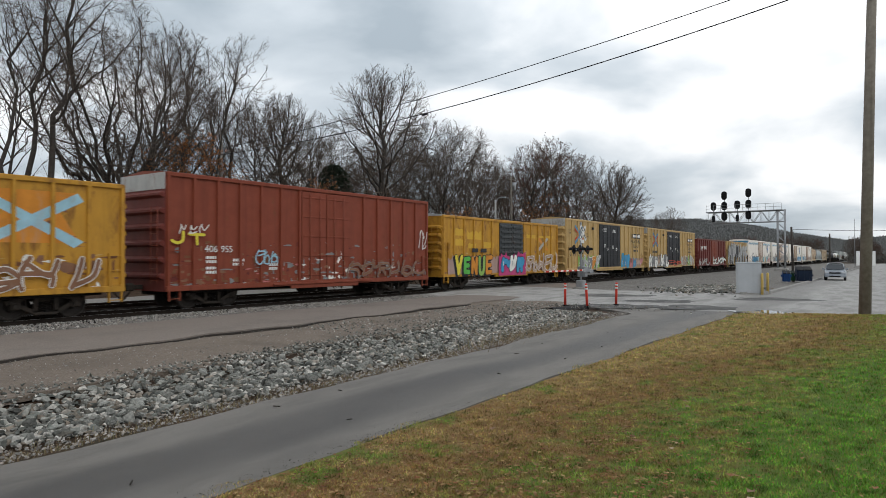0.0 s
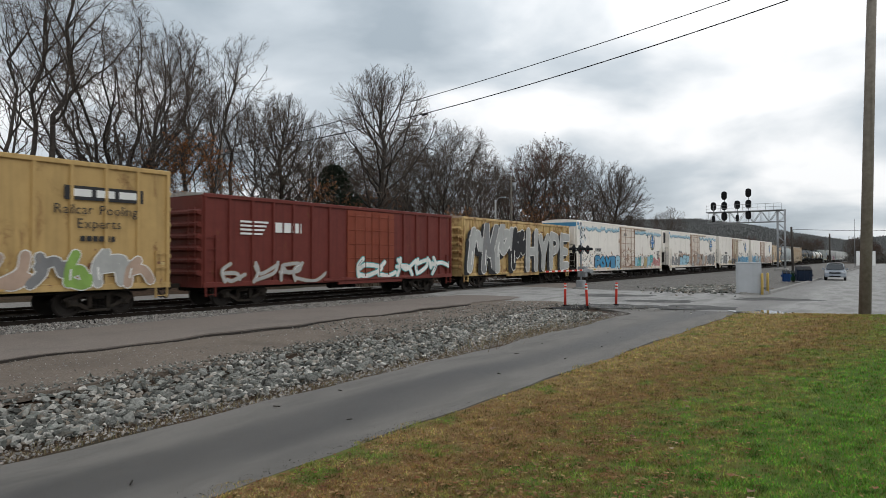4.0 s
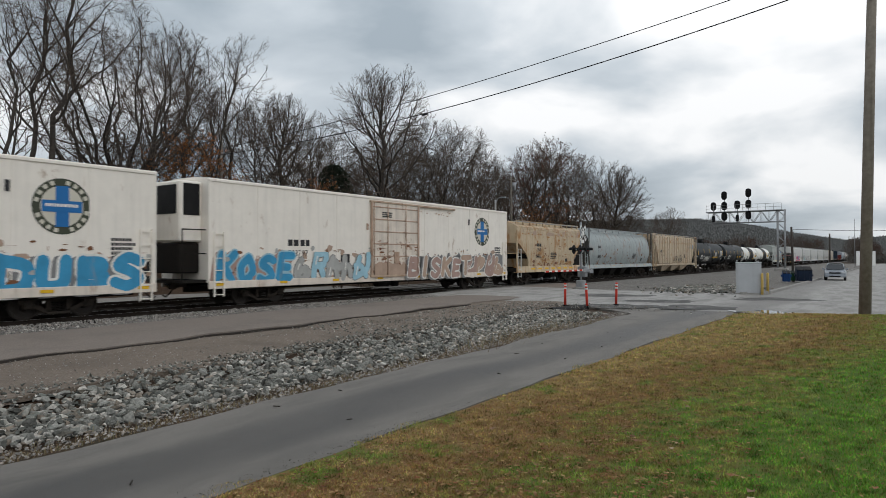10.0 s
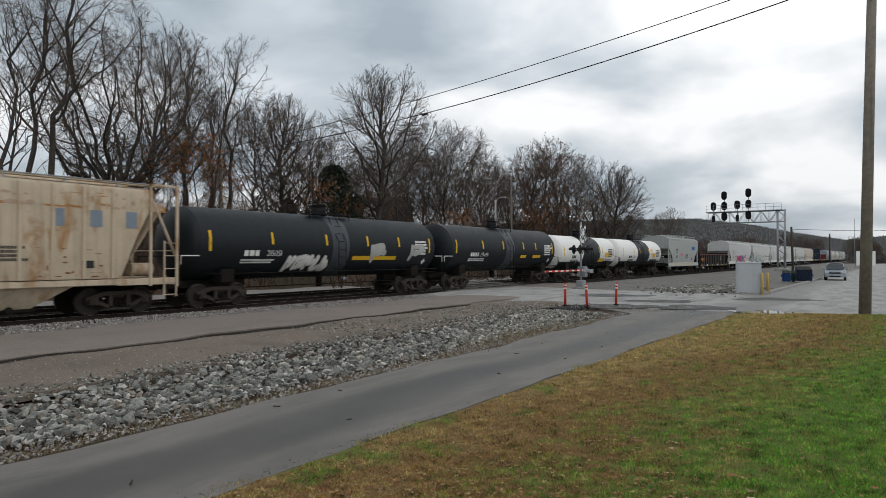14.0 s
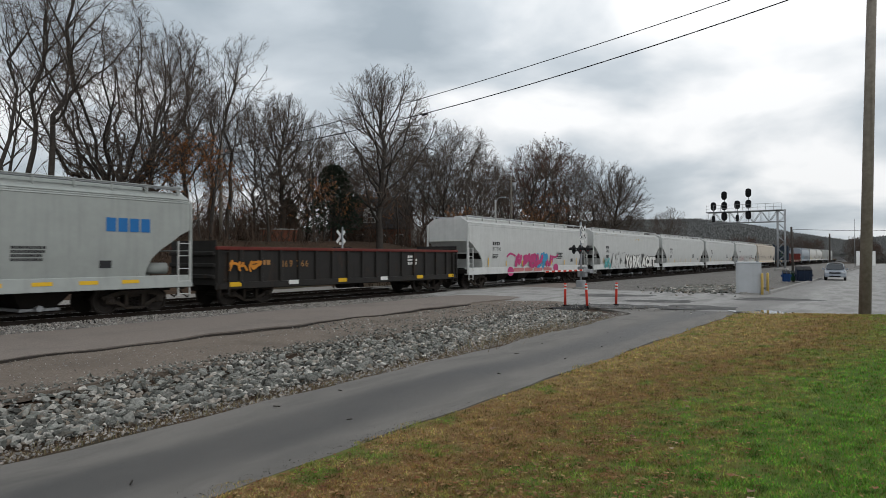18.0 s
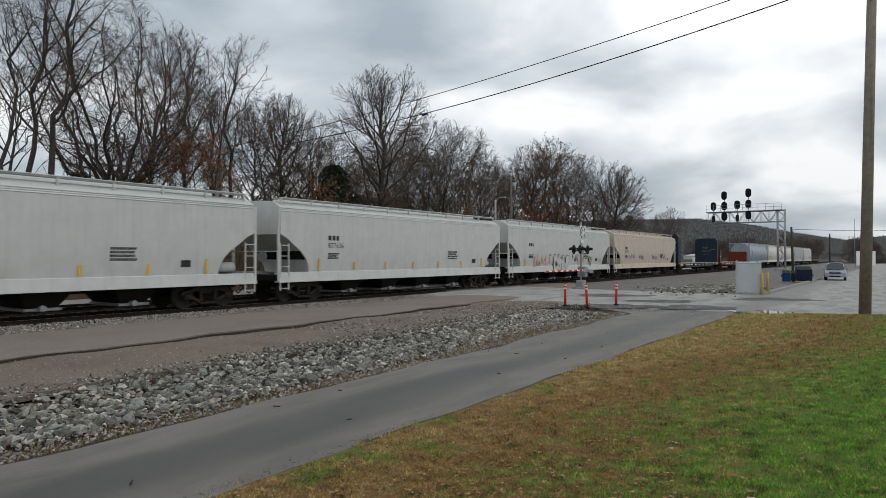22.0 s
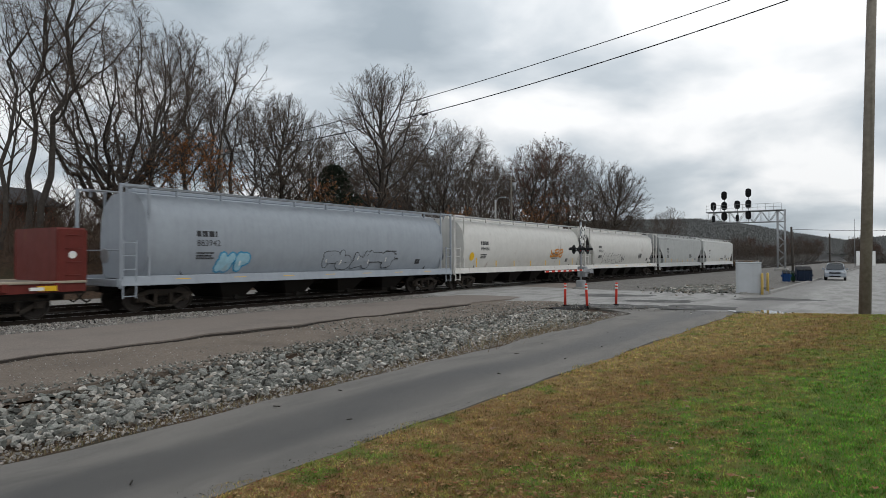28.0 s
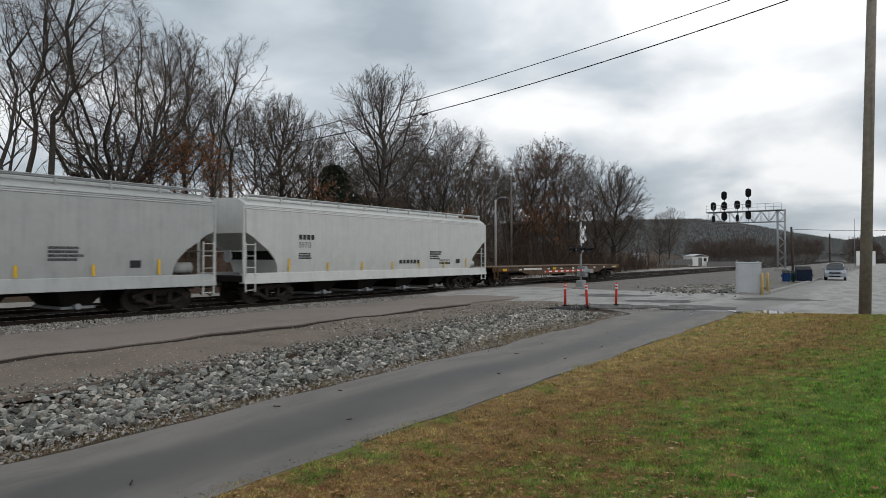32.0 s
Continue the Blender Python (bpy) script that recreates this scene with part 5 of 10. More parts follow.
        ladder(car, ex - sgn * 0.34, 0.55, 2.55, -1.53, 0.46, mat if style != "slab" else "hopwhite", out=0.06)
        # brake cylinder or reservoir on the platform
        if sgn > 0:
            part("air_reservoir", Geo().tube([(ex - 1.5, -0.9, 1.55), (ex - 0.7, -0.9, 1.55)], 0.22, 12), mat, car)
        else:
            part("brake_wheel", Geo().tube([(ex + 0.02, -0.5, 2.0), (ex + 0.06, -0.5, 2.0)], 0.26, 16), "steel", car)
    for sgn in (-1, 1):
        g = Geo()
        yo = prof[0][0] + 0.04
        if style == "ribbed":
            g.box(-L / 2 + 0.02, L / 2 - 0.02, sgn * (yo - 0.12), sgn * yo, 1.02, 1.22, 0.02)
        else:
            low = 0.88 if style == "slab" else 0.98
            g.loft([[(x, sgn * y, z) for y, z in ((1.30, low), (1.61, low), (1.61, low + 0.03), (1.545, 1.29), (1.51, 1.31), (1.30, 1.31))] for x in (-L / 2 + 0.02, L / 2 - 0.02)], smooth=False)
        part("side_sill", g, mat, car)
    # bays: sloping pockets with outlet gates
    for i in range(bays):
        c = -L / 2 + 3.4 + (L - 6.8) * (i + 0.5) / bays
        hw = (L - 6.4) / bays / 2
        g = Geo()
        wide = hw * (0.98 if style == "ribbed" else 0.64)
        g.loft([[(c - wide, -1.46, 1.15), (c + wide, -1.46, 1.15), (c + wide, 1.46, 1.15), (c - wide, 1.46, 1.15)],
                [(c - hw * 0.3, -0.95, 0.36), (c + hw * 0.3, -0.95, 0.36), (c + hw * 0.3, 0.95, 0.36), (c - hw * 0.3, 0.95, 0.36)]], smooth=False)
        # black bays on pale cars: shade beneath the body painted in
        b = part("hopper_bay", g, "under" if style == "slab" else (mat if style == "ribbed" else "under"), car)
        g = Geo()
        g.box(c - hw * 0.36, c + hw * 0.36, -1.05, 1.05, 0.26, 0.36, 0.015)
        g.tube([(c - 0.1, -1.2, 0.36), (c - 0.1, 1.2, 0.36)], 0.055, 8)
        g.tube([(c - 0.1, -1.28, 0.36), (c - 0.1, -1.15, 0.36)], 0.10, 10)
        part("outlet_gate", g, "steel" if style == "slab" else "under", b)
    g = Geo()
    g.box(-L / 2 + 0.1, L / 2 - 0.1, -0.3, 0.3, 0.72, 1.1)
    part("center_sill", g, "under", car)
    # roof: hatches, running boards with posts
    g = Geo()
    g.box(-L / 2 + 1.2, L / 2 - 1.2, -0.28, 0.28, H + 0.10, H + 0.26, 0.03)
    part("hatch_cover", g, mat, car)
    for sgn in (-1, 1):
        g = Geo()
        yy = 0.95
        g.box(-L / 2 + 0.3, L / 2 - 0.3, sgn * yy, sgn * (yy + 0.32), H + 0.17, H + 0.21)
        part("running_board", g, "steel" if style != "ribbed" else mat, car)
        g = Geo()
        n = 11
        for i in range(n):
            x = -L / 2 + 0.4 + (L - 0.8) * i / (n - 1)
            g.box(x - 0.03, x + 0.03, sgn * (yy + 0.26), sgn * (yy + 0.34), H - 0.06, H + 0.20)
        g.tube([(-L / 2 + 0.3, sgn * (yy + 0.33), H + 0.23), (L / 2 - 0.3, sgn * (yy + 0.33), H + 0.23)], 0.02, 5)
        part("roof_rail", g, mat if style != "ribbed" else "steel", car)
    running_gear(car, L, 1.9)
    y = side_y(2.4)
    if mat in ("hoptan", "hopbuff"):
        scuffs(car, -L / 2 + 0.6, L / 2 - 0.6, 3.55, 4.15, ("g_ochre", "g_stain"), 60, y, seed + 5, 1.5, surf=side_y)
        if mat == "hoptan":
            scuffs(car, -L / 2 + 2.0, L / 2 - 2.0, 1.4, 3.7, ("g_ochre",), 70, y, seed + 6, 1.3, surf=side_y)
    if mat in ("hoptan", "hopblue", "hopbuff"):
        scuffs(car, -L / 2 + 2.2, L / 2 - 2.2, 1.3, 2.9, ("g_rust", "g_brown"), 45, y, seed, 0.9, surf=side_y)
    # writing and yellow strips
    if style != "ribbed":
        bars(car, -L / 2 + 2.9, 2.95, 0.95, 0.32, 1, y, "mark_dark", seed, surf=side_y)
        if number:
            lettering(car, number, -L / 2 + 2.9, 2.38, 0.24, y, surf=side_y)
        bars(car, -L / 2 + 2.9, 2.15, 0.8, 0.3, 3, y, "mark_dark", seed + 1, surf=side_y)
    else:
        bars(car, -L / 2 + 2.5, 2.75, 1.4, 0.4, 1, -1.5, "mark_dark", seed)
        lettering(car, number, -L / 2 + 2.5, 2.05, 0.3, -1.5, gap=0.5)
    for i in range(7):
        x = -L / 2 + 2.35 + (L - 4.7) * i / 6
        if mat in ("hopwhite", "hopgrey") or "yellow spots" in label:
            patch(car, "reflector", rect(x - 0.05, x + 0.05, 1.35, 1.9 if i in (0, 6) else 1.72), y, "ycaut", 0.012)
        else:
            patch(car, "reflector", rect(x - 0.3, x + 0.3, 1.07, 1.19), 0, "ycaut", 0.012, surf=side_y)
    patch(car, "label_plate", rect(L / 2 - 3.4, L / 2 - 3.0, 1.6, 1.85), y, "mark_dark", 0.012, surf=side_y)
    bars(car, L / 2 - 6.0, 2.3, 1.1, 0.5, 4, y, "mark_dark", seed + 2, surf=side_y)
    return car, side_y


def tank_car(label, xl, xr, seed, R=1.47, zc=2.5, two_tone=False, number=""):
    L = xr - xl
    car = car_thing("tank_car", label, xl, xr, "tank car")
    n = 40

    def shell(x0, x1, grow=0.0, caps=False):
        g = Geo()
        g.loft([[(x, (R + grow) * math.sin(2 * math.pi * k / n), zc + (R + grow) * math.cos(2 * math.pi * k / n)) for k in range(n)] for x in (x0, x1)], caps=caps, smooth=True)
        return g

    hl = L / 2 - 0.5
    g = shell(-hl, hl)
    for sgn in (-1, 1):
        rings = []
        for a in rowscale(0, 1, 7):
            q = math.cos(a * math.pi / 2)
            rings.append([(sgn * (hl + 0.5 * math.sin(a * math.pi / 2)), max(R * q, 0.01) * math.sin(2 * math.pi * k / n), zc + max(R * q, 0.01) * math.cos(2 * math.pi * k / n)) for k in range(n)])
        if sgn < 0:
            rings = rings[::-1]
        g.loft(rings, caps=False, smooth=True)
    part("tank", g, "tankwhite" if two_tone else "tankblack", car, sharp=50)

    def surf(z):
        d = max(min((z - zc) / R, 0.999), -0.999)
        return -R * math.sqrt(1 - d * d)

    if two_tone:
        part("tank_band", shell(-1.55, 2.15, 0.006), "tankblack", car, "black band round the middle")
        # lower half black
        g = Geo()
        ks = [math.pi * 0.69 + (math.pi * 0.62) * i / 18 for i in range(19)]
        g.loft([[(x, (R + 0.005) * math.sin(a), zc + (R + 0.005) * math.cos(a)) for a in ks] for x in (-hl - 0.1, hl + 0.1)], caps=False, smooth=True, closed=False)
        part("tank_belly", g, "tankblack", car, "black lower half of the tank")
    else:
        part("tank_saddle", shell(-0.5, 0.6, 0.012), "tankgrey", car, "grey scuffed middle of the tank")
    for x in (-hl, -hl * 0.45, hl * 0.45, hl):
        part("weld_seam", shell(x - 0.02, x + 0.02, 0.008), "tankwhite" if two_tone else "tankblack", car)
    # dome housing, platform and rails on top
    g = Geo()
    g.tube([(0, 0, zc + R - 0.05), (0, 0, zc + R + 0.42)], 0.34, 16)
    g.tube([(0, 0, zc + R + 0.42), (0, 0, zc + R + 0.5)], 0.38, 16)
    part("dome", g, "black", car)
    g = Geo()
    g.box(-1.3, 1.3, -0.75, -0.45, zc + R + 0.02, zc + R + 0.08)
    g.box(-1.3, 1.3, 0.45, 0.75, zc + R + 0.02, zc + R + 0.08)
    for x in (-1.3, 1.3):
        for y in (-0.75, 0.75):
            g.tube([(x, y, zc + R * 0.7), (x, y, zc + R + 0.55)], 0.025, 6)
    for y in (-0.75, 0.75):
        g.tube([(-1.3, y, zc + R + 0.55), (-0.5, y, zc + R + 0.55)], 0.022, 6)
        g.tube([(0.5, y, zc + R + 0.55), (1.3, y, zc + R + 0.55)], 0.022, 6)
    part("top_platform", g, "black", car)
    g = Geo()
    for dx in (-0.24, 0.24):
        g.tube([(dx, surf(zc + R * 0.85) - 0.1, zc + R * 0.9), (dx, -R - 0.12, zc + 0.2), (dx, -R - 0.12, 0.75)], 0.02, 5)
    for i in range(8):
        z = 0.9 + i * 0.36
        g.tube([(-0.24, (-R - 0.12) if z < zc + 0.2 else surf(z) - 0.12, z), (0.24, (-R - 0.12) if z < zc + 0.2 else surf(z) - 0.12, z)], 0.014, 5)
    part("ladder", g, "black", car)
    # stub sills, walkway, side handrail
    for sgn in (-1, 1):
        g = Geo()
        g.box(sgn * (L / 2 - 3.4), sgn * (L / 2 + 0.35), -0.28, 0.28, 0.74, 1.12, 0.02)
        g.box(sgn * (L / 2 - 2.2), sgn * (L / 2 - 1.6), -1.2, 1.2, 0.95, 1.5, 0.03)
        g.box(sgn * (L / 2 + 0.25), sgn * (L / 2 + 0.4), -1.45, 1.45, 0.98, 1.08)
        for y in (-1.4, 1.4):
            g.tube([(sgn * (L / 2 + 0.33), y, 1.05), (sgn * (L / 2 + 0.33), y, 2.0)], 0.022, 6)
        g.tube([(sgn * (L / 2 + 0.33), -1.4, 2.0), (sgn * (L / 2 + 0.33), 1.4, 2.0)], 0.022, 6)
        part("stub_sill", g, "under", car)
        g = Geo()
        g.tube([(sgn * (L / 2 + 0.33), -1.45, 1.7), (sgn * (L / 2 + 0.33), -1.45, 2.02), (sgn * (L / 2 - 0.4), -1.5, 2.02)], 0.022, 6)
        part("grab_rail", g, "tankwhite", car)
    g = Geo()
    g.tube([(-L / 2 + 0.5, -R - 0.12, 1.32), (L / 2 - 0.5, -R - 0.12, 1.32)], 0.018, 5)
    g.tube([(-L / 2 + 3, -0.8, 0.72), (L / 2 - 3, -0.8, 0.72)], 0.025, 5)
    g.tube([(0, 0, 0.55), (0, 0, 1.1)], 0.16, 10)
    for k in range(5):
        x = -L / 2 + 3.2 + (L - 6.4) * k / 4
        g.tube([(x, -R - 0.1, 1.34), (x, -R * 0.7, 1.45)], 0.018, 5)
        g.tube([(x, -0.85, 0.7), (x, -0.75, 1.25)], 0.018, 5)
    part("running_pipe", g, "under", car)
    running_gear(car, L, 1.75)
    mk = "mark_dark" if two_tone else "mark_white"
    if two_tone:
        patch(car, "warning_label", rect(3.2, 4.1, zc - 0.38, zc), 0, "ycaut", 0.05, surf=surf, label="yellow warning label")
        bars(car, 2.5, zc - 0.62, 2.6, 0.2, 2, 0, mk, seed + 5, surf=surf)
    bars(car, -L / 2 + 2.5, zc - 0.26, 0.95, 0.34, 1, 0, mk, seed, surf=surf)
    lettering(car, number, -L / 2 + 3.65, zc - 0.49, 0.24, 0, mk, surf=surf)
    bars(car, -L / 2 + 2.4, zc - 0.62, 1.9, 0.2, 2, 0, mk, seed + 1, surf=surf)
    bars(car, L / 2 - 2.2, zc + 0.35, 1.2, 0.8, 5, 0, mk, seed + 2, surf=surf)
    for x in (-L / 2 + 0.9, -L / 2 + 3.9, -0.9, 1.9, L / 2 - 3.6, L / 2 - 0.9):
        low = -0.3 if abs(x) > L / 2 - 1 else 0.0
        pts = [(x - 0.06, zc + low), (x + 0.06, zc + low), (x + 0.06, zc + 0.2), (x + 0.06, zc + 0.5), (x - 0.06, zc + 0.5), (x - 0.06, zc + 0.2)]
        patch(car, "reflector", pts, 0, "ycaut", 0.02, surf=surf)
    patch(car, "placard", [(L / 2 - 1.3, 1.55), (L / 2 - 1.13, 1.72), (L / 2 - 1.3, 1.89), (L / 2 - 1.47, 1.72)], 0, "mark_white", 0.05, surf=surf)
    return car, surf


def gondola(label, xl, xr):
    L = xr - xl
    car = car_thing("gondola_car", label, xl, xr, "gondola car")
    H, zb, hw = 2.36, 0.92, 1.48
    for sgn in (-1, 1):
        part("side", Geo().box(-L / 2, L / 2, sgn * (hw - 0.05), sgn * hw, zb, H), "gonblack", car)
        part("top_chord", Geo().box(-L / 2, L / 2, sgn * (hw - 0.06), sgn * (hw + 0.09), H - 0.12, H + 0.02, 0.02), "flatred", car, "rusty red top chord")
        part("side_sill", Geo().box(-L / 2, L / 2, sgn * (hw - 0.05), sgn * (hw + 0.08), zb - 0.22, zb + 0.05, 0.02), "gonblack", car)
        for i in range(17):
            x = -L / 2 + 0.12 + (L - 0.24) * i / 16
            part("side_rib", Geo().box(x - 0.07, x + 0.07, sgn * hw, sgn * (hw + 0.10), zb, H - 0.1, 0.02), "gonblack", car)
        e = part("end_wall", Geo().box(sgn * (L / 2 - 0.06), sgn * L / 2, -hw, hw, zb, H + 0.25), "gonblack", car)
        for k in range(3):
            part("end_rib", Geo().box(sgn * L / 2, sgn * (L / 2 + 0.10), -hw, hw, zb + 0.2 + k * 0.45, zb + 0.36 + k * 0.45, 0.02), "gonblack", e)
    part("floor", Geo().box(-L / 2, L / 2, -hw, hw, zb - 0.05, zb + 0.02), "gonblack", car)
    g = Geo()
    rnd = random.Random(4)
    for i in range(60):
        x = rnd.uniform(-L / 2 + 0.4, L / 2 - 0.4)
        g.box(x, x + rnd.uniform(0.3, 1.6), rnd.uniform(-1.3, 0.8), rnd.uniform(-1.0, 1.3), H - 0.5, H - 0.2 + rnd.uniform(-0.2, 0.12), 0.03)
    part("scrap_load", g, "flatred", car, "rusty scrap load up to the rim")
    under(car, L, zb - 0.15)
    ladder(car, -L / 2 + 0.35, 0.45, H - 0.1, -hw, mat="gonblack", out=0.12)
    ladder(car, L / 2 - 0.35, 0.45, H - 0.1, -hw, mat="gonblack", out=0.12)
    running_gear(car, L, 2.0)
    for i, m in enumerate(("ycaut", "mark_white", "ycaut", "mark_white", "ycaut", "ycaut")):
        x = -L / 2 + 0.6 + (L - 1.6) * i / 5
        patch(car, "reflector", rect(x, x + 0.55, zb - 0.12, zb + 0.06), -hw - 0.08, m, 0.012)
    lettering(car, "169 766", -L / 2 + 3.3, 1.55, 0.28, -hw - 0.01, "g_ochre", gap=0.3)
    bars(car, -L / 2 + 2.0, 1.85, 0.8, 0.30, 1, -hw, "g_ochre", 3)
    graffiti(car, 3, -L / 2 + 0.5, 1.35, 1.5, 0.5, "g_orange", None, -hw - 0.1, 0.2, 5)
    bars(car, 3.6, 2.05, 0.8, 0.55, 3, -hw, "mark_white", 8)
    return car


def flatcar(name, label, xl, xr, mat, deck, bulk_h, bulk_t, seed, category="flatcar", belly=False, stakes=True):
    L = xr - xl
    car = car_thing(name, label, xl, xr, category)
    hw = 1.5
    for sgn in (-1, 1):
        if belly:
            poly = [(-L / 2, deck - 0.05), (-L / 2, deck - 0.30), (-L / 2 + 3.6, deck - 0.34), (-L / 2 + 5.2, deck - 0.62), (L / 2 - 5.2, deck - 0.62), (L / 2 - 3.6, deck - 0.34), (L / 2, deck - 0.30), (L / 2, deck - 0.05)]
        else:
            poly = [(-L / 2, deck - 0.05), (-L / 2, deck - 0.34), (-L / 2 + 3.0, deck - 0.38), (-L / 2 + 4.5, deck - 0.52), (L / 2 - 4.5, deck - 0.52), (L / 2 - 3.0, deck - 0.38), (L / 2, deck - 0.34), (L / 2, deck - 0.05)]
        g = Geo()
        g.prism(poly, sgn * (hw - 0.05), sgn * hw)
        part("side_sill", g, mat, car)
        g = Geo()
        g.box(-L / 2, L / 2, sgn * (hw - 0.12), sgn * (hw + 0.06), deck - 0.08, deck, 0.015)
        part("deck_edge", g, "decktan" if bulk_h else mat, car)
        if stakes:
            for i in range(14):
                x = -L / 2 + 0.9 + (L - 1.8) * i / 13
                part("stake_pocket", Geo().box(x - 0.09, x + 0.09, sgn * hw, sgn * (hw + 0.09), deck - 0.32, deck - 0.06, 0.015), mat, car)
        if bulk_h:
            x = sgn * L / 2
            top = deck + bulk_h
            if sgn > 0:
                stations = (x - bulk_t, x - 0.03)
            else:
                stations = (x + 0.03, x + bulk_t)
            cham = 0.26 if bulk_h > 2 else 0.05
            bh = part("bulkhead", Geo().loft([[(q, -hw, deck - 0.12), (q, hw, deck - 0.12), (q, hw, top - cham), (q, hw - cham, top), (q, cham - hw, top), (q, -hw, top - cham)] for q in stations], smooth=False), mat, car)
            for sy in (-1, 1):
                part("edge_flange", Geo().box(x - sgn * 0.05, x + sgn * 0.02, sy * (hw - 0.14), sy * (hw + 0.015), deck - 0.1, top - cham - 0.02, 0.01), mat, bh)
                part("edge_flange", Geo().box(x - sgn * (bulk_t + 0.015), x - sgn * (bulk_t - 0.06), sy * (hw - 0.08), sy * (hw + 0.015), deck, top - cham - 0.02, 0.01), mat, bh)
            for k in range(3):
                yy = -0.75 + k * 0.75
                part("bulkhead_post", Geo().box(x - sgn * 0.04, x + sgn * 0.03, yy - 0.07, yy + 0.07, deck, top - 0.1), mat, bh)
            if bulk_h > 2:
                part("grab_iron", Geo().tube([(x + sgn * 0.1, -1.3, deck + 1.3), (x + sgn * 0.1, 0.2, deck + 1.3)], 0.018, 6), "mark_white", bh, "white grab iron")
                part("placard", Geo().box(x, x + sgn * 0.05, -1.25, -0.95, deck + 2.35, deck + 2.47), "mark_white", bh, "small white plate")
            else:
                for k in range(4):
                    z = deck + 0.18 + 0.42 * k
                    part("rung", Geo().tube([(x - sgn * 0.62, -hw, z), (x - sgn * 0.62, -hw - 0.07, z), (x - sgn * 0.2, -hw - 0.07, z), (x - sgn * 0.2, -hw, z)], 0.014, 6), mat, bh)
                part("white_disc", Geo().tube([(x - sgn * 0.42, -hw, deck + 0.82), (x - sgn * 0.42, -hw - 0.012, deck + 0.82)], 0.12, 16), "mark_white", bh, "round white mark")
    g = Geo()
    g.box(-L / 2 + 0.02, L / 2 - 0.02, -hw + 0.1, hw - 0.1, deck - 0.10, deck - 0.02)
    part("deck", g, "wood_pole" if not belly else mat, car)
    under(car, L, deck - 0.52)
    running_gear(car, L, 2.1)
    ladder(car, -L / 2 + 0.35, 0.5, deck - 0.1, -hw, mat=mat, rungs=3)
    reflectors(car, L - 2.0, deck - 0.28, -hw - (0.09 if stakes else 0), 10, "mark_white")
    for x in (-L / 2 + 1.4, L / 2 - 1.2, -2.5, 3.2):
        patch(car, "reflector", rect(x - 0.28, x + 0.28, deck - 0.30, deck - 0.14), -hw, "ycaut", 0.1)
    bars(car, -L / 2 + 4.2, deck - 0.14, 3.4, 0.2, 1, -hw, "mark_white", seed)
    return car, hw
# ---- the consist, from the front to the rear ----
c, y = boxcar("boxcar", "yellow ribbed boxcar with rust and a pale cross emblem", 12.8, 28.26, "yellow", 4.42, (-1.6, 1.6), "yellow", 14)
e = patch(c, "emblem", [(3.3, 2.4), (6.3, 2.4), (5.6, 3.5), (6.2, 4.0), (3.4, 4.0), (4.1, 3.3)], y, "g_orange", 0.002, label="orange patch behind a pale blue cross")
for q in ([(3.1, 2.3), (3.5, 2.2), (6.4, 3.75), (6.2, 4.0)], [(3.1, 3.9), (3.3, 4.1), (6.4, 2.45), (6.1, 2.25)]):
    patch(e, "emblem_bar", q, y, "g_pale", 0.006 + 0.003 * (q[0][1] > 3))
scuffs(c, -7.5, 7.6, 0.95, 2.5, ("g_cream", "g_rust", "g_brown", "g_white"), 55, y, 901, 1.6)
scuffs(c, -7.5, 7.6, 2.3, 4.2, ("g_rust",), 60, y, 902, 0.7)
graffiti(c, 5, 1.0, 1.0, 6.0, 1.0, "g_brown", "g_white", y - 0.095, 0.14, 4)
# its ends take the darker red to paint in their lack of light
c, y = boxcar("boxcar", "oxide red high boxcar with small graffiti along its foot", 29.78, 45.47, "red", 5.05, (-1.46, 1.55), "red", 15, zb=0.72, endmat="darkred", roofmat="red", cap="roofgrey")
graffiti(c, 3, -7.4, 2.85, 1.2, 0.35, "g_white", None, y - 0.095, 0.12, 7)
graffiti(c, 2, -7.75, 2.4, 1.45, 0.55, "g_yellow", None, y - 0.095, 0.2, 8, slant=0.0, wob=0.03, letters="JT")
scuffs(c, -7.7, 7.7, 0.92, 2.6, ("g_brown", "darkred", "g_rust", "g_grey"), 120, y, 903, 1.0)
scuffs(c, -5.5, 7.6, 0.92, 1.7, ("g_pink", "g_silver"), 45, y, 909, 0.8)
scuffs(c, -1.4, 1.5, 0.95, 2.3, ("g_brown", "g_grey", "g_white"), 25, y - 0.075, 904, 1.2)
graffiti(c, 3, -3.9, 1.7, 1.1, 0.6, "g_pale", None, y - 0.095, 0.16, 9)
graffiti(c, 6, 1.4, 1.0, 6.0, 0.8, "g_brown", "g_grey", y - 0.095, 0.12, 10)
graffiti(c, 2, 6.9, 2.4, 0.8, 1.1, "g_white", None, y - 0.095, 0.12, 11)
for k, (bx, bz) in enumerate(((-6.2, 2.0), (-6.2, 1.6), (-5.0, 1.9), (-3.2, 1.7), (-0.5, 2.1), (4.3, 1.6), (-0.2, 2.8), (0.9, 3.3))):
    bars(c, bx, bz, 0.55, 0.32, 2, y - 0.01, "mark_white", k)
lettering(c, "406 955", -6.3, 2.15, 0.26, y - 0.06, "mark_white")
c, y = boxcar("boxcar", "yellow boxcar with a black door and bright graffiti", 46.91, 62.22, "yellow", 4.42, (-1.2, 1.98), "greydoor", 14, door_ribs=9)
cloud(c, -7.2, -1.3, 0.95, 2.1, "g_dusty", y, 911, off=0.095)
graffiti(c, 5, -6.5, 0.85, 4.2, 1.25, ("g_yellow", "g_green", "g_orange", "g_lime", "g_orange"), "g_black", y - 0.10, 0.32, 12, wob=0.05, slant=0.04, letters="VENUE", rim=1.42, back="g_black")
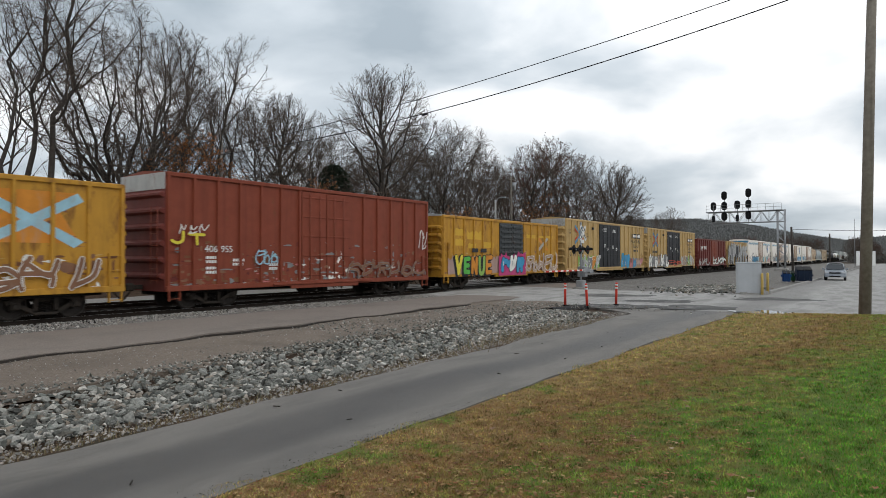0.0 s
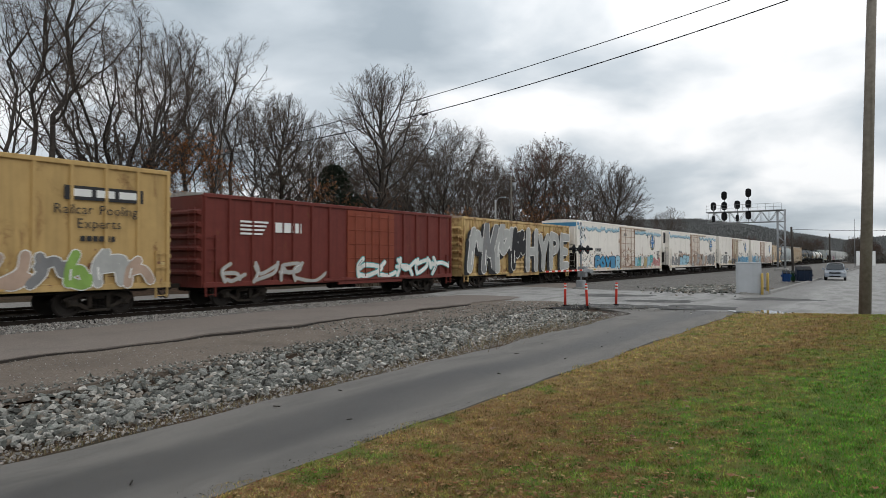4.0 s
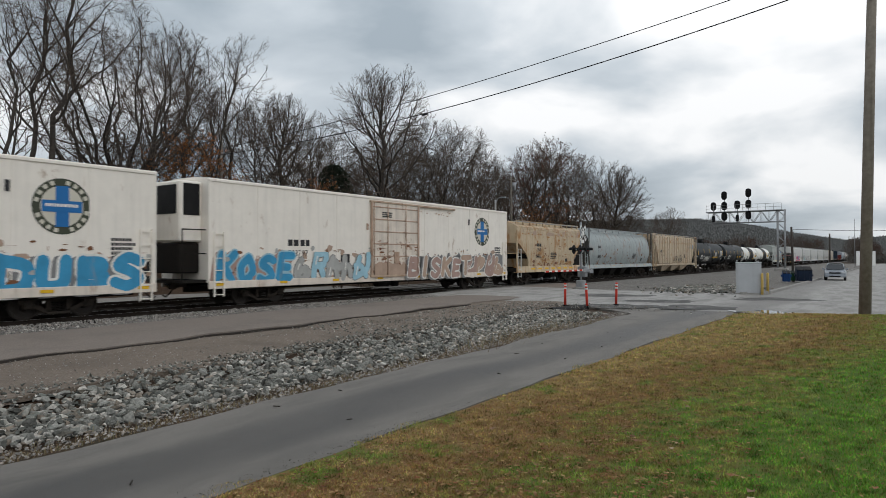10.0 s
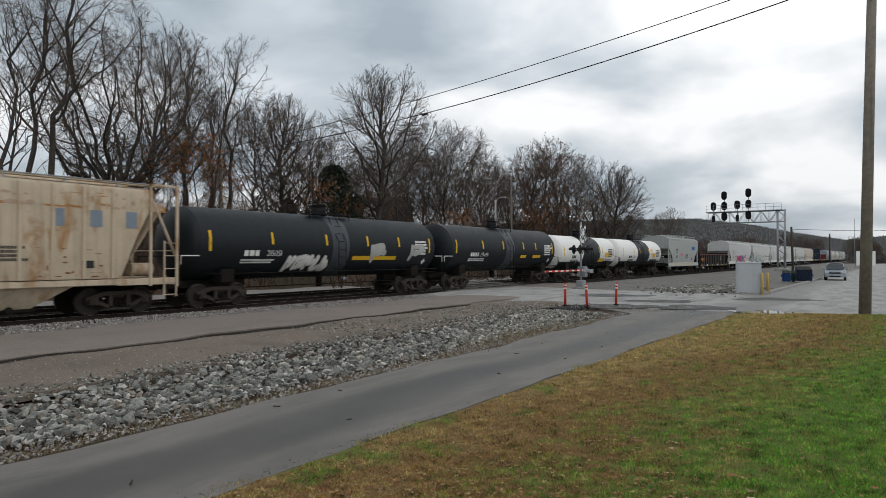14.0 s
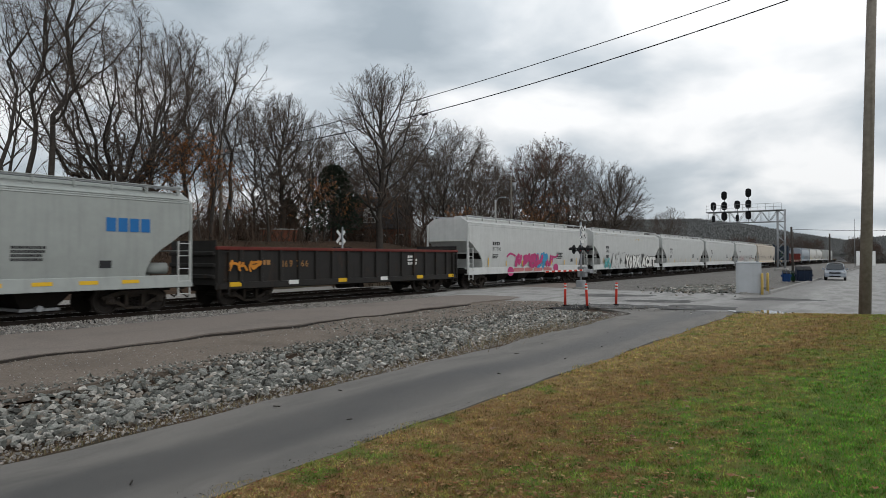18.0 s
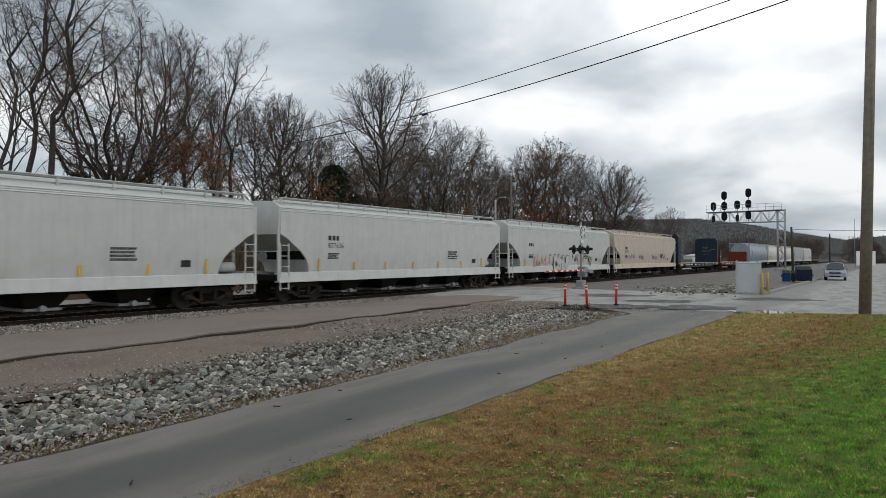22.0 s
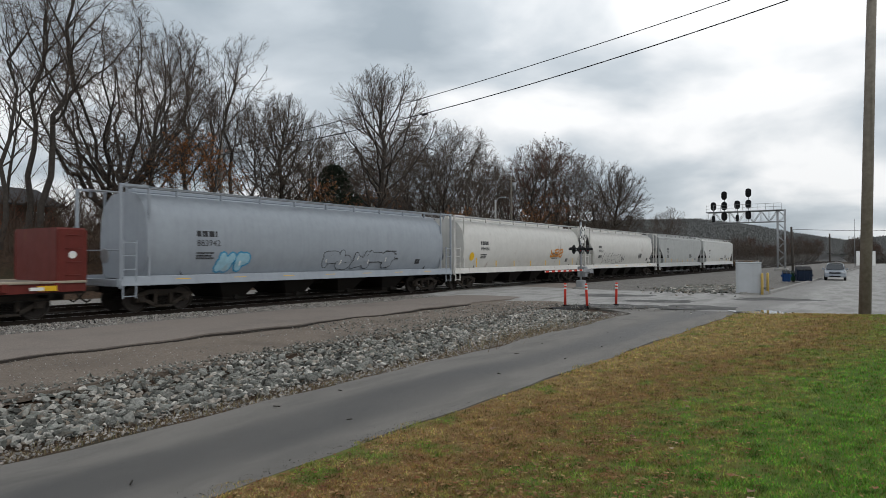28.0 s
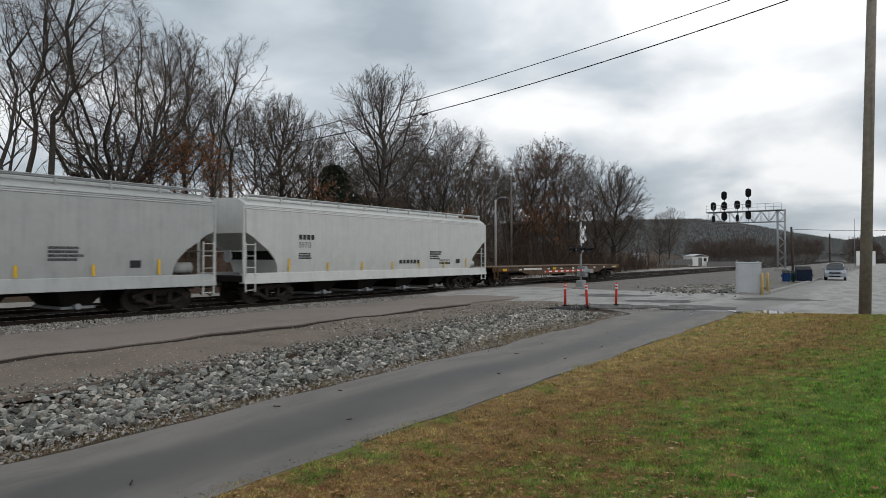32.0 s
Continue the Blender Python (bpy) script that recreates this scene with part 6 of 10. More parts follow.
scuffs(c, -7.4, 7.5, 0.95, 2.4, ("g_rust", "g_cream", "g_brown"), 60, y, 905, 1.2)
cloud(c, -1.5, 2.2, 0.75, 2.35, "g_magenta", y - 0.16, 912, label="magenta sprayed ground")
graffiti(c, 3, -1.2, 0.9, 3.1, 1.15, ("g_blue", "g_white", "g_blue"), "g_black", y - 0.16, 0.36, 13, wob=0.06, rim=1.25)
graffiti(c, 5, 2.3, 0.95, 4.9, 1.2, "g_stain", "g_white", y - 0.09, 0.16, 14)
for k, (x0, x1, z0, z1) in enumerate(((-6.5, -5.3, 3.25, 3.7), (-6.4, -5.2, 2.65, 3.1), (-5.0, -3.4, 3.05, 3.6), (-4.9, -4.0, 2.5, 2.85), (-3.2, -1.9, 2.55, 2.95), (2.6, 4.0, 3.3, 3.6), (4.6, 6.8, 3.35, 3.55))):
    cloud(c, x0, x1, z0, z1, "ypatch", y, 920 + k, off=0.003)
for q, mt in (([(4.3, 3.3), (4.6, 3.4), (6.1, 2.5), (5.8, 2.4)], "g_orange"), ([(4.3, 2.5), (4.6, 2.4), (6.1, 3.3), (5.8, 3.4)], "g_silver")):
    patch(c, "emblem_bar", q, y, mt, 0.006 + 0.003 * (mt == "g_silver"))
for x in (-4.6, -3.6):
    patch(c, "stencil_block", rect(x, x + 0.7, 2.25, 2.5), y, "mark_dark", 0.095)


def pool_boxcar(xl, xr, seed, art, number):
    """A gold boxcar with black plug doors, the crossed emblem and a black name panel."""
    c, y = boxcar("boxcar", "gold boxcar with black doors, " + art, xl, xr, "gold", 5.05, (-2.55, 2.55), "blackpaint", 17, zb=0.88, roofmat="gold", cap="roofgrey")
    ex, ez = -6.9, 3.8
    for sx in (-1, 1):
        for sz in (-1, 1):
            for mat, lo, hi in (("logo_cyan", 0.12, 0.36), ("logo_red", -0.16, 0.08)):
                q = [(ex + sx * 0.14, ez + sz * max(lo, 0.0)), (ex + sx * 0.14, ez + sz * max(hi, 0.02)), (ex + sx * 0.86, ez + sz * (hi + 0.46)), (ex + sx * 0.86, ez + sz * (lo + 0.46))]
                patch(c, "emblem", q, y, mat, 0.075)
    patch(c, "emblem", [(ex - 0.12, ez - 0.36), (ex + 0.12, ez - 0.36), (ex + 0.2, ez), (ex + 0.12, ez + 0.36), (ex - 0.12, ez + 0.36), (ex - 0.02, ez)], y, "logo_cyan", 0.08)
    bars(c, ex - 1.0, ez - 1.15, 1.9, 0.36, 1, y - 0.06, "mark_dark", seed)
    lettering(c, number, ex - 1.9, ez - 1.75, 0.34, y - 0.06, gap=0.35, wide=1.2) if number else None
    lettering(c, "next", ex - 2.1, ez + 0.28, 0.17, y - 0.06)
    lettering(c, "load", ex - 2.1, ez + 0.03, 0.17, y - 0.06)
    lettering(c, "any", ex + 1.45, ez + 0.05, 0.15, y - 0.06)
    lettering(c, "road", ex + 1.45, ez - 0.17, 0.15, y - 0.06)
    p = patch(c, "name_panel", rect(5.8, 8.4, 3.8, 4.25), y, "mark_dark", 0.07, label="black name panel with white bars")
    for k in range(3):
        patch(p, "panel_bar", rect(6.05 + k * 0.75, 6.65 + k * 0.75, 3.91, 4.15), y, "mark_white", 0.08)
    lettering(c, "Railcar Pooling", 5.5, 3.35, 0.31, y - 0.09)
    lettering(c, "Experts", 6.2, 2.9, 0.31, y - 0.09)
    bars(c, 6.3, 2.65, 1.4, 0.26, 1, y - 0.06, "mark_dark", seed + 7)
    for k, (bx, bz) in enumerate(((-1.9, 4.5), (0.5, 4.45), (-1.6, 3.1), (-0.9, 2.8), (0.4, 3.0), (1.3, 2.8))):
        bars(c, bx, bz, 0.9 if k < 2 else 0.4, 0.3, 3, y - 0.11, "mark_white", seed + k)
    part("brake_step", Geo().box(-4.2, -4.0, y - 0.16, y - 0.02, 4.3, 4.5, 0.02), "blackpaint", c)
    return c, y


c, y = pool_boxcar(63.67, 82.64, 20, "graffiti in green and blue", "6 70 96 3")
cloud(c, -7.2, -2.65, 0.95, 2.15, "g_lime", y, 913, off=0.095)
graffiti(c, 5, -6.9, 0.95, 4.2, 1.15, ("g_grey", "g_silver", "g_grey", "g_orange", "g_silver"), "g_white", y - 0.10, 0.30, 16, rim=1.3)
scuffs(c, -9.3, 9.3, 1.05, 2.2, ("g_rust", "g_brown", "g_cream"), 45, y, 906, 0.8)
graffiti(c, 3, 2.65, 0.95, 2.3, 1.35, "g_blue", "logo_cyan", y - 0.09, 0.42, 17, wob=0.05, rim=1.2)
graffiti(c, 4, 5.1, 0.95, 3.7, 0.9, ("g_pink", "logo_cyan", "g_stain"), "g_grey", y - 0.09, 0.26, 18)
c, y = pool_boxcar(83.96, 102.8, 40, "graffiti in white along its foot", "")
cloud(c, -9.2, -2.6, 0.95, 2.2, "g_silver", y, 914, off=0.095)
graffiti(c, 7, -9.2, 0.9, 6.8, 1.3, ("g_white", "g_grey", "g_white", "g_stain"), "g_black", y - 0.10, 0.30, 19, rim=1.22)
scuffs(c, -9.3, 9.3, 1.05, 2.2, ("g_rust", "g_brown", "g_cream"), 45, y, 907, 0.8)
graffiti(c, 6, 2.8, 0.95, 6.0, 1.2, ("g_silver", "g_stain", "g_grey", "g_lime"), "g_white", y - 0.09, 0.3, 21, rim=1.25)
graffiti(c, 3, -2.1, 0.95, 4.6, 0.6, "logo_red", "g_black", y - 0.12, 0.15, 22)
c, y = boxcar("boxcar", "dark red boxcar with white graffiti along its foot", 104.17, 120.67, "darkred", 4.40, (-0.5, 3.0), "red", 15)
for k in range(4):
    patch(c, "stripe_mark", rect(-6.6, -5.2 - k * 0.1, 3.35 - k * 0.16, 3.43 - k * 0.16), y, "mark_white", 0.075)
bars(c, -4.9, 3.42, 1.6, 0.62, 1, y - 0.06, "mark_white", 6)
graffiti(c, 4, -7.6, 0.95, 5.4, 0.8, "g_silver", "g_brown", y - 0.095, 0.18, 23)
graffiti(c, 5, 0.2, 0.95, 7.4, 1.0, "g_white", "g_teal", y - 0.095, 0.2, 24)
c, y = boxcar("boxcar", "weathered gold boxcar covered in large silver graffiti", 121.91, 137.11, "tanbox", 4.42, (-1.7, 1.7), "tanbox", 14, roofmat="rustwhite", door_ribs=9)
graffiti(c, 4, -7.4, 0.95, 7.2, 2.95, ("g_silver", "g_grey", "g_silver", "g_black"), "g_white", y - 0.16, 0.32, 25, wob=0.05, rim=1.2, back="g_black")
scuffs(c, -7.5, 7.5, 0.95, 4.2, ("g_rust", "g_brown", "g_cream"), 90, y, 908, 1.5)
graffiti(c, 4, 0.2, 0.98, 7.2, 2.95, "g_silver", "g_white", y - 0.16, 0.30, 26, slant=0.03, wob=0.03, rim=1.2, back="g_black", letters="HYPE")

c, y = reefer("white refrigerator car with a pale blue icicle stripe and blue graffiti", 138.64, 161.39, 50, True, False, number="793320", door=(-1.52, 2.35))
cloud(c, -7.6, -1.6, 0.9, 2.1, "g_stain", y, 930)
graffiti(c, 5, -7.6, 0.85, 6.0, 1.25, ("logo_cyan", "g_blue", "g_blue", "logo_cyan", "g_pale"), "g_black", y, 0.32, 27, wob=0.05, slant=0.06, light="g_pale", letters="POYER", rim=1.42, back="g_black")
graffiti(c, 6, 2.5, 0.9, 5.6, 1.2, ("g_pale", "g_teal", "g_white", "g_cream"), "g_grey", y - 0.02, 0.34, 28, rim=1.25)
graffiti(c, 3, 8.3, 0.9, 2.6, 1.0, "g_pink", "g_stain", y, 0.24, 42)
scribble(c, -10.4, 1.3, 2.2, 1.0, "mark_dark", y, 29)
c, y = reefer("white refrigerator car with an icicle stripe and grey graffiti", 164.38, 187.31, 60, True, number="793391")
cloud(c, -7.4, -2.7, 1.2, 2.6, "g_stain", y, 931)
graffiti(c, 3, -7.2, 0.85, 4.1, 1.3, "g_pale", "g_black", y - 0.01, 0.32, 31, slant=0.03, wob=0.04, letters="REF", rim=1.42, light="g_white", back="g_black")
graffiti(c, 4, -11.0, 0.85, 3.7, 1.2, "g_grey", "g_silver", y, 0.36, 30, rim=1.2)
graffiti(c, 6, -2.2, 0.9, 7.6, 1.4, ("g_silver", "g_stain"), "g_brown", y - 0.13, 0.30, 32, rim=1.25)
graffiti(c, 4, 5.6, 0.85, 4.6, 1.4, ("g_silver", "g_grey"), "g_black", y - 0.02, 0.36, 47, rim=1.2)
c, y = reefer("white refrigerator car with black and blue graffiti", 189.29, 211.96, 70, doormat="creamdoor", number="793925", door=(-2.39, 1.47))
graffiti(c, 5, -11.0, 0.85, 5.7, 1.3, ("g_grey", "g_white", "g_grey"), "g_black", y, 0.34, 33, light="g_white", rim=1.25)
graffiti(c, 4, -5.3, 0.9, 2.0, 0.6, "g_cream", "g_grey", y, 0.24, 48)
graffiti(c, 5, -3.2, 0.9, 3.9, 0.9, ("g_black", "g_grey"), "g_silver", y - 0.13, 0.26, 35)
cloud(c, 1.5, 11.1, 0.9, 1.9, "g_black", y, 932)
graffiti(c, 4, 1.5, 0.8, 4.5, 1.3, "g_blue", "g_white", y, 0.32, 36, wob=0.04, slant=0.04, letters="BLER", rim=1.42, back="g_grey")
graffiti(c, 4, 6.2, 0.8, 4.7, 1.3, "g_blue", "g_white", y, 0.32, 37, wob=0.04, slant=0.04, letters="DUBS", rim=1.42, back="g_grey")
scribble(c, 3.0, 2.35, 1.3, 0.35, "mark_dark", y, 71, weight=0.03, n=5)
scribble(c, 4.6, 2.35, 1.2, 0.35, "mark_dark", y, 72, weight=0.03, n=5)
c, y = reefer("white refrigerator car with rust-coloured graffiti", 214.06, 236.86, 80, number="793797", door=(-2.2, 1.57))
cloud(c, -11.2, -7.3, 0.9, 2.1, "g_dusty", y, 933)
graffiti(c, 4, -11.1, 0.85, 3.9, 1.35, "g_blue", "g_pale", y, 0.32, 38, wob=0.04, letters="KOSE", rim=1.42, light="g_pale", back="g_dusty")
graffiti(c, 5, -7.1, 0.85, 4.6, 1.25, ("g_silver", "g_pale", "g_silver"), "g_grey", y - 0.01, 0.34, 39, rim=1.2)
cloud(c, 0.6, 10.8, 0.9, 2.25, "g_grey", y - 0.02, 934, off=0.0)
graffiti(c, 6, 0.6, 0.8, 6.0, 1.25, ("g_dusty", "g_stain"), "g_white", y - 0.13, 0.30, 40, wob=0.04, letters="BISKET", rim=1.42, back="g_grey")
graffiti(c, 4, 6.5, 0.8, 4.2, 1.25, ("g_dusty", "g_stain"), "g_white", y - 0.02, 0.34, 41, rim=1.3)
cloud(c, -2.1, 0.4, 0.95, 1.8, "g_stain", y - 0.13, 935)

c, s = hopper("short rusty tan covered hopper car", 238.28, 249.46, "hoptan", "slab", 90, 4.28, 2, number="2845")
c, s = hopper("pale blue-grey rounded covered hopper car with rust stains", 249.9, 267.7, "hopblue", "round", 91, 4.22, 4)
c, s = hopper("buff ribbed covered hopper car with rust streaks", 268.3, 286.2, "hopbuff", "ribbed", 92, 4.30, 3, number="49005")
for k in range(3):
    patch(c, "name_mark", rect(4.62 + k * 1.19, 5.02 + k * 1.19, 2.95, 3.5), -1.5, "dullblue", 0.012)
graffiti(c, 4, -1.6, 1.35, 3.4, 0.8, "mark_dark", None, -1.575, 0.08, 43)

c, s = tank_car("black tank car with white graffiti and a grey middle", 286.68, 302.56, 100, number="215051")
graffiti(c, 5, -3.2, 1.35, 2.6, 0.7, "g_white", "g_silver", 0, 0.36, 44, surf=s)
graffiti(c, 1, 2.2, 1.6, 1.0, 1.1, "g_silver", None, 0, 0.25, 45, surf=s)
graffiti(c, 1, 5.3, 1.7, 1.0, 0.9, "g_silver", None, 0, 0.25, 46, surf=s)
patch(c, "stripe_mark", rect(0.9, 4.2, 1.82, 2.02), 0, "ycaut", 0.012, surf=s)
c, s = tank_car("black tank car with small white lettering", 303.48, 318.2, 110, number="215043")
patch(c, "stripe_mark", rect(1.6, 2.4, 1.9, 2.1), 0, "ycaut", 0.012, surf=s)
patch(c, "stripe_mark", rect(3.4, 4.6, 1.9, 2.1), 0, "ycaut", 0.012, surf=s)
c, s = tank_car("white tank car with a black band and black belly", 318.8, 331.3, 120, 1.38, 2.36, True)
patch(c, "stripe_mark", rect(2.0, 3.2, 1.55, 1.85), 0, "ycaut", 0.02, surf=s)
c, s = tank_car("white tank car with a black band and yellow panel", 332.2, 345.4, 130, 1.38, 2.36, True, number="712137")
patch(c, "stripe_mark", rect(2.5, 3.3, 2.25, 2.75), 0, "ycaut", 0.012, surf=s)

c, s = hopper("green-grey two-bay covered hopper car", 347.24, 360.3, "gatx", "slab", 140, 4.28, 2, number="4329")
for k in range(4):
    patch(c, "name_mark", rect(3.33 + k * 0.4, 3.66 + k * 0.4, 2.82, 3.28), s(3.0), "logo_blue", 0.016)
patch(c, "paint_patch", rect(-1.72, -0.74, 2.1, 2.4), s(2.2), "g_pink", 0.012)
gondola("black gondola car loaded with rusty scrap", 361.34, 377.93)
c, s = hopper("white covered hopper car with pink and blue graffiti", 379.01, 397.42, "hopwhite", "slab", 150, number="877706")
graffiti(c, 4, -3.3, 1.25, 4.0, 0.95, "g_magenta", None, s(2.0), 0.34, 50)
graffiti(c, 2, -0.2, 1.05, 1.8, 1.2, "g_blue", None, s(2.0), 0.36, 51)
graffiti(c, 2, 1.3, 1.2, 1.4, 0.95, "g_magenta", None, s(2.0), 0.34, 52)
for k, q in enumerate(([(-4.4, 2.0), (-4.0, 2.2), (-3.3, 2.05)], [(2.3, 2.0), (3.0, 1.95), (3.4, 2.15)])):
    g, kk = Geo(), [0.02]
    ribbon(g, bent(q), 0.14, s(2.0), None, kk)
    part("graffiti", g, "g_magenta", c)
for q in ((-4.0, 1.0), (3.0, 1.15)):
    patch(c, "graffiti", disc(q[0], q[1], 0.42, rz=0.32), s(1.3), "g_magenta", 0.07)
graffiti(c, 4, -3.6, 0.95, 5.8, 0.3, "g_pink", None, s(1.3) - 0.05, 0.7, 53)
c, s = hopper("white covered hopper car with black outlined graffiti", 398.7, 417.26, "hopwhite", "slab", 160, number="53135")
graffiti(c, 4, 3.4, 0.95, 4.2, 1.15, "g_white", "g_black", s(2.0) - 0.04, 0.32, 54, wob=0.03, letters="ACET", rim=1.42, back="g_black")
graffiti(c, 4, -1.5, 0.9, 4.0, 1.3, "g_white", "g_black", s(2.0) - 0.04, 0.32, 55, wob=0.04, letters="YORK", rim=1.42, back="g_black")
graffiti(c, 4, -5.0, 1.0, 3.3, 1.35, "hopwhite", "mark_dark", s(2.0) - 0.04, 0.40, 56, rim=1.13)
graffiti(c, 3, -6.8, 1.0, 1.5, 0.9, "g_teal", None, s(2.0) - 0.04, 0.24, 57)
scuffs(c, -8.5, 8.5, 3.6, 4.2, ("g_cream",), 30, s(3.5), 58, 1.2, surf=s)
c, s = hopper("clean white covered hopper car", 418.42, 436.99, "hopwhite", "slab", 170, number="49720")
c, s = hopper("clean white covered hopper car", 438.1, 456.63, "hopwhite", "slab", 180, number="877636")
c, s = hopper("white covered hopper car with thin black graffiti", 457.73, 476.26, "hopwhite", "slab", 190, number="")
graffiti(c, 4, -2.4, 0.95, 2.7, 1.25, "hopwhite", "mark_dark", s(2.0) - 0.04, 0.42, 58, rim=1.25)
scribble(c, -6.0, 1.25, 3.4, 1.0, "g_pink", s(2.0), 59, weight=0.05, n=5)
scribble(c, 1.0, 1.6, 1.3, 0.8, "mark_dark", s(2.0), 60, weight=0.06, n=3)
scribble(c, 2.6, 1.3, 1.0, 0.8, "g_pink", s(2.0), 63, weight=0.05, n=2)
scribble(c, 4.2, 1.2, 0.9, 1.15, "mark_dark", s(2.0), 61, weight=0.06, n=2)
c, s = hopper("cream covered hopper car with dark underside and small tags", 477.38, 497.25, "hopcream", "slab", 200, 4.28, 4, number="863377")
for k, (x0, w) in enumerate(((-5.9, 1.7), (-3.05, 1.4), (1.0, 1.75), (4.1, 1.8))):
    scribble(c, x0, 1.68, w, 0.6, "mark_dark", s(2.0), 62 + k, weight=0.05, n=4)

c, hw = flatcar("bulkhead_flatcar", "navy blue bulkhead flatcar, empty", 498.7, 519.4, "navy", 1.24, 3.42, 0.9, 210, "flatcar")
lettering(c, "056", -5.6, 0.96, 0.26, -hw - 0.09, "mark_white")
patch(c, "reflector", rect(-9.75, -9.1, 0.86, 1.12), -hw - 0.09, "ycaut", 0.012)
bars(c, -7.2, 1.12, 0.8, 0.2, 1, -hw - 0.09, "mark_white", 7)
# strokes sprayed on the inner face of the rear bulkhead
rs = random.Random(77)
for yy, zz, w, h in ((0.35, 3.15, 0.3, 0.3), (0.0, 3.15, 0.3, 0.3), (0.45, 2.7, 0.3, 0.32), (0.1, 2.7, 0.3, 0.32), (-0.25, 2.7, 0.28, 0.3), (0.35, 2.35, 0.8, 0.06), (-0.75, 3.0, 0.22, 0.16), (-1.0, 3.0, 0.2, 0.16)):
    pts = [(10.35 - 0.915, yy - w * u, zz + h * rs.random()) for u in (0.0, 0.3, 0.15, 0.6, 0.8, 1.0)]
    part("graffiti", Geo().tube(pts, 0.018, 5), "g_lime", c)
c, hw = flatcar("bulkhead_flatcar", "red flatcar with low end bulkheads, empty", 520.5, 541.23, "flatred", 1.22, 1.68, 0.9, 220, "flatcar")
c, s = hopper("blue-silver rounded covered hopper car with black and blue graffiti", 542.3, 562.0, "silver", "round", 230, 4.22, 4, number="883942")
graffiti(c, 5, -0.5, 1.42, 5.1, 0.85, "silver", "mark_dark", 0, 0.36, 80, surf=s, rim=1.22)
graffiti(c, 2, -6.0, 1.40, 1.5, 0.75, "g_pale", "g_blue", 0, 0.42, 81, surf=s, rim=1.4)
c, s = hopper("dull white rounded covered hopper car with yellow spots", 562.3, 581.3, "hopdull", "round", 240, 4.22, 4, number="894066")
graffiti(c, 3, 3.2, 1.95, 2.2, 0.6, "g_orange", None, 0, 0.2, 82, surf=s)
patch(c, "stripe_mark", disc(-7.6, 2.0, 0.26), 0, "ycaut", 0.02, surf=s)
c, s = hopper("dull white covered hopper car with a black outline tag", 581.7, 601.1, "hopdull", "round", 250, 4.22, 4, number="450464", sloped=True)
graffiti(c, 4, -5.5, 1.45, 4.3, 0.85, "hopdull", "mark_dark", 0, 0.38, 83, surf=s, rim=1.16)
scribble(c, -1.15, 1.5, 1.0, 0.7, "mark_dark", 0, 84, surf=s, weight=0.05)
c, s = hopper("light grey covered hopper car", 601.94, 620.28, "hopgrey", "slab", 260, number="51760")
c, s = hopper("clean white covered hopper car with black marks", 621.54, 640.08, "hopwhite", "slab", 270, number="59713")
bars(c, 0.6, 1.9, 2.0, 0.4, 1, s(1.7), "mark_dark", 9)
bars(c, 4.2, 1.9, 1.2, 0.4, 2, s(1.7), "mark_dark", 10)
c, hw = flatcar("spine_flatcar", "weathered yellow empty container flatcar", 641.0, 663.9, "flatyellow", 1.32, 0, 0, 280, "flatcar", belly=True, stakes=False)
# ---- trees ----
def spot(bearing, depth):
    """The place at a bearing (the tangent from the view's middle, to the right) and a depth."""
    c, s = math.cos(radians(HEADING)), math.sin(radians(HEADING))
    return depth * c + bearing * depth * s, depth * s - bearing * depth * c


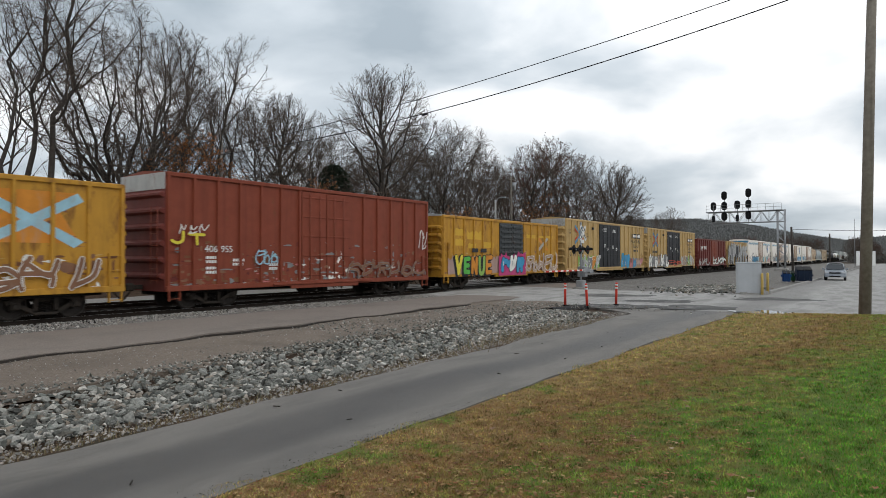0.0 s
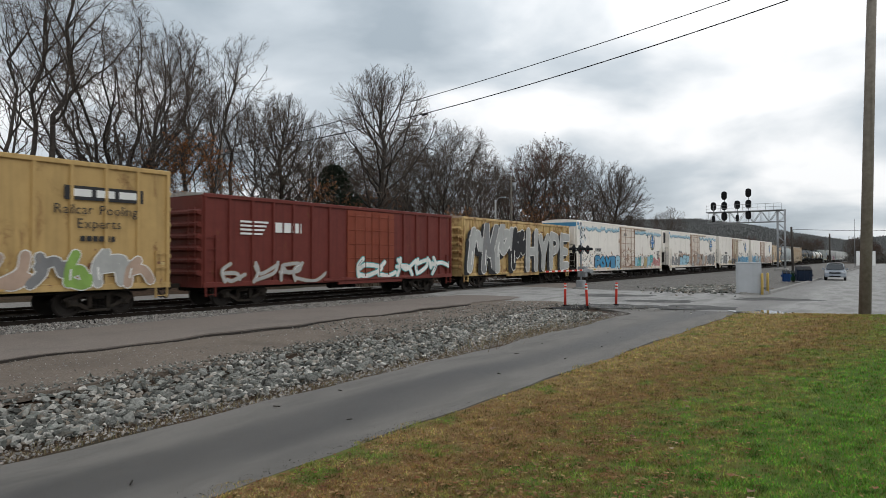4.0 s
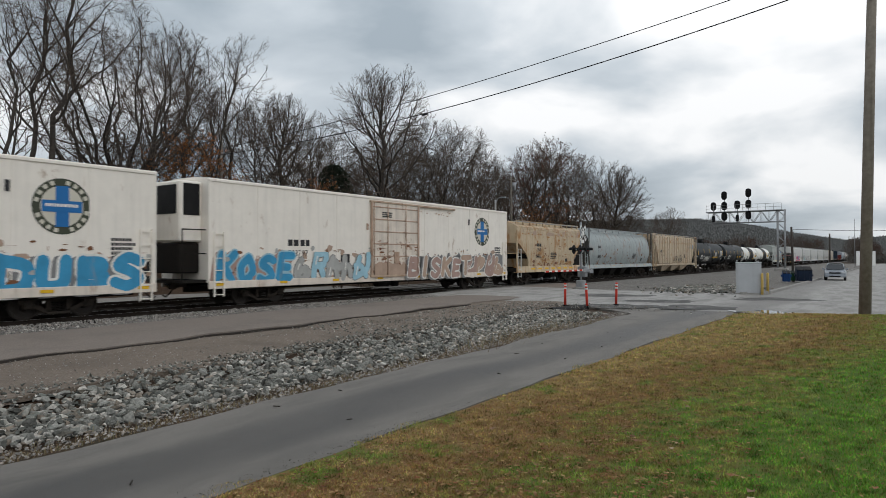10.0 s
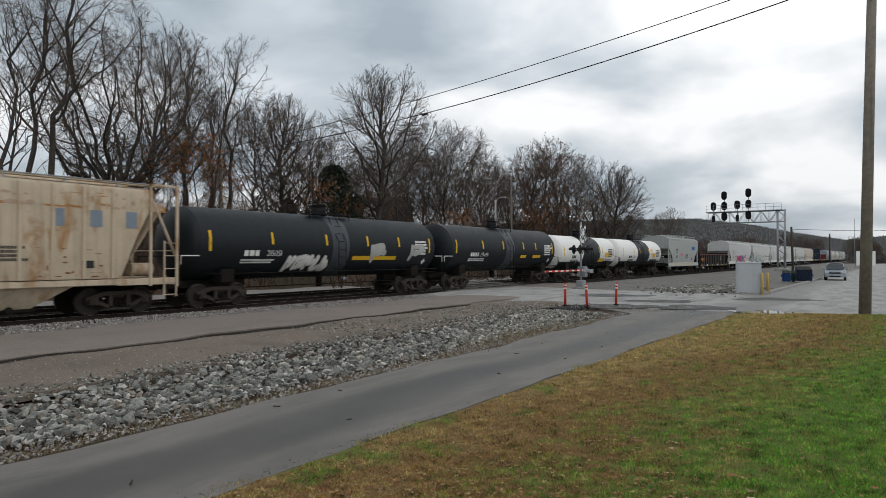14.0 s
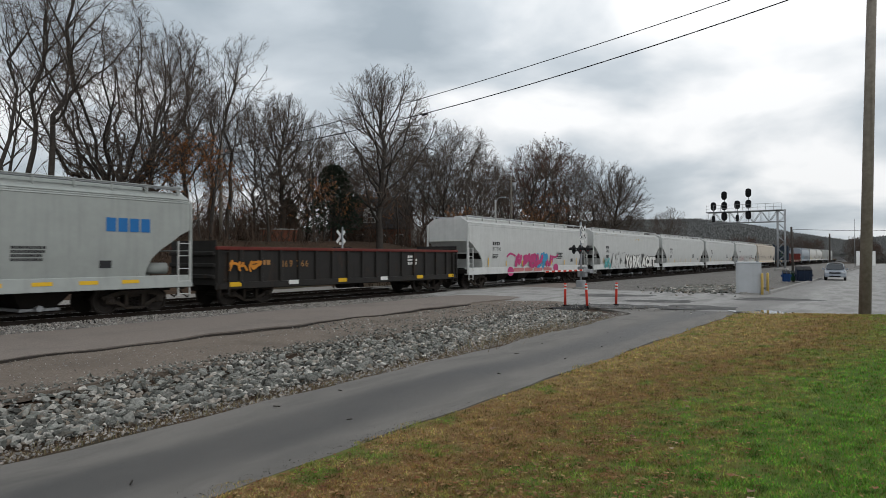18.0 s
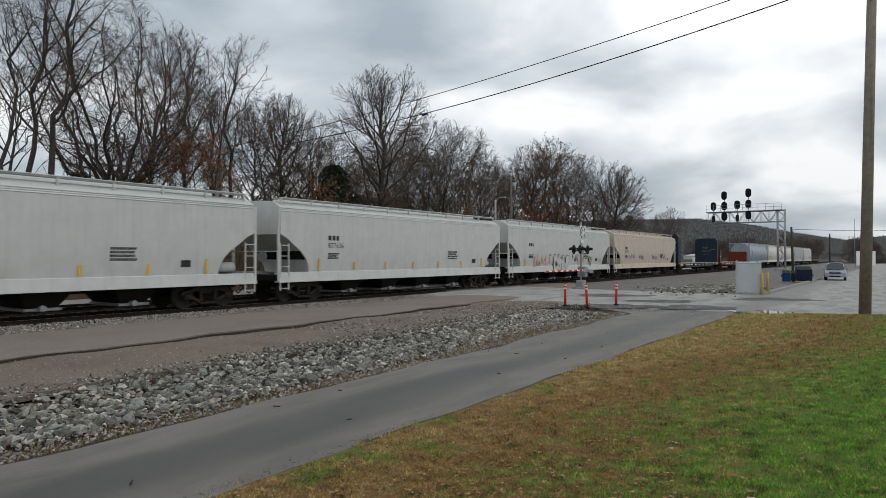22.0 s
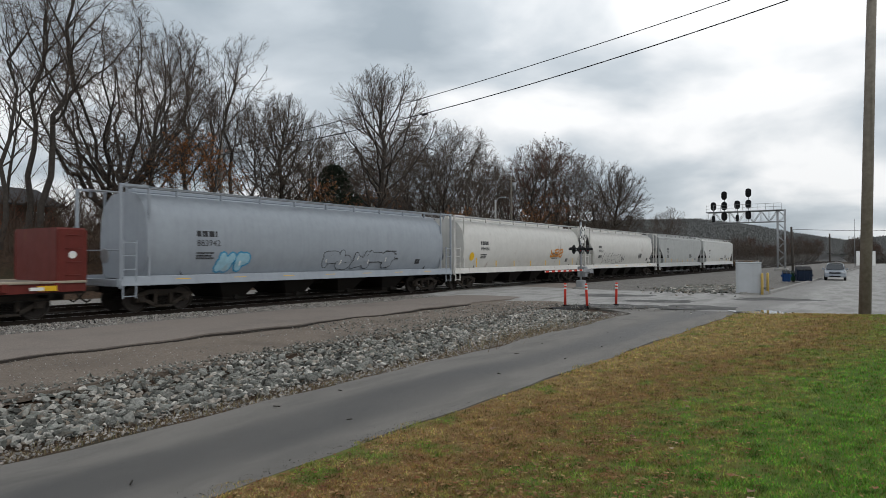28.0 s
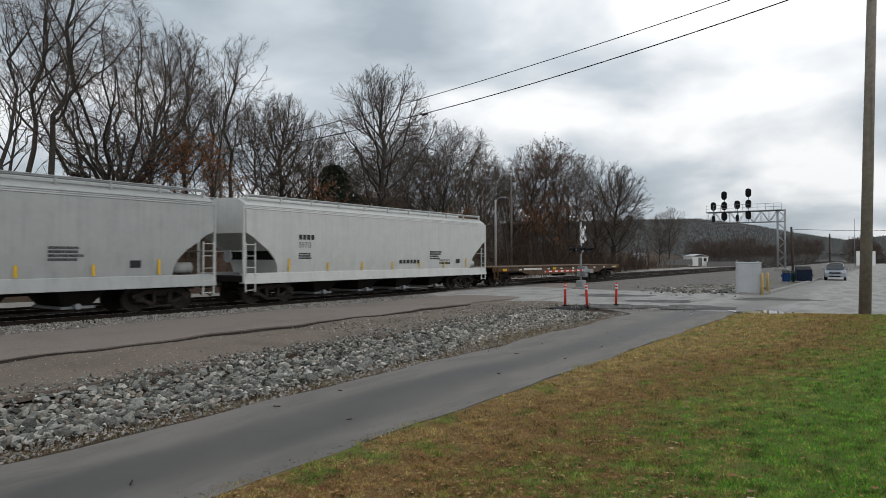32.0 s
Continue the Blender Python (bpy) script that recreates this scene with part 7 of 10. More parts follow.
def tree_mesh(seed, height, spread, lean=0.0, limbs=12, base=0.25, r0=None, twigs=11, leafy=0, crook=1.0, rise=0.035, kids=(8, 7), leafmat="oakleaf", trunk_part=0.8, reach=0.58):
    """A bare tree: trunk and limbs in one mesh, fine twigs in another, and the dry leaves that still hang on some."""
    rnd = random.Random(seed)
    wood, tv, tf, lv, lf = Geo(), [], [], [], []
    r0 = r0 or height * 0.0112
    gs = rnd.gauss

    def bend(d, a):
        return (d + Vector((gs(0, a), gs(0, a), gs(0, a)))).normalized()

    def spike(p, q, r):
        d = (q - p).normalized()
        u = d.orthogonal().normalized() * r
        w = d.cross(u)
        o = len(tv)
        tv.extend([p + u, p - u * 0.5 + w * 0.87, p - u * 0.5 - w * 0.87, q])
        tf.extend([(o, o + 1, o + 3), (o + 1, o + 2, o + 3), (o + 2, o, o + 3)])

    def rod(p, q, r, r2):
        d = (q - p).normalized()
        u = d.orthogonal().normalized()
        w = d.cross(u)
        o = len(tv)
        for c, k in ((p, r), (q, r2)):
            tv.extend([c + u * k, c + (w * 0.87 - u * 0.5) * k, c - (w * 0.87 + u * 0.5) * k])
        tf.extend([(o, o + 1, o + 4, o + 3), (o + 1, o + 2, o + 5, o + 4), (o + 2, o, o + 3, o + 5)])

    def leaf(p):
        a = Vector((gs(0, 1), gs(0, 1), gs(0, 0.6))).normalized()
        b = a.orthogonal().normalized()
        s = rnd.uniform(0.045, 0.085)
        o = len(lv)
        lv.extend([p, p + a * s + b * s * 0.55, p + a * s * 2.1, p + a * s - b * s * 0.55])
        lf.append((o, o + 1, o + 2, o + 3))

    def grow(p, d, ln, r, level):
        n = (9, 8, 6, 4)[level]
        pts, dirs = [p.copy()], [d.copy()]
        for i in range(n):
            d = bend(d, (0.05, 0.10, 0.14, 0.17)[level] * crook)
            d = (d + Vector((0, 0, (0.15, rise, rise * 0.3, 0.0)[level]))).normalized()
            p = p + d * (ln / n)
            pts.append(p.copy())
            dirs.append(d.copy())
        if level < 2:
            wood.tube(pts, r, (9, 5)[level], r * (0.22 if level else 0.2), caps=False)
        else:
            for i in range(n):
                ra, rb = r * (1 - 0.75 * i / n), r * (1 - 0.75 * (i + 1) / n)
                rod(pts[i], pts[i + 1], max(ra, 0.007), max(rb, 0.0055))
        if level == 3:
            for k in range(twigs):
                t = rnd.uniform(0.15, 1.0) * n
                i = min(int(t), n - 1)
                q = pts[i].lerp(pts[i + 1], t - i)
                e = q + bend(dirs[i], 0.6) * ln * rnd.uniform(0.3, 0.65)
                spike(q, e, 0.0062)
                if leafy and rnd.random() < leafy:
                    for j in range(3):
                        leaf(q.lerp(e, rnd.uniform(0.2, 1.0)))
            return
        cnt = (limbs, kids[0], kids[1])[level]
        for k in range(cnt):
            lo = base if level == 0 else 0.18
            t = lo + (1.0 - lo) * (k + rnd.uniform(0.1, 0.9)) / cnt
            i = min(int(t * n), n - 1)
            q = pts[i].lerp(pts[i + 1], t * n - i)
            a = rnd.uniform(0, 2 * math.pi) if level else 2.4 * k + rnd.uniform(-0.5, 0.5)
            side = dirs[i].orthogonal().normalized()
            side = (side * math.cos(a) + dirs[i].cross(side) * math.sin(a)).normalized()
            out = rnd.uniform(0.65, 1.15) * (spread if level == 0 else 0.95)
            dd = (dirs[i] + side * out).normalized()
            if level == 0:
                l2 = height * (reach - reach * 0.6 * (t - lo) / (1 - lo)) * rnd.uniform(0.88, 1.08)
            else:
                l2 = ln * rnd.uniform(0.42, 0.66) * (1.15 - 0.55 * t) * (1.0 if level == 1 else 0.85)
            r2 = r * (1 - 0.75 * t) * (0.44 if level == 0 else 0.46)
            grow(q, dd, l2, max(r2, (0.03, 0.014, 0.009)[level]), level + 1)

    d0 = Vector((math.sin(lean), rnd.uniform(-0.04, 0.04), 1)).normalized()
    wood.tube([(0, 0, -0.8), (0, 0, 0.0), (0, 0, 0.25), tuple(Vector((0, 0, 0.25)) + d0 * 0.5)], r0 * 1.5, 9, r0 * 1.0, caps=False)
    grow(Vector((0, 0, 0.2)), d0, height * trunk_part, r0, 0)
    out = [wood.mesh("trunk", MAT["bark"])]
    for nm, v, f, m in (("crown", tv, tf, "twig"), ("dry_leaves", lv, lf, leafmat)):
        if not f:
            continue
        me = bpy.data.meshes.new(nm)
        me.from_pydata([tuple(p) for p in v], [], f)
        me.materials.append(MAT[m])
        me.update()
        out.append(me)
    return out


def crown_tree(seed, height, half, low, trunk_top=0.72, r0=None, limbs=15, kids=(9, 8), twigs=10, flare=0.9, crook=1.0, start=0.7, leafy=0.0, leafmat="oakleaf", lumps=0.18):
    """A bare tree whose limbs fill a rounded, uneven crown: half is the crown's half width, low its lower edge."""
    rnd = random.Random(seed)
    wood, tv, tf, lv, lf = Geo(), [], [], [], []
    r0 = r0 or height * 0.0125
    mid, ax = Vector((0, 0, (height + low) / 2)), Vector((half, half, (height - low) / 2))

    def wild(a):
        return Vector((rnd.gauss(0, a), rnd.gauss(0, a), rnd.gauss(0, a)))

    def hold(p, q):
        """Shortens the way from p to q so that it ends in the crown."""
        e = q - mid
        e = Vector((e.x / ax.x, e.y / ax.y, e.z / ax.z))
        d = e.length or 1e-6
        lim = 0.98 + lumps * noise.noise(e / d * 2.1 + Vector((seed, 0, 0))) + 0.10 * noise.noise(e / d * 6.0 + Vector((0, seed, 0)))
        if d > lim:
            e = e * (lim / d)
            q = mid + Vector((e.x * ax.x, e.y * ax.y, e.z * ax.z))
        return q

    def arc(p, d, q, n, wob):
        ln = (q - p).length
        c = p + d.normalized() * ln * 0.5
        pts = []
        for i in range(n + 1):
            t = i / n
            w = p * (1 - t) ** 2 + c * 2 * t * (1 - t) + q * t * t
            pts.append(w + wild(ln * wob) * math.sin(math.pi * t))
        return pts

    def rods(pts, ra, rb):
        n = len(pts) - 1
        for i in range(n):
            p, q = pts[i], pts[i + 1]
            d = (q - p).normalized()
            u = d.orthogonal().normalized()
            w = d.cross(u)
            o = len(tv)
            for c, k in ((p, ra + (rb - ra) * i / n), (q, ra + (rb - ra) * (i + 1) / n)):
                tv.extend([c + u * k, c + (w * 0.87 - u * 0.5) * k, c - (w * 0.87 + u * 0.5) * k])
            tf.extend([(o, o + 1, o + 4, o + 3), (o + 1, o + 2, o + 5, o + 4), (o + 2, o, o + 3, o + 5)])

    def side(d, out, spread):
        return (d.normalized() * 0.65 + out * 0.5 + wild(spread) + Vector((0, 0, 0.08))).normalized()

    def shoot(p, d, ln, level, r):
        q = hold(p, p + d * ln)
        if (q - p).length < 0.12:
            return
        if level == 3:
            dd = (q - p).normalized()
            u = dd.orthogonal().normalized() * 0.0048
            w = dd.cross(u)
            o = len(tv)
            tv.extend([p + u, p - u * 0.5 + w * 0.87, p - u * 0.5 - w * 0.87, q])
            tf.extend([(o, o + 1, o + 3), (o + 1, o + 2, o + 3), (o + 2, o, o + 3)])
            if leafy and rnd.random() < leafy:
                for k in range(3):
                    a = wild(1.0).normalized()
                    b = a.orthogonal().normalized()
                    s, c = rnd.uniform(0.05, 0.09), p.lerp(q, rnd.random())
                    o = len(lv)
                    lv.extend([c, c + a * s + b * s * 0.55, c + a * s * 2.1, c + a * s - b * s * 0.55])
                    lf.append((o, o + 1, o + 2, o + 3))
            return
        pts = arc(p, d + wild(0.2), q, 5 if level == 1 else 3, 0.022 * crook)
        rods(pts, max(r, 0.009), max(r * 0.3, 0.006))
        branch(pts, (q - p).length, level, r)

    def branch(pts, ln, level, r):
        n = len(pts) - 1
        cnt = (kids[0], kids[1], twigs)[level]
        for k in range(cnt):
            t = min(0.12 + 0.90 * (k + rnd.random()) / cnt, 0.999)
            i = min(int(t * n), n - 1)
            p = pts[i].lerp(pts[i + 1], t * n - i)
            d = side(pts[i + 1] - pts[i], (p - mid).normalized(), (0.62, 0.55, 0.45)[level])
            shoot(p, d, ln * rnd.uniform(0.38, 0.66) * (1.15 - 0.5 * t), level + 1, r * (1 - 0.6 * t) * 0.5)

    top = height * trunk_top
    stem = [Vector((0, 0, -0.8)), Vector((0, 0, 0.3))]
    for i in range(1, 9):
        stem.append(Vector((0, 0, 0.3 + (top - 0.3) * i / 8)) + Vector((rnd.gauss(0, 0.012), rnd.gauss(0, 0.012), 0)) * height * crook * min(i, 4) / 4)
    wood.tube(stem[:2] + [stem[1] + Vector((0, 0, 0.3))], r0 * 1.45, 9, r0 * 1.05, caps=False)
    wood.tube(stem[1:], r0, 9, r0 * 0.35, caps=False)
    for k in range(limbs):
        u = (k + 0.5) / limbs
        az = 2.4 * k + rnd.uniform(-0.4, 0.4)
        el = radians(-28 + 108 * u + rnd.uniform(-8, 8))
        way = Vector((math.cos(az) * math.cos(el), math.sin(az) * math.cos(el), math.sin(el)))
        goal = hold(mid, mid + Vector((way.x * ax.x, way.y * ax.y, way.z * ax.z)) * rnd.uniform(0.72, 0.9))
        zs = min(low * start + (top - low * start) * u ** 0.9 * 0.97, top * 0.98)
        t = max(min((zs - 0.3) / (top - 0.3) * 8, 7.98), 0)
        i = int(t)
        p = stem[1 + i].lerp(stem[2 + i], t - i)
        d0 = Vector((way.x, way.y, 0)) * rnd.uniform(0.7, 1.1) + Vector((0, 0, flare * rnd.uniform(0.7, 1.3)))
        pts = arc(p, d0, goal, 8, 0.013 * crook)
        rl = r0 * (1 - 0.6 * t / 8) * rnd.uniform(0.45, 0.65)
        wood.tube(pts, rl, 6, rl * 0.25, caps=False)
        branch(pts, (goal - p).length, 0, rl)
    branch([stem[-2], stem[-1], stem[-1] + Vector((0, 0, (height - top) * 0.5))], max(height - top, 2.0), 0, r0 * 0.3)
    out = [wood.mesh("trunk", MAT["bark"])]
    for nm, v, f, m in (("crown", tv, tf, "twig"), ("dry_leaves", lv, lf, leafmat)):
        if f:
            me = bpy.data.meshes.new(nm)
            me.from_pydata([tuple(p) for p in v], [], f)
            me.materials.append(MAT[m])
            me.update()
            out.append(me)
    return out


MAT["oakleaf"] = material("dry_oak_leaves", (0.34, 0.15, 0.055), 0.8, dark=(0.20, 0.075, 0.03), scale=3, amount=0.8)
MAT["redleaf"] = material("dry_red_leaves", (0.13, 0.045, 0.028), 0.8, dark=(0.08, 0.03, 0.02), scale=3, amount=0.8)
MAT["cedar"] = material("dark_cedar_foliage", (0.032, 0.046, 0.027), 0.9, dark=(0.014, 0.022, 0.013), scale=2.5, amount=0.8)

KINDS = [crown_tree(101, 16, 5.1, 3.4, 0.74, r0=0.3, limbs=24, flare=0.5), crown_tree(102, 18, 3.9, 6.0, 0.78, limbs=14, kids=(8, 8), flare=1.3), crown_tree(113, 15, 4.7, 3.2, 0.62, limbs=16, flare=0.75),
         crown_tree(104, 17, 3.4, 6.5, 0.8, limbs=10, kids=(7, 6), twigs=6, crook=1.8, r0=0.17, lumps=0.35), crown_tree(105, 14, 5.6, 2.4, 0.5, limbs=16, flare=0.7, crook=1.3), crown_tree(106, 19, 4.6, 9.5, 0.8, limbs=11, kids=(8, 7), crook=1.0, r0=0.22),
         crown_tree(107, 16, 5.8, 3.2, 0.22, r0=0.42, limbs=15, kids=(10, 8), twigs=10, flare=0.7, crook=1.7, start=0.4),
         tree_mesh(108, 7.5, 1.2, 0.05, limbs=10, base=0.2, leafy=0.32, kids=(6, 5), twigs=6),
         crown_tree(109, 15, 4.6, 3.2, 0.66, leafy=0.10, leafmat="redleaf", flare=1.0),
         tree_mesh(110, 11, 0.65, 0.06, limbs=8, base=0.35, kids=(6, 5), twigs=6)]
HEIGHTS = (16, 18, 15, 17, 14, 19, 16, 7.5, 15, 11)
TREE_LABEL = ("bare tree with a broad rounded crown", "tall bare tree with ascending limbs", "bare grey deciduous tree in winter", "bare crooked tree in winter", "bare low-branched spreading tree in winter",
              "tall slim bare forest tree", "old bare tree with a thick forked trunk", "small tree with orange-brown dry leaves", "bare tree with some dark red leaves", "slim bare sapling on the bank")


def tree(kind, x, y, height, turn, tilt=0):
    s = height / HEIGHTS[kind]
    t = thing("bare_tree", TREE_LABEL[kind], "tree", group="bare trees beyond the track")
    t.matrix_world = pose(x, y, float(land(x, y)) - 0.1) @ Matrix.Rotation(radians(tilt), 4, Vector((math.cos(radians(HEADING)), math.sin(radians(HEADING)), 0))) @ pose(0, 0, 0, 0, 0, turn) @ Matrix.Scale(s, 4)
    for me in KINDS[kind]:
        part(me.name.split(".")[0], me, None, t)
    return t


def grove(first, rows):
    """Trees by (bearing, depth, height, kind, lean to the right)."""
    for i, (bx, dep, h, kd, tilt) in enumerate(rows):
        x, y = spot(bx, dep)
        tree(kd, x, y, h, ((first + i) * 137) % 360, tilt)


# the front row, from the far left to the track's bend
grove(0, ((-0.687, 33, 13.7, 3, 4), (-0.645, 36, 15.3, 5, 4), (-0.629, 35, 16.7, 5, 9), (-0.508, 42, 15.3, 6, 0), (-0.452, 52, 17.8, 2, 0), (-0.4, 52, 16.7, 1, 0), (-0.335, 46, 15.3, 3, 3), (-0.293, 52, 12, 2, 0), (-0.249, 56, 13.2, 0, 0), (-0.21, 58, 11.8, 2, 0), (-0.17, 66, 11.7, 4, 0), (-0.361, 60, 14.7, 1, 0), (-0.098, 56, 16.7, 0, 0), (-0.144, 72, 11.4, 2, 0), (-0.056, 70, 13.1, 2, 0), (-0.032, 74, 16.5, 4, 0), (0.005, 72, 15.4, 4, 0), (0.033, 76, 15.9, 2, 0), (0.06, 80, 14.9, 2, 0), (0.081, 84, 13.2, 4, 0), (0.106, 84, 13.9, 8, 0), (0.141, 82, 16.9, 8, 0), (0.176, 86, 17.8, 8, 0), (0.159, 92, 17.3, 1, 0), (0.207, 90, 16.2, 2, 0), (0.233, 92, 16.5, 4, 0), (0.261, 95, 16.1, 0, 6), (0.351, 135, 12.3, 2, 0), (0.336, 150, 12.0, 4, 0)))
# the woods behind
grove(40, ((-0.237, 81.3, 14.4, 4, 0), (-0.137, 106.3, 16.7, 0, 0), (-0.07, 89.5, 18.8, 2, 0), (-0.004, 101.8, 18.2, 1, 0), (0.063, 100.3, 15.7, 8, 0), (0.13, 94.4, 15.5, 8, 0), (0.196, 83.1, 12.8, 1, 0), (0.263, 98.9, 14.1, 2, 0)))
# low oaks and saplings at the edge
grove(80, ((-0.375, 42, 7, 7, 0), (-0.405, 44, 7.5, 7, 0), (-0.185, 54, 5.5, 7, 0), (-0.34, 46, 5.5, 7, 0), (-0.15, 58, 4.2, 7, 0), (-0.1, 62, 6, 7, 0), (0.02, 64, 6, 7, 0), (0.145, 80, 8, 7, 0), (0.16, 82, 10, 7, 0), (-0.36, 43, 12, 9, 0), (-0.27, 49, 10, 9, 0), (-0.46, 42, 11, 9, 0), (-0.2, 53, 9, 9, 0), (-0.07, 62, 9, 9, 0), (0.03, 64, 10, 9, 0), (0.1, 74, 11, 9, 0), (0.17, 82, 11, 9, 0), (-0.68, 43, 13, 9, 0)))
# the woods along the street, far off
rw = random.Random(58)
for i in range(84):
    bx = 0.385 + 0.295 * i / 84 + rw.uniform(-0.004, 0.004)
    if bx < 0.585:
        dep = max(165, 31 / (0.578 - 0.816 * bx)) * rw.uniform(1.0, 1.2)
    elif bx > 0.635:
        dep = rw.uniform(225, 262)
    else:
        continue
    grove(110 + i, ((bx, dep, dep * rw.uniform(0.026, 0.045), rw.choice((2, 4, 8)), 0),))

# undergrowth on the bank: thickets of thin stems, past counting
def thicket_mesh(seed, w, d, n, h):
    rnd = random.Random(seed)
    v, f = [], []
    for i in range(n):
        p = Vector((rnd.uniform(-w, w), rnd.uniform(-d, d), -0.2))
        dr = Vector((rnd.gauss(0, 0.35), rnd.gauss(0, 0.35), 1)).normalized()
        ln = h * rnd.uniform(0.4, 1.2)
        for j in range(7):
            q = p + dr * ln / 7
            u = dr.orthogonal().normalized() * (0.022 - 0.002 * j)
            wv = dr.cross(u)
            o = len(v)
            v.extend([p + u, p + wv, p - u - wv, q + u * 0.85, q + wv * 0.85, q - (u + wv) * 0.85])
            f.extend([(o, o + 1, o + 4, o + 3), (o + 1, o + 2, o + 5, o + 4), (o + 2, o, o + 3, o + 5)])
            if j > 0:
                for k in range(3):
                    e = p + (dr + Vector((rnd.gauss(0, 0.8), rnd.gauss(0, 0.8), rnd.gauss(0.2, 0.5)))).normalized() * ln * rnd.uniform(0.15, 0.4)
                    o = len(v)
                    v.extend([p + u * 0.5, p + wv * 0.5, p - (u + wv) * 0.5, e])
                    f.extend([(o, o + 1, o + 3), (o + 1, o + 2, o + 3), (o + 2, o, o + 3)])
            p = q
            dr = (dr + Vector((rnd.gauss(0, 0.2), rnd.gauss(0, 0.2), rnd.gauss(0, 0.15)))).normalized()
    me = bpy.data.meshes.new("thicket")
    me.from_pydata([tuple(p) for p in v], [], f)
    me.materials.append(MAT["brush"])
    me.update()
    return me


MAT["brush"] = material("brown_brush", (0.085, 0.058, 0.042), 0.95, dark=(0.05, 0.035, 0.027), scale=1.5, amount=0.8)
THICKETS = [thicket_mesh(201, 4.2, 2.4, 110, 2.4), thicket_mesh(202, 4.2, 2.4, 105, 4.6), thicket_mesh(203, 4.2, 2.5, 95, 1.5)]
def brushwood(first, rows):
    """Undergrowth by (bearing, depth, kind)."""
    for i, (bx, dep, kd) in enumerate(rows):
        x, y = spot(bx, dep)
        o = new("undergrowth", THICKETS[kd])
        o.matrix_world = pose(x, y, float(land(x, y)) - 0.1, 0, 0, ((first + i) * 71) % 360) @ Matrix.Diagonal((1.2, 1.2, 1.0 if dep < 75 else 1.5, 1))
        tagged(o, "brown leafless undergrowth on the bank", "undergrowth", kind="stuff")


brushwood(0, ((-0.69, 38, 0), (-0.60, 41, 1), (-0.53, 43, 0), (-0.46, 44, 1), (-0.39, 46, 0), (-0.33, 50, 1), (-0.26, 52, 2), (-0.20, 60, 1), (-0.14, 62, 0), (-0.08, 64, 1), (-0.02, 68, 0), (0.03, 70, 1), (0.07, 76, 1), (0.11, 80, 0), (0.15, 86, 1), (0.19, 90, 1), (0.22, 96, 0), (0.26, 100, 1), (0.29, 106, 0), (-0.11, 74, 1), (0.0, 82, 1), (0.1, 92, 1), (0.2, 104, 1), (-0.3, 62, 1), (-0.42, 58, 1), (-0.55, 55, 1)))
brushwood(26, ((-0.5, 37, 2), (-0.35, 40, 2), (-0.15, 48, 2), (0.0, 58, 2), (-0.66, 33, 0), (-0.6, 34.5, 0), (-0.55, 36, 2), (-0.48, 38, 0), (-0.42, 40, 2), (-0.3, 44, 0), (-0.22, 47, 2), (-0.06, 56, 0), (0.06, 63, 0), (0.1, 68, 0), (0.14, 74, 1), (0.18, 80, 1), (0.22, 85, 0), (0.25, 90, 0), (0.31, 118, 0), (-0.405, 50, 1), (-0.28, 56, 1), (-0.23, 60, 1)))

# a dark cedar beside the house
def cedar(x, y, h, wd, seed):
    rnd = random.Random(seed)
    t = thing("cedar_tree", "dark green dense evergreen cedar", "tree", pose(x, y, float(land(x, y)) - 0.1))
    part("trunk", Geo().tube([(0, 0, -0.5), (0.05, 0, h * 0.5), (0, 0, h * 0.95)], 0.16, 8, 0.03), "bark", t)
    v, f = [], []
    for i in range(2200):
        u = rnd.random() ** 0.8
        z = h * (0.1 + 0.88 * u)
        a0 = rnd.uniform(0, 2 * math.pi)
        r = wd * (1 - u) ** 0.5 * (0.80 + 0.5 * noise.noise(Vector((math.cos(a0) * 1.5, math.sin(a0) * 1.5, z * 0.8)))) + 0.12
        a = a0
        rr = r * math.sqrt(rnd.uniform(0.15, 1.0))
        c = Vector((rr * math.cos(a), rr * math.sin(a), z))
        out = Vector((math.cos(a), math.sin(a), rnd.uniform(-0.1, 0.5)))
        for j in range(9):
            d = (out + Vector((rnd.gauss(0, 0.6), rnd.gauss(0, 0.6), rnd.gauss(0, 0.5)))).normalized()
            b = d.orthogonal().normalized() * 0.05
            o = len(v)
            ln = rnd.uniform(0.12, 0.28)
            v.extend([c - b, c + b, c + d * ln])
            f.append((o, o + 1, o + 2))
    me = bpy.data.meshes.new("crown")
    me.from_pydata([tuple(p) for p in v], [], f)
    me.materials.append(MAT["cedar"])
    me.update()
    part("crown", me, None, t)


x, y = spot(-0.170, 56)
cedar(x, y, 6.7, 3.1, 5)
x, y = spot(-0.24, 63)
cedar(x, y, 4.5, 1.2, 6)

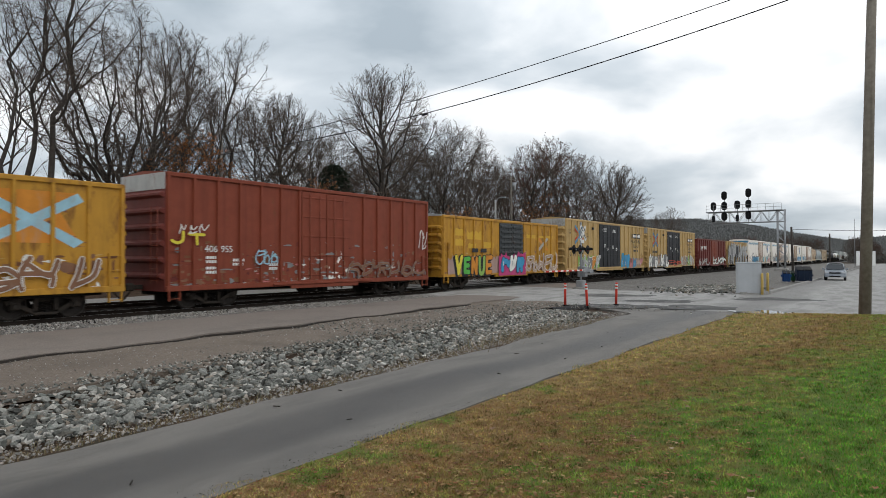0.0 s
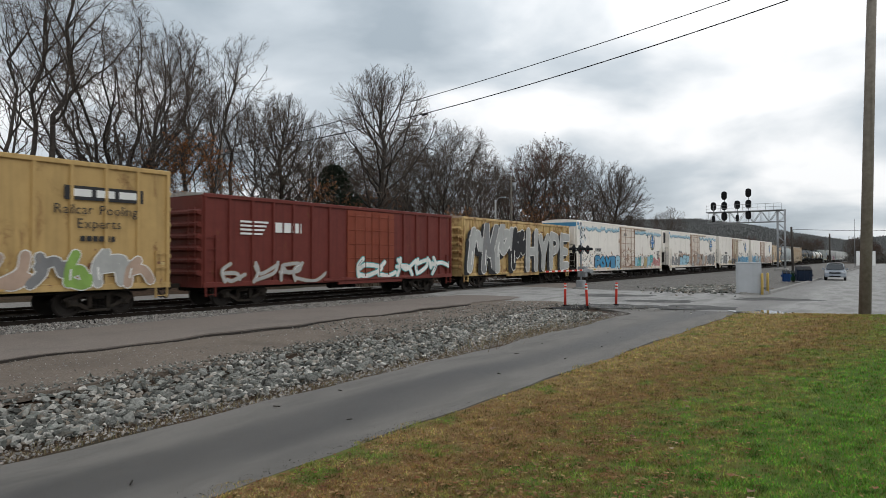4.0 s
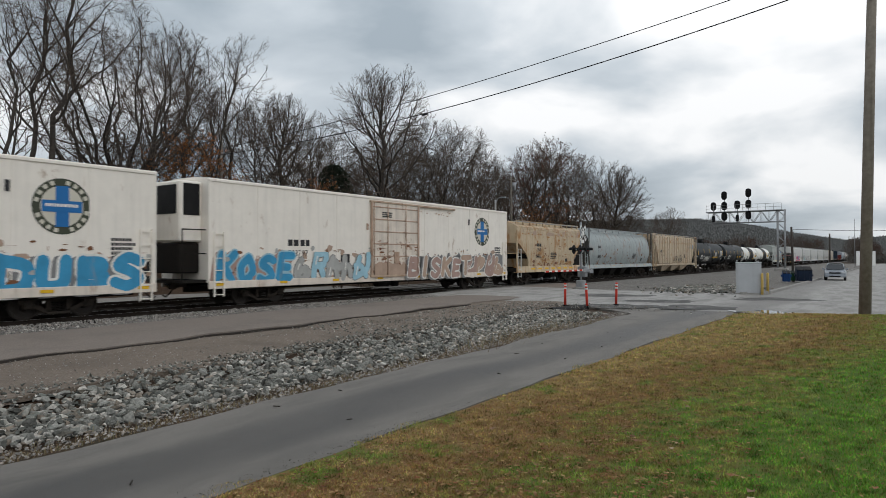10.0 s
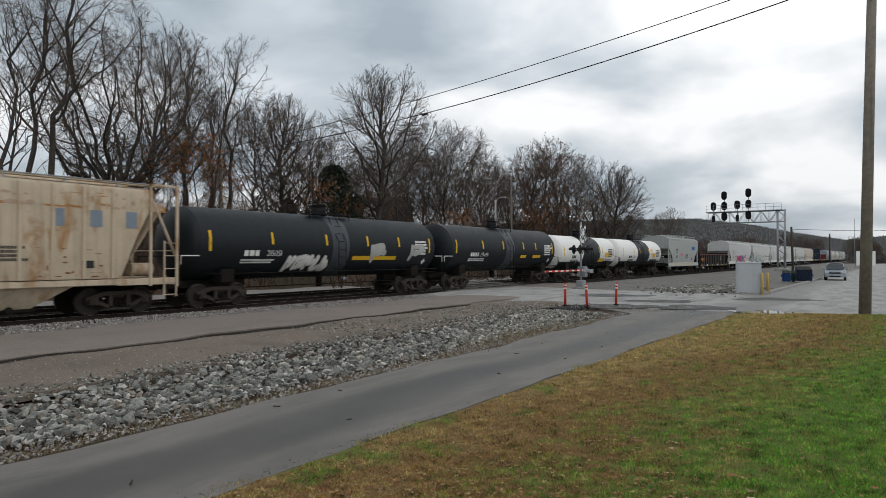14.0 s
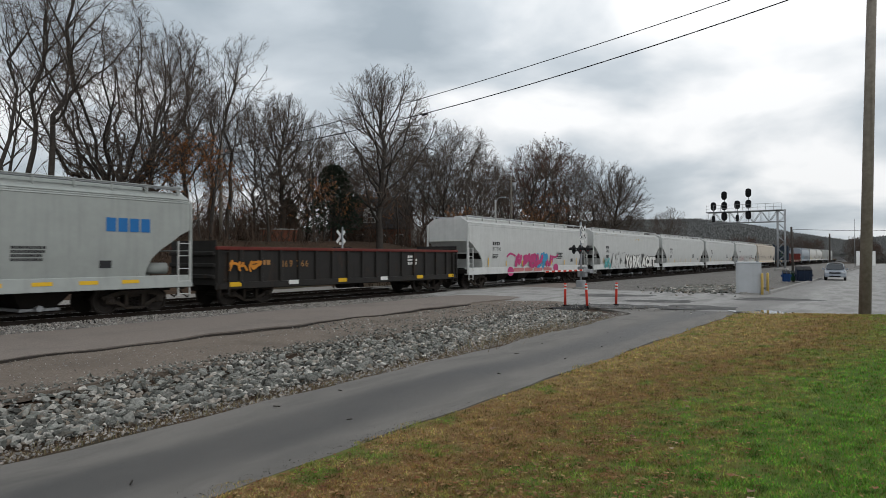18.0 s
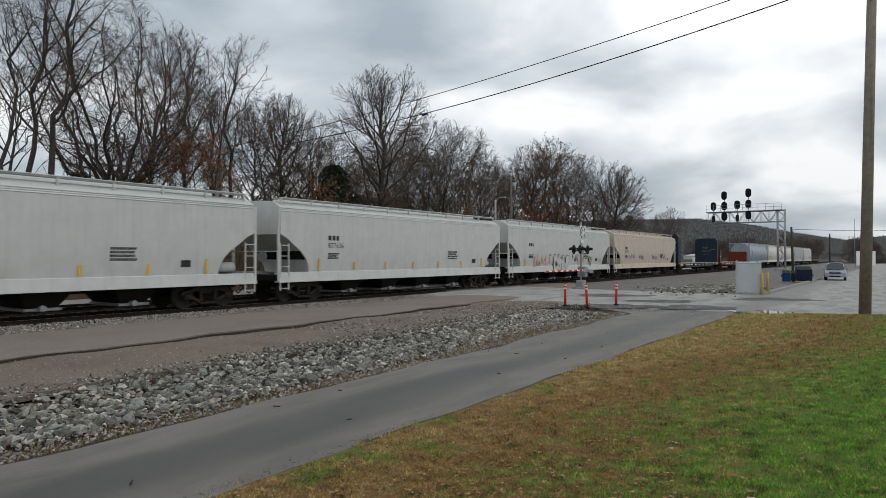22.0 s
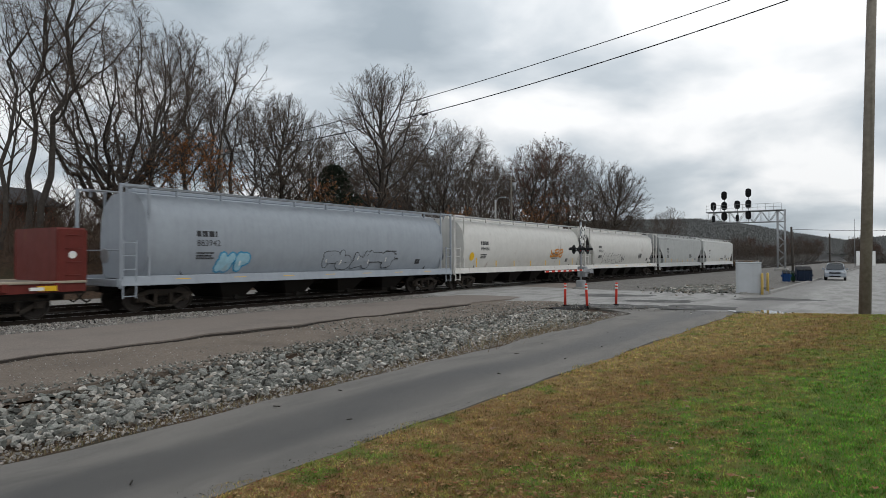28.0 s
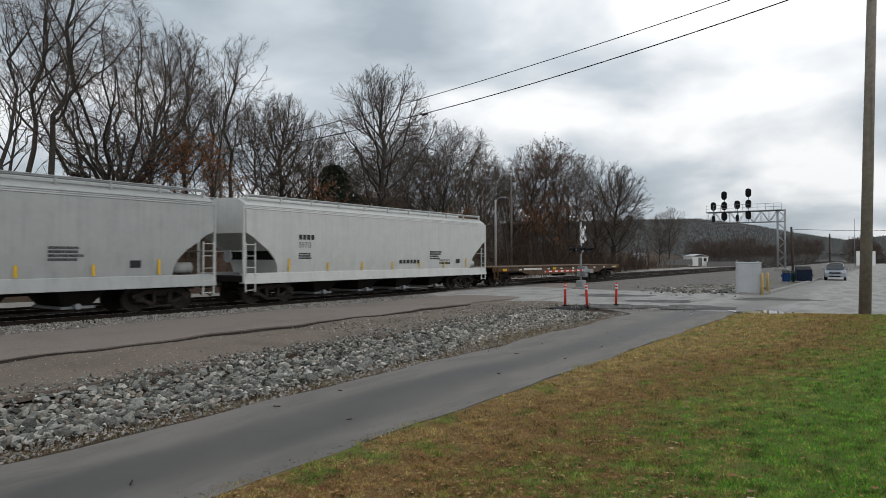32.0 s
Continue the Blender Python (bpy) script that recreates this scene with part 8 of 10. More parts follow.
# ---- far hills ----
HILL_A = (-60, 0.8, 3.2, 6.9, 10, 13.9, 20, 40, 60, 110)
HILL_H = (18, 17, 14, 21, 28.5, 34, 34, 30, 24, 24)
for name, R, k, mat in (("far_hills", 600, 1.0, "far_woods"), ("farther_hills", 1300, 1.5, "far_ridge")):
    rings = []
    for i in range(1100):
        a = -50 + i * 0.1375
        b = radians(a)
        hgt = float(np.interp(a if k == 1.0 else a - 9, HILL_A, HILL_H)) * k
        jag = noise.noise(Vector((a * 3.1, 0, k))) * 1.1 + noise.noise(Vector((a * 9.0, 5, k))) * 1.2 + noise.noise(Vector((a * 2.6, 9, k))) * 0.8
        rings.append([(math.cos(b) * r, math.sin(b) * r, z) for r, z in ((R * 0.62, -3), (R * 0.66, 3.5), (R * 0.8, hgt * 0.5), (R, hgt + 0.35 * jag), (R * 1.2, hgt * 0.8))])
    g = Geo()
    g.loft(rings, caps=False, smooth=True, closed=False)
    tagged(part(name, g, mat), "far hills covered in bare woods, haze put into their colour", "hills", kind="structure")


def hill_z(a, k):
    """Height of the near hill's slope at a bearing in degrees and a share of its distance."""
    hgt = np.interp(a, HILL_A, HILL_H)
    return np.where(k < 0.66, 3.5, np.where(k < 0.8, 3.5 + (hgt * 0.5 - 3.5) * (k - 0.66) / 0.14, hgt * 0.5 * (1 + (k - 0.8) / 0.2)))
# ---- level crossing ----
def crossing_signal(x, y, face, gate, label):
    """A mast with crossbuck, two pairs of hooded lamps back to back, and a gate mechanism. face: +1 looks towards -y."""
    t = thing("crossing_signal", label, "crossing signal", pose(x, y, -0.1, 0, 0, 0 if face > 0 else 180))
    part("foundation", Geo().box(-0.35, 0.35, -0.35, 0.35, -0.2, 0.12, 0.03), "concrete", t)
    part("mast", Geo().tube([(0, 0, 0.1), (0, 0, 4.25)], 0.07, 12), "steel", t)
    part("base_case", Geo().box(-0.28, 0.28, -0.25, 0.25, 0.1, 0.55, 0.04), "steel", t)
    part("finial", Geo().tube([(0, 0, 4.25), (0, 0, 4.36)], 0.09, 10, 0.02), "steel", t)
    cb = part("crossbuck", Geo().box(-0.05, 0.05, -0.12, -0.07, 3.3, 3.9), "steel", t)
    for k, sg in enumerate((-1, 1)):
        b = part("crossbuck_board", Geo().box(-0.62, 0.62, -0.012, 0.012, -0.115, 0.115, 0.004), "white_tape", cb, "white crossbuck board")
        b.matrix_basis = pose(0, -0.14 - 0.03 * k, 3.62, 0, 45 * sg, 0)
        for q in (-0.38, 0.30):
            w = part("board_mark", Geo().box(q - 0.18, q + 0.18, -0.018, -0.013, -0.05, 0.05), "mark_dark", b)
    part("track_sign", Geo().box(-0.24, 0.24, -0.13, -0.11, 2.98, 3.20, 0.005), "white_tape", t, "small white sign under the crossbuck")
    part("crossarm", Geo().tube([(-0.72, 0, 2.55), (0.72, 0, 2.55)], 0.035, 8), "steel", t)
    part("junction_box", Geo().box(-0.12, 0.12, -0.14, 0.14, 2.36, 2.62, 0.03), "steel", t)
    for sx in (-1, 1):
        for sy in (-1, 1):
            h = part("lamp_head", Geo().tube([(sx * 0.62, sy * 0.06, 2.55), (sx * 0.62, sy * 0.22, 2.55)], 0.13, 14), "black", t)
            part("backplate", Geo().tube([(sx * 0.62, sy * 0.20, 2.55), (sx * 0.62, sy * 0.225, 2.55)], 0.29, 18), "black", h)
            part("lens", Geo().tube([(sx * 0.62, sy * 0.22, 2.55), (sx * 0.62, sy * 0.25, 2.55)], 0.11, 14), "red_lens", h)
            g = Geo()
            ring = []
            for q in (0.22, 0.52):
                rr = 0.15 if q < 0.3 else 0.13
                ring.append([(sx * 0.62 + rr * math.cos(a), sy * q, 2.55 + rr * math.sin(a)) for a in [math.pi * (-0.1 + 1.2 * i / 12) for i in range(13)]])
            g.loft(ring, caps=False, smooth=True, closed=False)
            part("hood", g, "black", h)
    part("gate_machine", Geo().box(0.10, 0.52, -0.26, 0.30, 0.75, 1.45, 0.05), "steel", t, "grey gate machine case")
    if gate:
        arm = part("gate_arm", Geo().box(-5.9, -0.3, -0.36, -0.31, 1.18, 1.27, 0.01), "white_tape", t, "lowered gate arm with red and white stripes")
        for i in range(7):
            a = -5.85 + i * 0.8
            part("arm_stripe", Geo().box(a, a + 0.4, -0.366, -0.304, 1.175, 1.275), "orange_red", arm)
        part("arm_bracket", Geo().box(-0.5, 0.5, -0.40, -0.30, 1.10, 1.30, 0.02), "steel", t)
        part("counterweight", Geo().box(0.5, 1.1, -0.42, -0.28, 1.0, 1.25, 0.02), "steel", t)
    return t


x, y = spot(0.2139, 42.0)
crossing_signal(x, y, 1, True, "grey crossing signal with crossbuck and a lowered striped gate")
x, y = spot(-0.156, 49.0)
crossing_signal(x, y, -1, False, "far crossing signal with white crossbuck and dark lamps")

g = Geo()
DEL = Geo().tube([(0, 0, 0.02), (0, 0, 0.6), (0, 0, 0.98)], 0.055, 10, 0.05).mesh("post", MAT["orange_red"])
for bx, dep, lean, yaw in ((0.1893, 27.6, 0.5, 0), (0.2235, 27.0, -5.5, 0), (0.2682, 28.0, 2.5, 0)):
    x, y = spot(bx, dep)
    t = thing("delineator_post", "slim orange-red plastic post with white bands", "marker post", pose(x, y, -0.12, 0, 0, -HEADING) @ pose(0, 0, 0, lean, 0, 0), group="orange posts at the ditch end")
    part("post", DEL, None, t)
    part("foot", Geo().tube([(0, 0, 0.0), (0, 0, 0.05)], 0.11, 10), "black", t)
    for z in (0.72, 0.85):
        part("band", Geo().tube([(0, 0, z), (0, 0, z + 0.06)], 0.0575, 10), "white_tape", t)

x, y = spot(0.176, 26.2)
t = thing("culvert_pipe", "dark corrugated culvert pipe end under the road", "culvert", pose(x, y, -0.42, 0, 0, -10))
rings = []
for i in range(12):
    xx = -0.3 + i * 0.22
    r = 0.34 + (0.02 if i % 2 else 0)
    rings.append([(xx, r * math.cos(2 * math.pi * k / 18), r * math.sin(2 * math.pi * k / 18)) for k in range(18)])
# matt black puts the dark inside of the hole into the colour
part("pipe", Geo().loft(rings, caps=False, smooth=True), "black", t)

# ---- grey signal case, bollards, bins ----
x, y = spot(0.4735, 35.8)
t = thing("signal_cabinet", "tall grey metal railway signal cabinet", "cabinet", pose(x, y, -0.1, 0, 0, -78))
part("plinth", Geo().box(-0.68, 0.68, -0.55, 0.55, -0.1, 0.1, 0.02), "concrete", t)
part("case", Geo().box(-0.63, 0.63, -0.5, 0.5, 0.08, 1.74, 0.02), "cabinet", t)
part("roof", Geo().box(-0.65, 0.65, -0.53, 0.53, 1.72, 1.78, 0.02), "cabinet", t)
d = part("door", Geo().box(-0.56, 0.56, -0.515, -0.5, 0.14, 1.66, 0.005), "cabinet", t)
part("handle", Geo().box(0.44, 0.48, -0.54, -0.51, 0.85, 1.02, 0.005), "cabinet", d)
part("vent_cap", Geo().tube([(0.45, 0, 1.77), (0.45, 0, 1.86)], 0.07, 10), "steel", t)
part("corner_lamp", Geo().tube([(-0.58, 0.3, 1.77), (-0.58, 0.3, 1.9)], 0.04, 8), "steel", t)
for bx, dep in ((0.4948, 35.0), (0.5035, 36.2)):
    x, y = spot(bx, dep)
    t = thing("bollard", "yellow painted steel bollard", "bollard", pose(x, y, -0.1), group="bollards by the cabinet")
    part("post", Geo().tube([(0, 0, -0.2), (0, 0, 1.12), (0, 0, 1.16)], 0.07, 12, 0.065), "yellow_post", t)
    part("cap", Geo().tube([(0, 0, 1.15), (0, 0, 1.19)], 0.062, 12, 0.02), "yellow_post", t)


def dumpster(bx, dep, w, h, mat, yaw, label, deep=1.0):
    x, y = spot(bx, dep)
    t = thing("dumpster", label, "dumpster", pose(x, y, -0.1, 0, 0, yaw) @ Matrix.Diagonal((1, deep, 1, 1)), group="bins beside the street")
    g = Geo()
    g.loft([[(-w / 2, -0.4, 0.12), (w / 2, -0.4, 0.12), (w / 2, 0.4, 0.12), (-w / 2, 0.4, 0.12)], [(-w / 2, -0.5, h * 0.78), (w / 2, -0.5, h * 0.78), (w / 2, 0.5, h), (-w / 2, 0.5, h)]], smooth=False)
    part("body", g, mat, t)
    for k in (-1, 1):
        g = Geo()
        g.loft([[(k * w / 4 - w / 4 + 0.02, -0.53, h * 0.79), (k * w / 4 + w / 4 - 0.02, -0.53, h * 0.79), (k * w / 4 + w / 4 - 0.02, 0.51, h + 0.01), (k * w / 4 - w / 4 + 0.02, 0.51, h + 0.01)],
                [(k * w / 4 - w / 4 + 0.02, -0.53, h * 0.83), (k * w / 4 + w / 4 - 0.02, -0.53, h * 0.83), (k * w / 4 + w / 4 - 0.02, 0.51, h + 0.05), (k * w / 4 - w / 4 + 0.02, 0.51, h + 0.05)]], smooth=False)
        part("lid", g, "black", t, "black plastic lid")
        part("fork_pocket", Geo().box(k * w / 2, k * (w / 2 + 0.1), -0.3, 0.3, 0.5, 0.66, 0.01), mat, t)
    for k in range(3):
        xx = -w / 2 + w * (k + 0.5) / 3
        part("rib", Geo().box(xx - 0.03, xx + 0.03, -0.51, -0.42, 0.2, h * 0.74, 0.01), mat, t)
    return t


dumpster(0.5322, 51.5, 0.55, 0.95, "blue_bin", -78, "bright blue steel dumpster with black lids", 0.8)
dumpster(0.5425, 53.5, 0.32, 0.9, "green_bin", -78, "small dark green bin with black lids", 0.6)
dumpster(0.5592, 52.5, 1.12, 1.25, "dark_bin", -76, "dark blue steel dumpster with black lids")


# ---- poles and wires ----
def pole(x, y, h, r, lean=(0, 0), label="weathered wooden utility pole", mat="wood_pole", z=None):
    t = thing("utility_pole", label, "utility pole", pose(x, y, float(land(x, y)) if z is None else z))
    part("shaft", Geo().tube([(0, 0, -0.6), (lean[0] * 0.5, lean[1] * 0.5, h * 0.5), (lean[0], lean[1], h)], r, 14, r * 0.72), mat, t)
    return t


PX, PY = spot(0.6530, 22.6)
RIGHT = (math.sin(radians(HEADING)), -math.cos(radians(HEADING)))
PZ = float(land(PX, PY))
lean = (RIGHT[0] * 0.42, RIGHT[1] * 0.42)
t = pole(PX, PY, 13.4, 0.195, lean, "tall weathered wooden utility pole at the lawn's edge", z=PZ)
for z in (12.4, 13.0):
    part("insulator", Geo().tube([(lean[0], lean[1] + 0.15, z - 0.15), (lean[0], lean[1] + 0.38, z - 0.15)], 0.05, 10), "steel", t)
FX, FY = spot(-0.345, 45)
t = pole(FX, FY, 7.3, 0.13, (0, 0), "slim wooden pole among the trees")


def wire(a, b, sag, r, label):
    pts = []
    for i in range(25):
        u = i / 24
        p = Vector(a).lerp(Vector(b), u)
        p.z -= sag * 4 * u * (1 - u)
        pts.append(p)
    return tagged(part("overhead_wire", Geo().tube(pts, r, 6), "wire"), label, "wire", group="overhead wires")


wire((PX + lean[0], PY + lean[1], 12.1), (FX - 0.1, FY, 9.1), 0.9, 0.022, "black overhead cable strung across the track")
wire((PX + lean[0], PY + lean[1], 12.8), (FX + 0.1, FY, 9.6), 0.6, 0.018, "thin black overhead wire strung across the track")
u = 0.525
p = Vector((PX + lean[0], PY + lean[1], 12.1)).lerp(Vector((FX - 0.1, FY, 9.1)), u)
tagged(part("cable_splice", Geo().tube([(p.x, p.y - 0.16, p.z - 0.92), (p.x, p.y + 0.16, p.z - 0.96)], 0.07, 10), "wire"), "black cable splice hanging on the wire", "cable splice")

x, y = spot(0.0815, 62)
t = pole(x, y, 7.6, 0.12, (0.0, 0.0), "pale light pole with a small lamp arm", "concrete")
part("lamp_arm", Geo().tube([(0, 0, 7.4), (-0.3, -0.5, 7.75), (-0.4, -0.9, 7.8)], 0.035, 8), "steel", t)
part("lamp_head", Geo().box(-0.52, -0.28, -1.35, -0.85, 7.72, 7.84, 0.03), "steel", t)
x, y = spot(0.106, 76)
t = pole(x, y, 10.6, 0.15, (0, 0), "dark wooden utility pole with a transformer")
part("transformer", Geo().tube([(0.2, -0.25, 9.0), (0.2, -0.25, 9.9)], 0.24, 12), "steel", t)
part("crossarm", Geo().box(-0.9, 0.9, -0.06, 0.06, 10.2, 10.32, 0.01), "wood_pole", t)
x, y = spot(0.5435, 54)
pole(x, y, 4.65, 0.11, (-0.12, 0.12), "short dark wooden post by the bins", "bark")
x, y = spot(0.60, 140)
pole(x, y, 7.2, 0.2, (0, 0), "far dark wooden pole beside the street", "bark")
x, y = spot(0.639, 120)
pole(x, y, 9.2, 0.06, (0, 0), "thin grey mast beside the street", "steel")
wire((spot(0.5435, 54)[0], spot(0.5435, 54)[1], 4.3), (spot(0.8, 90)[0], spot(0.8, 90)[1], 6.2), 0.3, 0.02, "thin wire from the short post")

# ---- signal bridge over the track ----
GX, GY = 109.5, 14.6
t = thing("signal_bridge", "grey steel cantilever signal bridge over the track", "signal bridge", pose(GX, GY, -0.1))
part("foundation", Geo().box(-0.9, 0.9, -0.9, 0.9, -0.3, 0.35, 0.04), "concrete", t)
mast = part("mast_leg", Geo().tube([(-0.5, -0.5, 0.3), (-0.5, -0.5, 9.3)], 0.085, 8), "steel", t)
for sx, sy in ((0.5, -0.5), (0.5, 0.5), (-0.5, 0.5)):
    part("mast_leg", Geo().tube([(sx, sy, 0.3), (sx, sy, 9.3)], 0.085, 8), "steel", t)
for i in range(9):
    z = 0.4 + i * 0.98
    for (ax, ay), (bx, by) in (((-0.5, -0.5), (-0.5, 0.5)), ((0.5, -0.5), (0.5, 0.5)), ((-0.5, -0.5), (0.5, -0.5)), ((-0.5, 0.5), (0.5, 0.5))):
        if i % 2:
            ax, ay, bx, by = bx, by, ax, ay
        part("mast_brace", Geo().tube([(ax, ay, z), (bx, by, z + 0.98)], 0.035, 5), "steel", t)
ARM = 10.6
for sx in (-0.5, 0.5):
    for z in (7.45, 9.15):
        part("truss_chord", Geo().tube([(sx, -0.5, z), (sx, ARM, z)], 0.075, 8), "steel", t)
    for i in range(9):
        a, b = 0.5 + i * 1.12, 0.5 + (i + 1) * 1.12
        part("truss_brace", Geo().tube([(sx, a, 7.45 if i % 2 else 9.15), (sx, b, 9.15 if i % 2 else 7.45)], 0.04, 5), "steel", t)
        part("truss_post", Geo().tube([(sx, b, 7.45), (sx, b, 9.15)], 0.03, 5), "steel", t)
part("walkway", Geo().box(-1.35, -0.55, -0.3, ARM, 9.16, 9.22), "steel", t)
g = Geo()
for i in range(11):
    yy = -0.2 + i * 1.07
    g.tube([(-1.33, yy, 9.2), (-1.33, yy, 10.2)], 0.025, 5)
for z in (9.7, 10.2):
    g.tube([(-1.33, -0.2, z), (-1.33, ARM, z)], 0.025, 5)
part("walkway_rail", g, "steel", t)
for yy, zs in ((24.1 - GY, (10.1, 8.1)), (22.5 - GY, (11.75, 10.1, 8.45)), (20.6 - GY, (10.2, 8.15)), (19.0 - GY, (12.0, 10.25, 8.55))):
    b = part("signal_mast", Geo().tube([(-0.75, yy, 7.4), (-0.75, yy, max(zs) + 0.6)], 0.06, 8), "steel", t)
    for z in zs:
        g = Geo()
        g.loft([[(-1.02 + dx, yy + (0.42 if z > 8.3 else 0.26) * math.cos(a), z + (0.26 if z > 8.3 else 0.1) * math.copysign(1, math.sin(a)) + (0.42 if z > 8.3 else 0.26) * math.sin(a)) for a in [2 * math.pi * (k + 0.5) / 24 for k in range(24)]] for dx in (0.0, 0.05)], smooth=False)
        h = part("signal_head", g, "black", t, "black oval signal head")
        for dz in (-0.3, 0.0, 0.3):
            part("signal_lens", Geo().tube([(-1.03, yy, z + dz), (-1.25, yy, z + dz + 0.0)], 0.12, 10), "black", h)
        part("signal_case", Geo().box(-1.0, -0.8, yy - 0.2, yy + 0.2, z - 0.5, z + 0.5, 0.03), "black", h)

# ---- minivan parked on the street ----
x, y = spot(0.6085, 57.5)
van = thing("minivan", "silver minivan parked on the street, facing the crossing", "car", pose(x, y, -0.075, 0, 0, 180 + 3) @ Matrix.Scale(0.84, 4))
sec = ((-2.45, 0.45, 0.78, 0.80), (-2.35, 0.36, 0.95, 0.93), (-1.2, 0.32, 1.05, 0.98), (-0.9, 0.30, 1.06, 1.0), (1.6, 0.30, 1.05, 1.0), (2.35, 0.34, 1.0, 0.96), (2.5, 0.45, 0.92, 0.86))
g = Geo()
g.loft([[(sx, -w, z0 + 0.1), (sx, -w * 0.92, z0), (sx, w * 0.92, z0), (sx, w, z0 + 0.1), (sx, w * 1.0, (z0 + z1) / 2 + 0.1), (sx, w * 0.96, z1), (sx, -w * 0.96, z1), (sx, -w, (z0 + z1) / 2 + 0.1)] for sx, z0, z1, w in [(-a, b, c, d) for a, b, c, d in sec][::-1]], smooth=True)
part("body", g, "van_paint", van, sharp=35)
cab = ((2.45 * -1, 1.0, 0.9, 1.35), (-2.3, 1.0, 0.9, 1.72), (-0.4, 1.0, 0.92, 1.76), (0.5, 1.0, 0.92, 1.70), (1.45, 1.02, 0.93, 1.04))
g = Geo()
g.loft([[(sx, -w, z0), (sx, w, z0), (sx, w * 0.93, (z0 + z1) / 2), (sx, w * 0.78, z1), (sx, -w * 0.78, z1), (sx, -w * 0.93, (z0 + z1) / 2)] for sx, z0, w, z1 in cab], smooth=True)
part("cabin", g, "van_paint", van, sharp=30)
g = Geo()
g.add([(1.36, -0.82, 1.10), (1.36, 0.82, 1.10), (0.55, 0.68, 1.66), (0.55, -0.68, 1.66)], [(0, 1, 2, 3)])
g.v = [(a + 0.05, b, c + 0.03) for a, b, c in g.v]
part("windscreen", g, "window", van, "dark windscreen")
for sgn in (-1, 1):
    g = Geo()
    g.add([(0.95, sgn * 0.915, 1.12), (-2.2, sgn * 0.915, 1.12), (-2.1, sgn * 0.78, 1.62), (0.35, sgn * 0.80, 1.62)], [(0, 1, 2, 3)])
    part("side_window", g, "window", van)
    part("headlamp", Geo().box(2.30, 2.47, sgn * 0.55, sgn * 0.88, 0.74, 0.92, 0.04), "lamp_glass", van)
    m = part("mirror", Geo().box(0.95, 1.12, sgn * 0.98, sgn * 1.18, 1.10, 1.28, 0.04), "van_paint", van)
    for wx in (1.45, -1.5):
        w = part("wheel", Geo().tube([(wx, sgn * 0.98, 0.33), (wx, sgn * 0.76, 0.33)], 0.33, 20), "tyre", van)
        part("rim", Geo().tube([(wx, sgn * 0.985, 0.33), (wx, sgn * 0.95, 0.33)], 0.2, 14), "chrome", w)
g = Geo()
for k in range(4):
    g.box(2.47, 2.52, -0.5, 0.5, 0.72 + k * 0.055, 0.75 + k * 0.055)
part("grille", g, "black", van)
part("badge", Geo().box(2.5, 2.535, -0.06, 0.06, 0.80, 0.86, 0.01), "chrome", van)
part("bumper", Geo().box(2.38, 2.58, -0.88, 0.88, 0.34, 0.62, 0.06), "van_paint", van)
part("air_intake", Geo().box(2.55, 2.595, -0.5, 0.5, 0.38, 0.50, 0.01), "black", van)
part("roof_rack", Geo().box(-1.8, 0.3, -0.6, 0.6, 1.80, 1.83, 0.01), "steel", van)

# ---- sheds, fence and sign beyond the track ----
def shed(bx, dep, w, d, h, yaw, mat, label, win=True):
    x, y = spot(bx, dep)
    t = thing("shed", label, "shed", pose(x, y, float(land(x, y)) - 0.1, 0, 0, yaw))
    part("wall", Geo().box(-w / 2, w / 2, -d / 2, d / 2, 0, h), mat, t)
    g = Geo()
    g.prism([(-w / 2 - 0.15, h), (0, h + w * 0.12), (w / 2 + 0.15, h), (w / 2 + 0.15, h + 0.08), (0, h + w * 0.12 + 0.1), (-w / 2 - 0.15, h + 0.08)], -d / 2 - 0.15, d / 2 + 0.15)
    part("roof", g, "cabinet", t)
    part("door", Geo().box(-0.45, 0.45, -d / 2 - 0.03, -d / 2, 0.05, min(h - 0.2, 2.0), 0.01), "fence", t)
    if win:
        part("window", Geo().box(w / 2 - 1.1, w / 2 - 0.4, -d / 2 - 0.02, -d / 2, 1.0, 1.7, 0.005), "window", t)
    return t


shed(0.304, 122, 2.3, 2.2, 2.0, -40, "cabinet", "small pale metal shed behind the track", False)
shed(0.392, 138, 3.9, 3.0, 2.0, -40, "white_wood", "small white building with a window")
fx, fy = spot(0.338, 128)
t = thing("board_fence", "long grey board fence behind the yard", "fence", pose(fx, fy, float(land(fx, fy)) - 0.1, 0, 0, -14))
for i in range(28):
    part("panel", Geo().box(i * 0.6, i * 0.6 + 0.57, -0.02, 0.02, 0.05, 1.25 + 0.03 * math.sin(i * 2.1), 0.004), "fence", t)
for i in range(8):
    part("post", Geo().box(i * 2.4 - 0.05, i * 2.4 + 0.05, 0.02, 0.12, -0.2, 1.35), "fence", t)
fx, fy = spot(0.41, 136)
copy_thing(t, pose(fx, fy, float(land(fx, fy)) - 0.1, 0, 0, -14))
x, y = spot(0.656, 100)
t = thing("white_board", "white board on two posts beside the street", "sign", pose(x, y, -0.1, 0, 0, -54))
part("panel", Geo().box(-1.5, 1.5, -0.04, 0.04, 0.75, 3.0, 0.01), "white_tape", t)
for sx in (-0.4, 0.4):
    part("post", Geo().box(sx - 0.05, sx + 0.05, 0.04, 0.12, -0.2, 2.8), "steel", t)

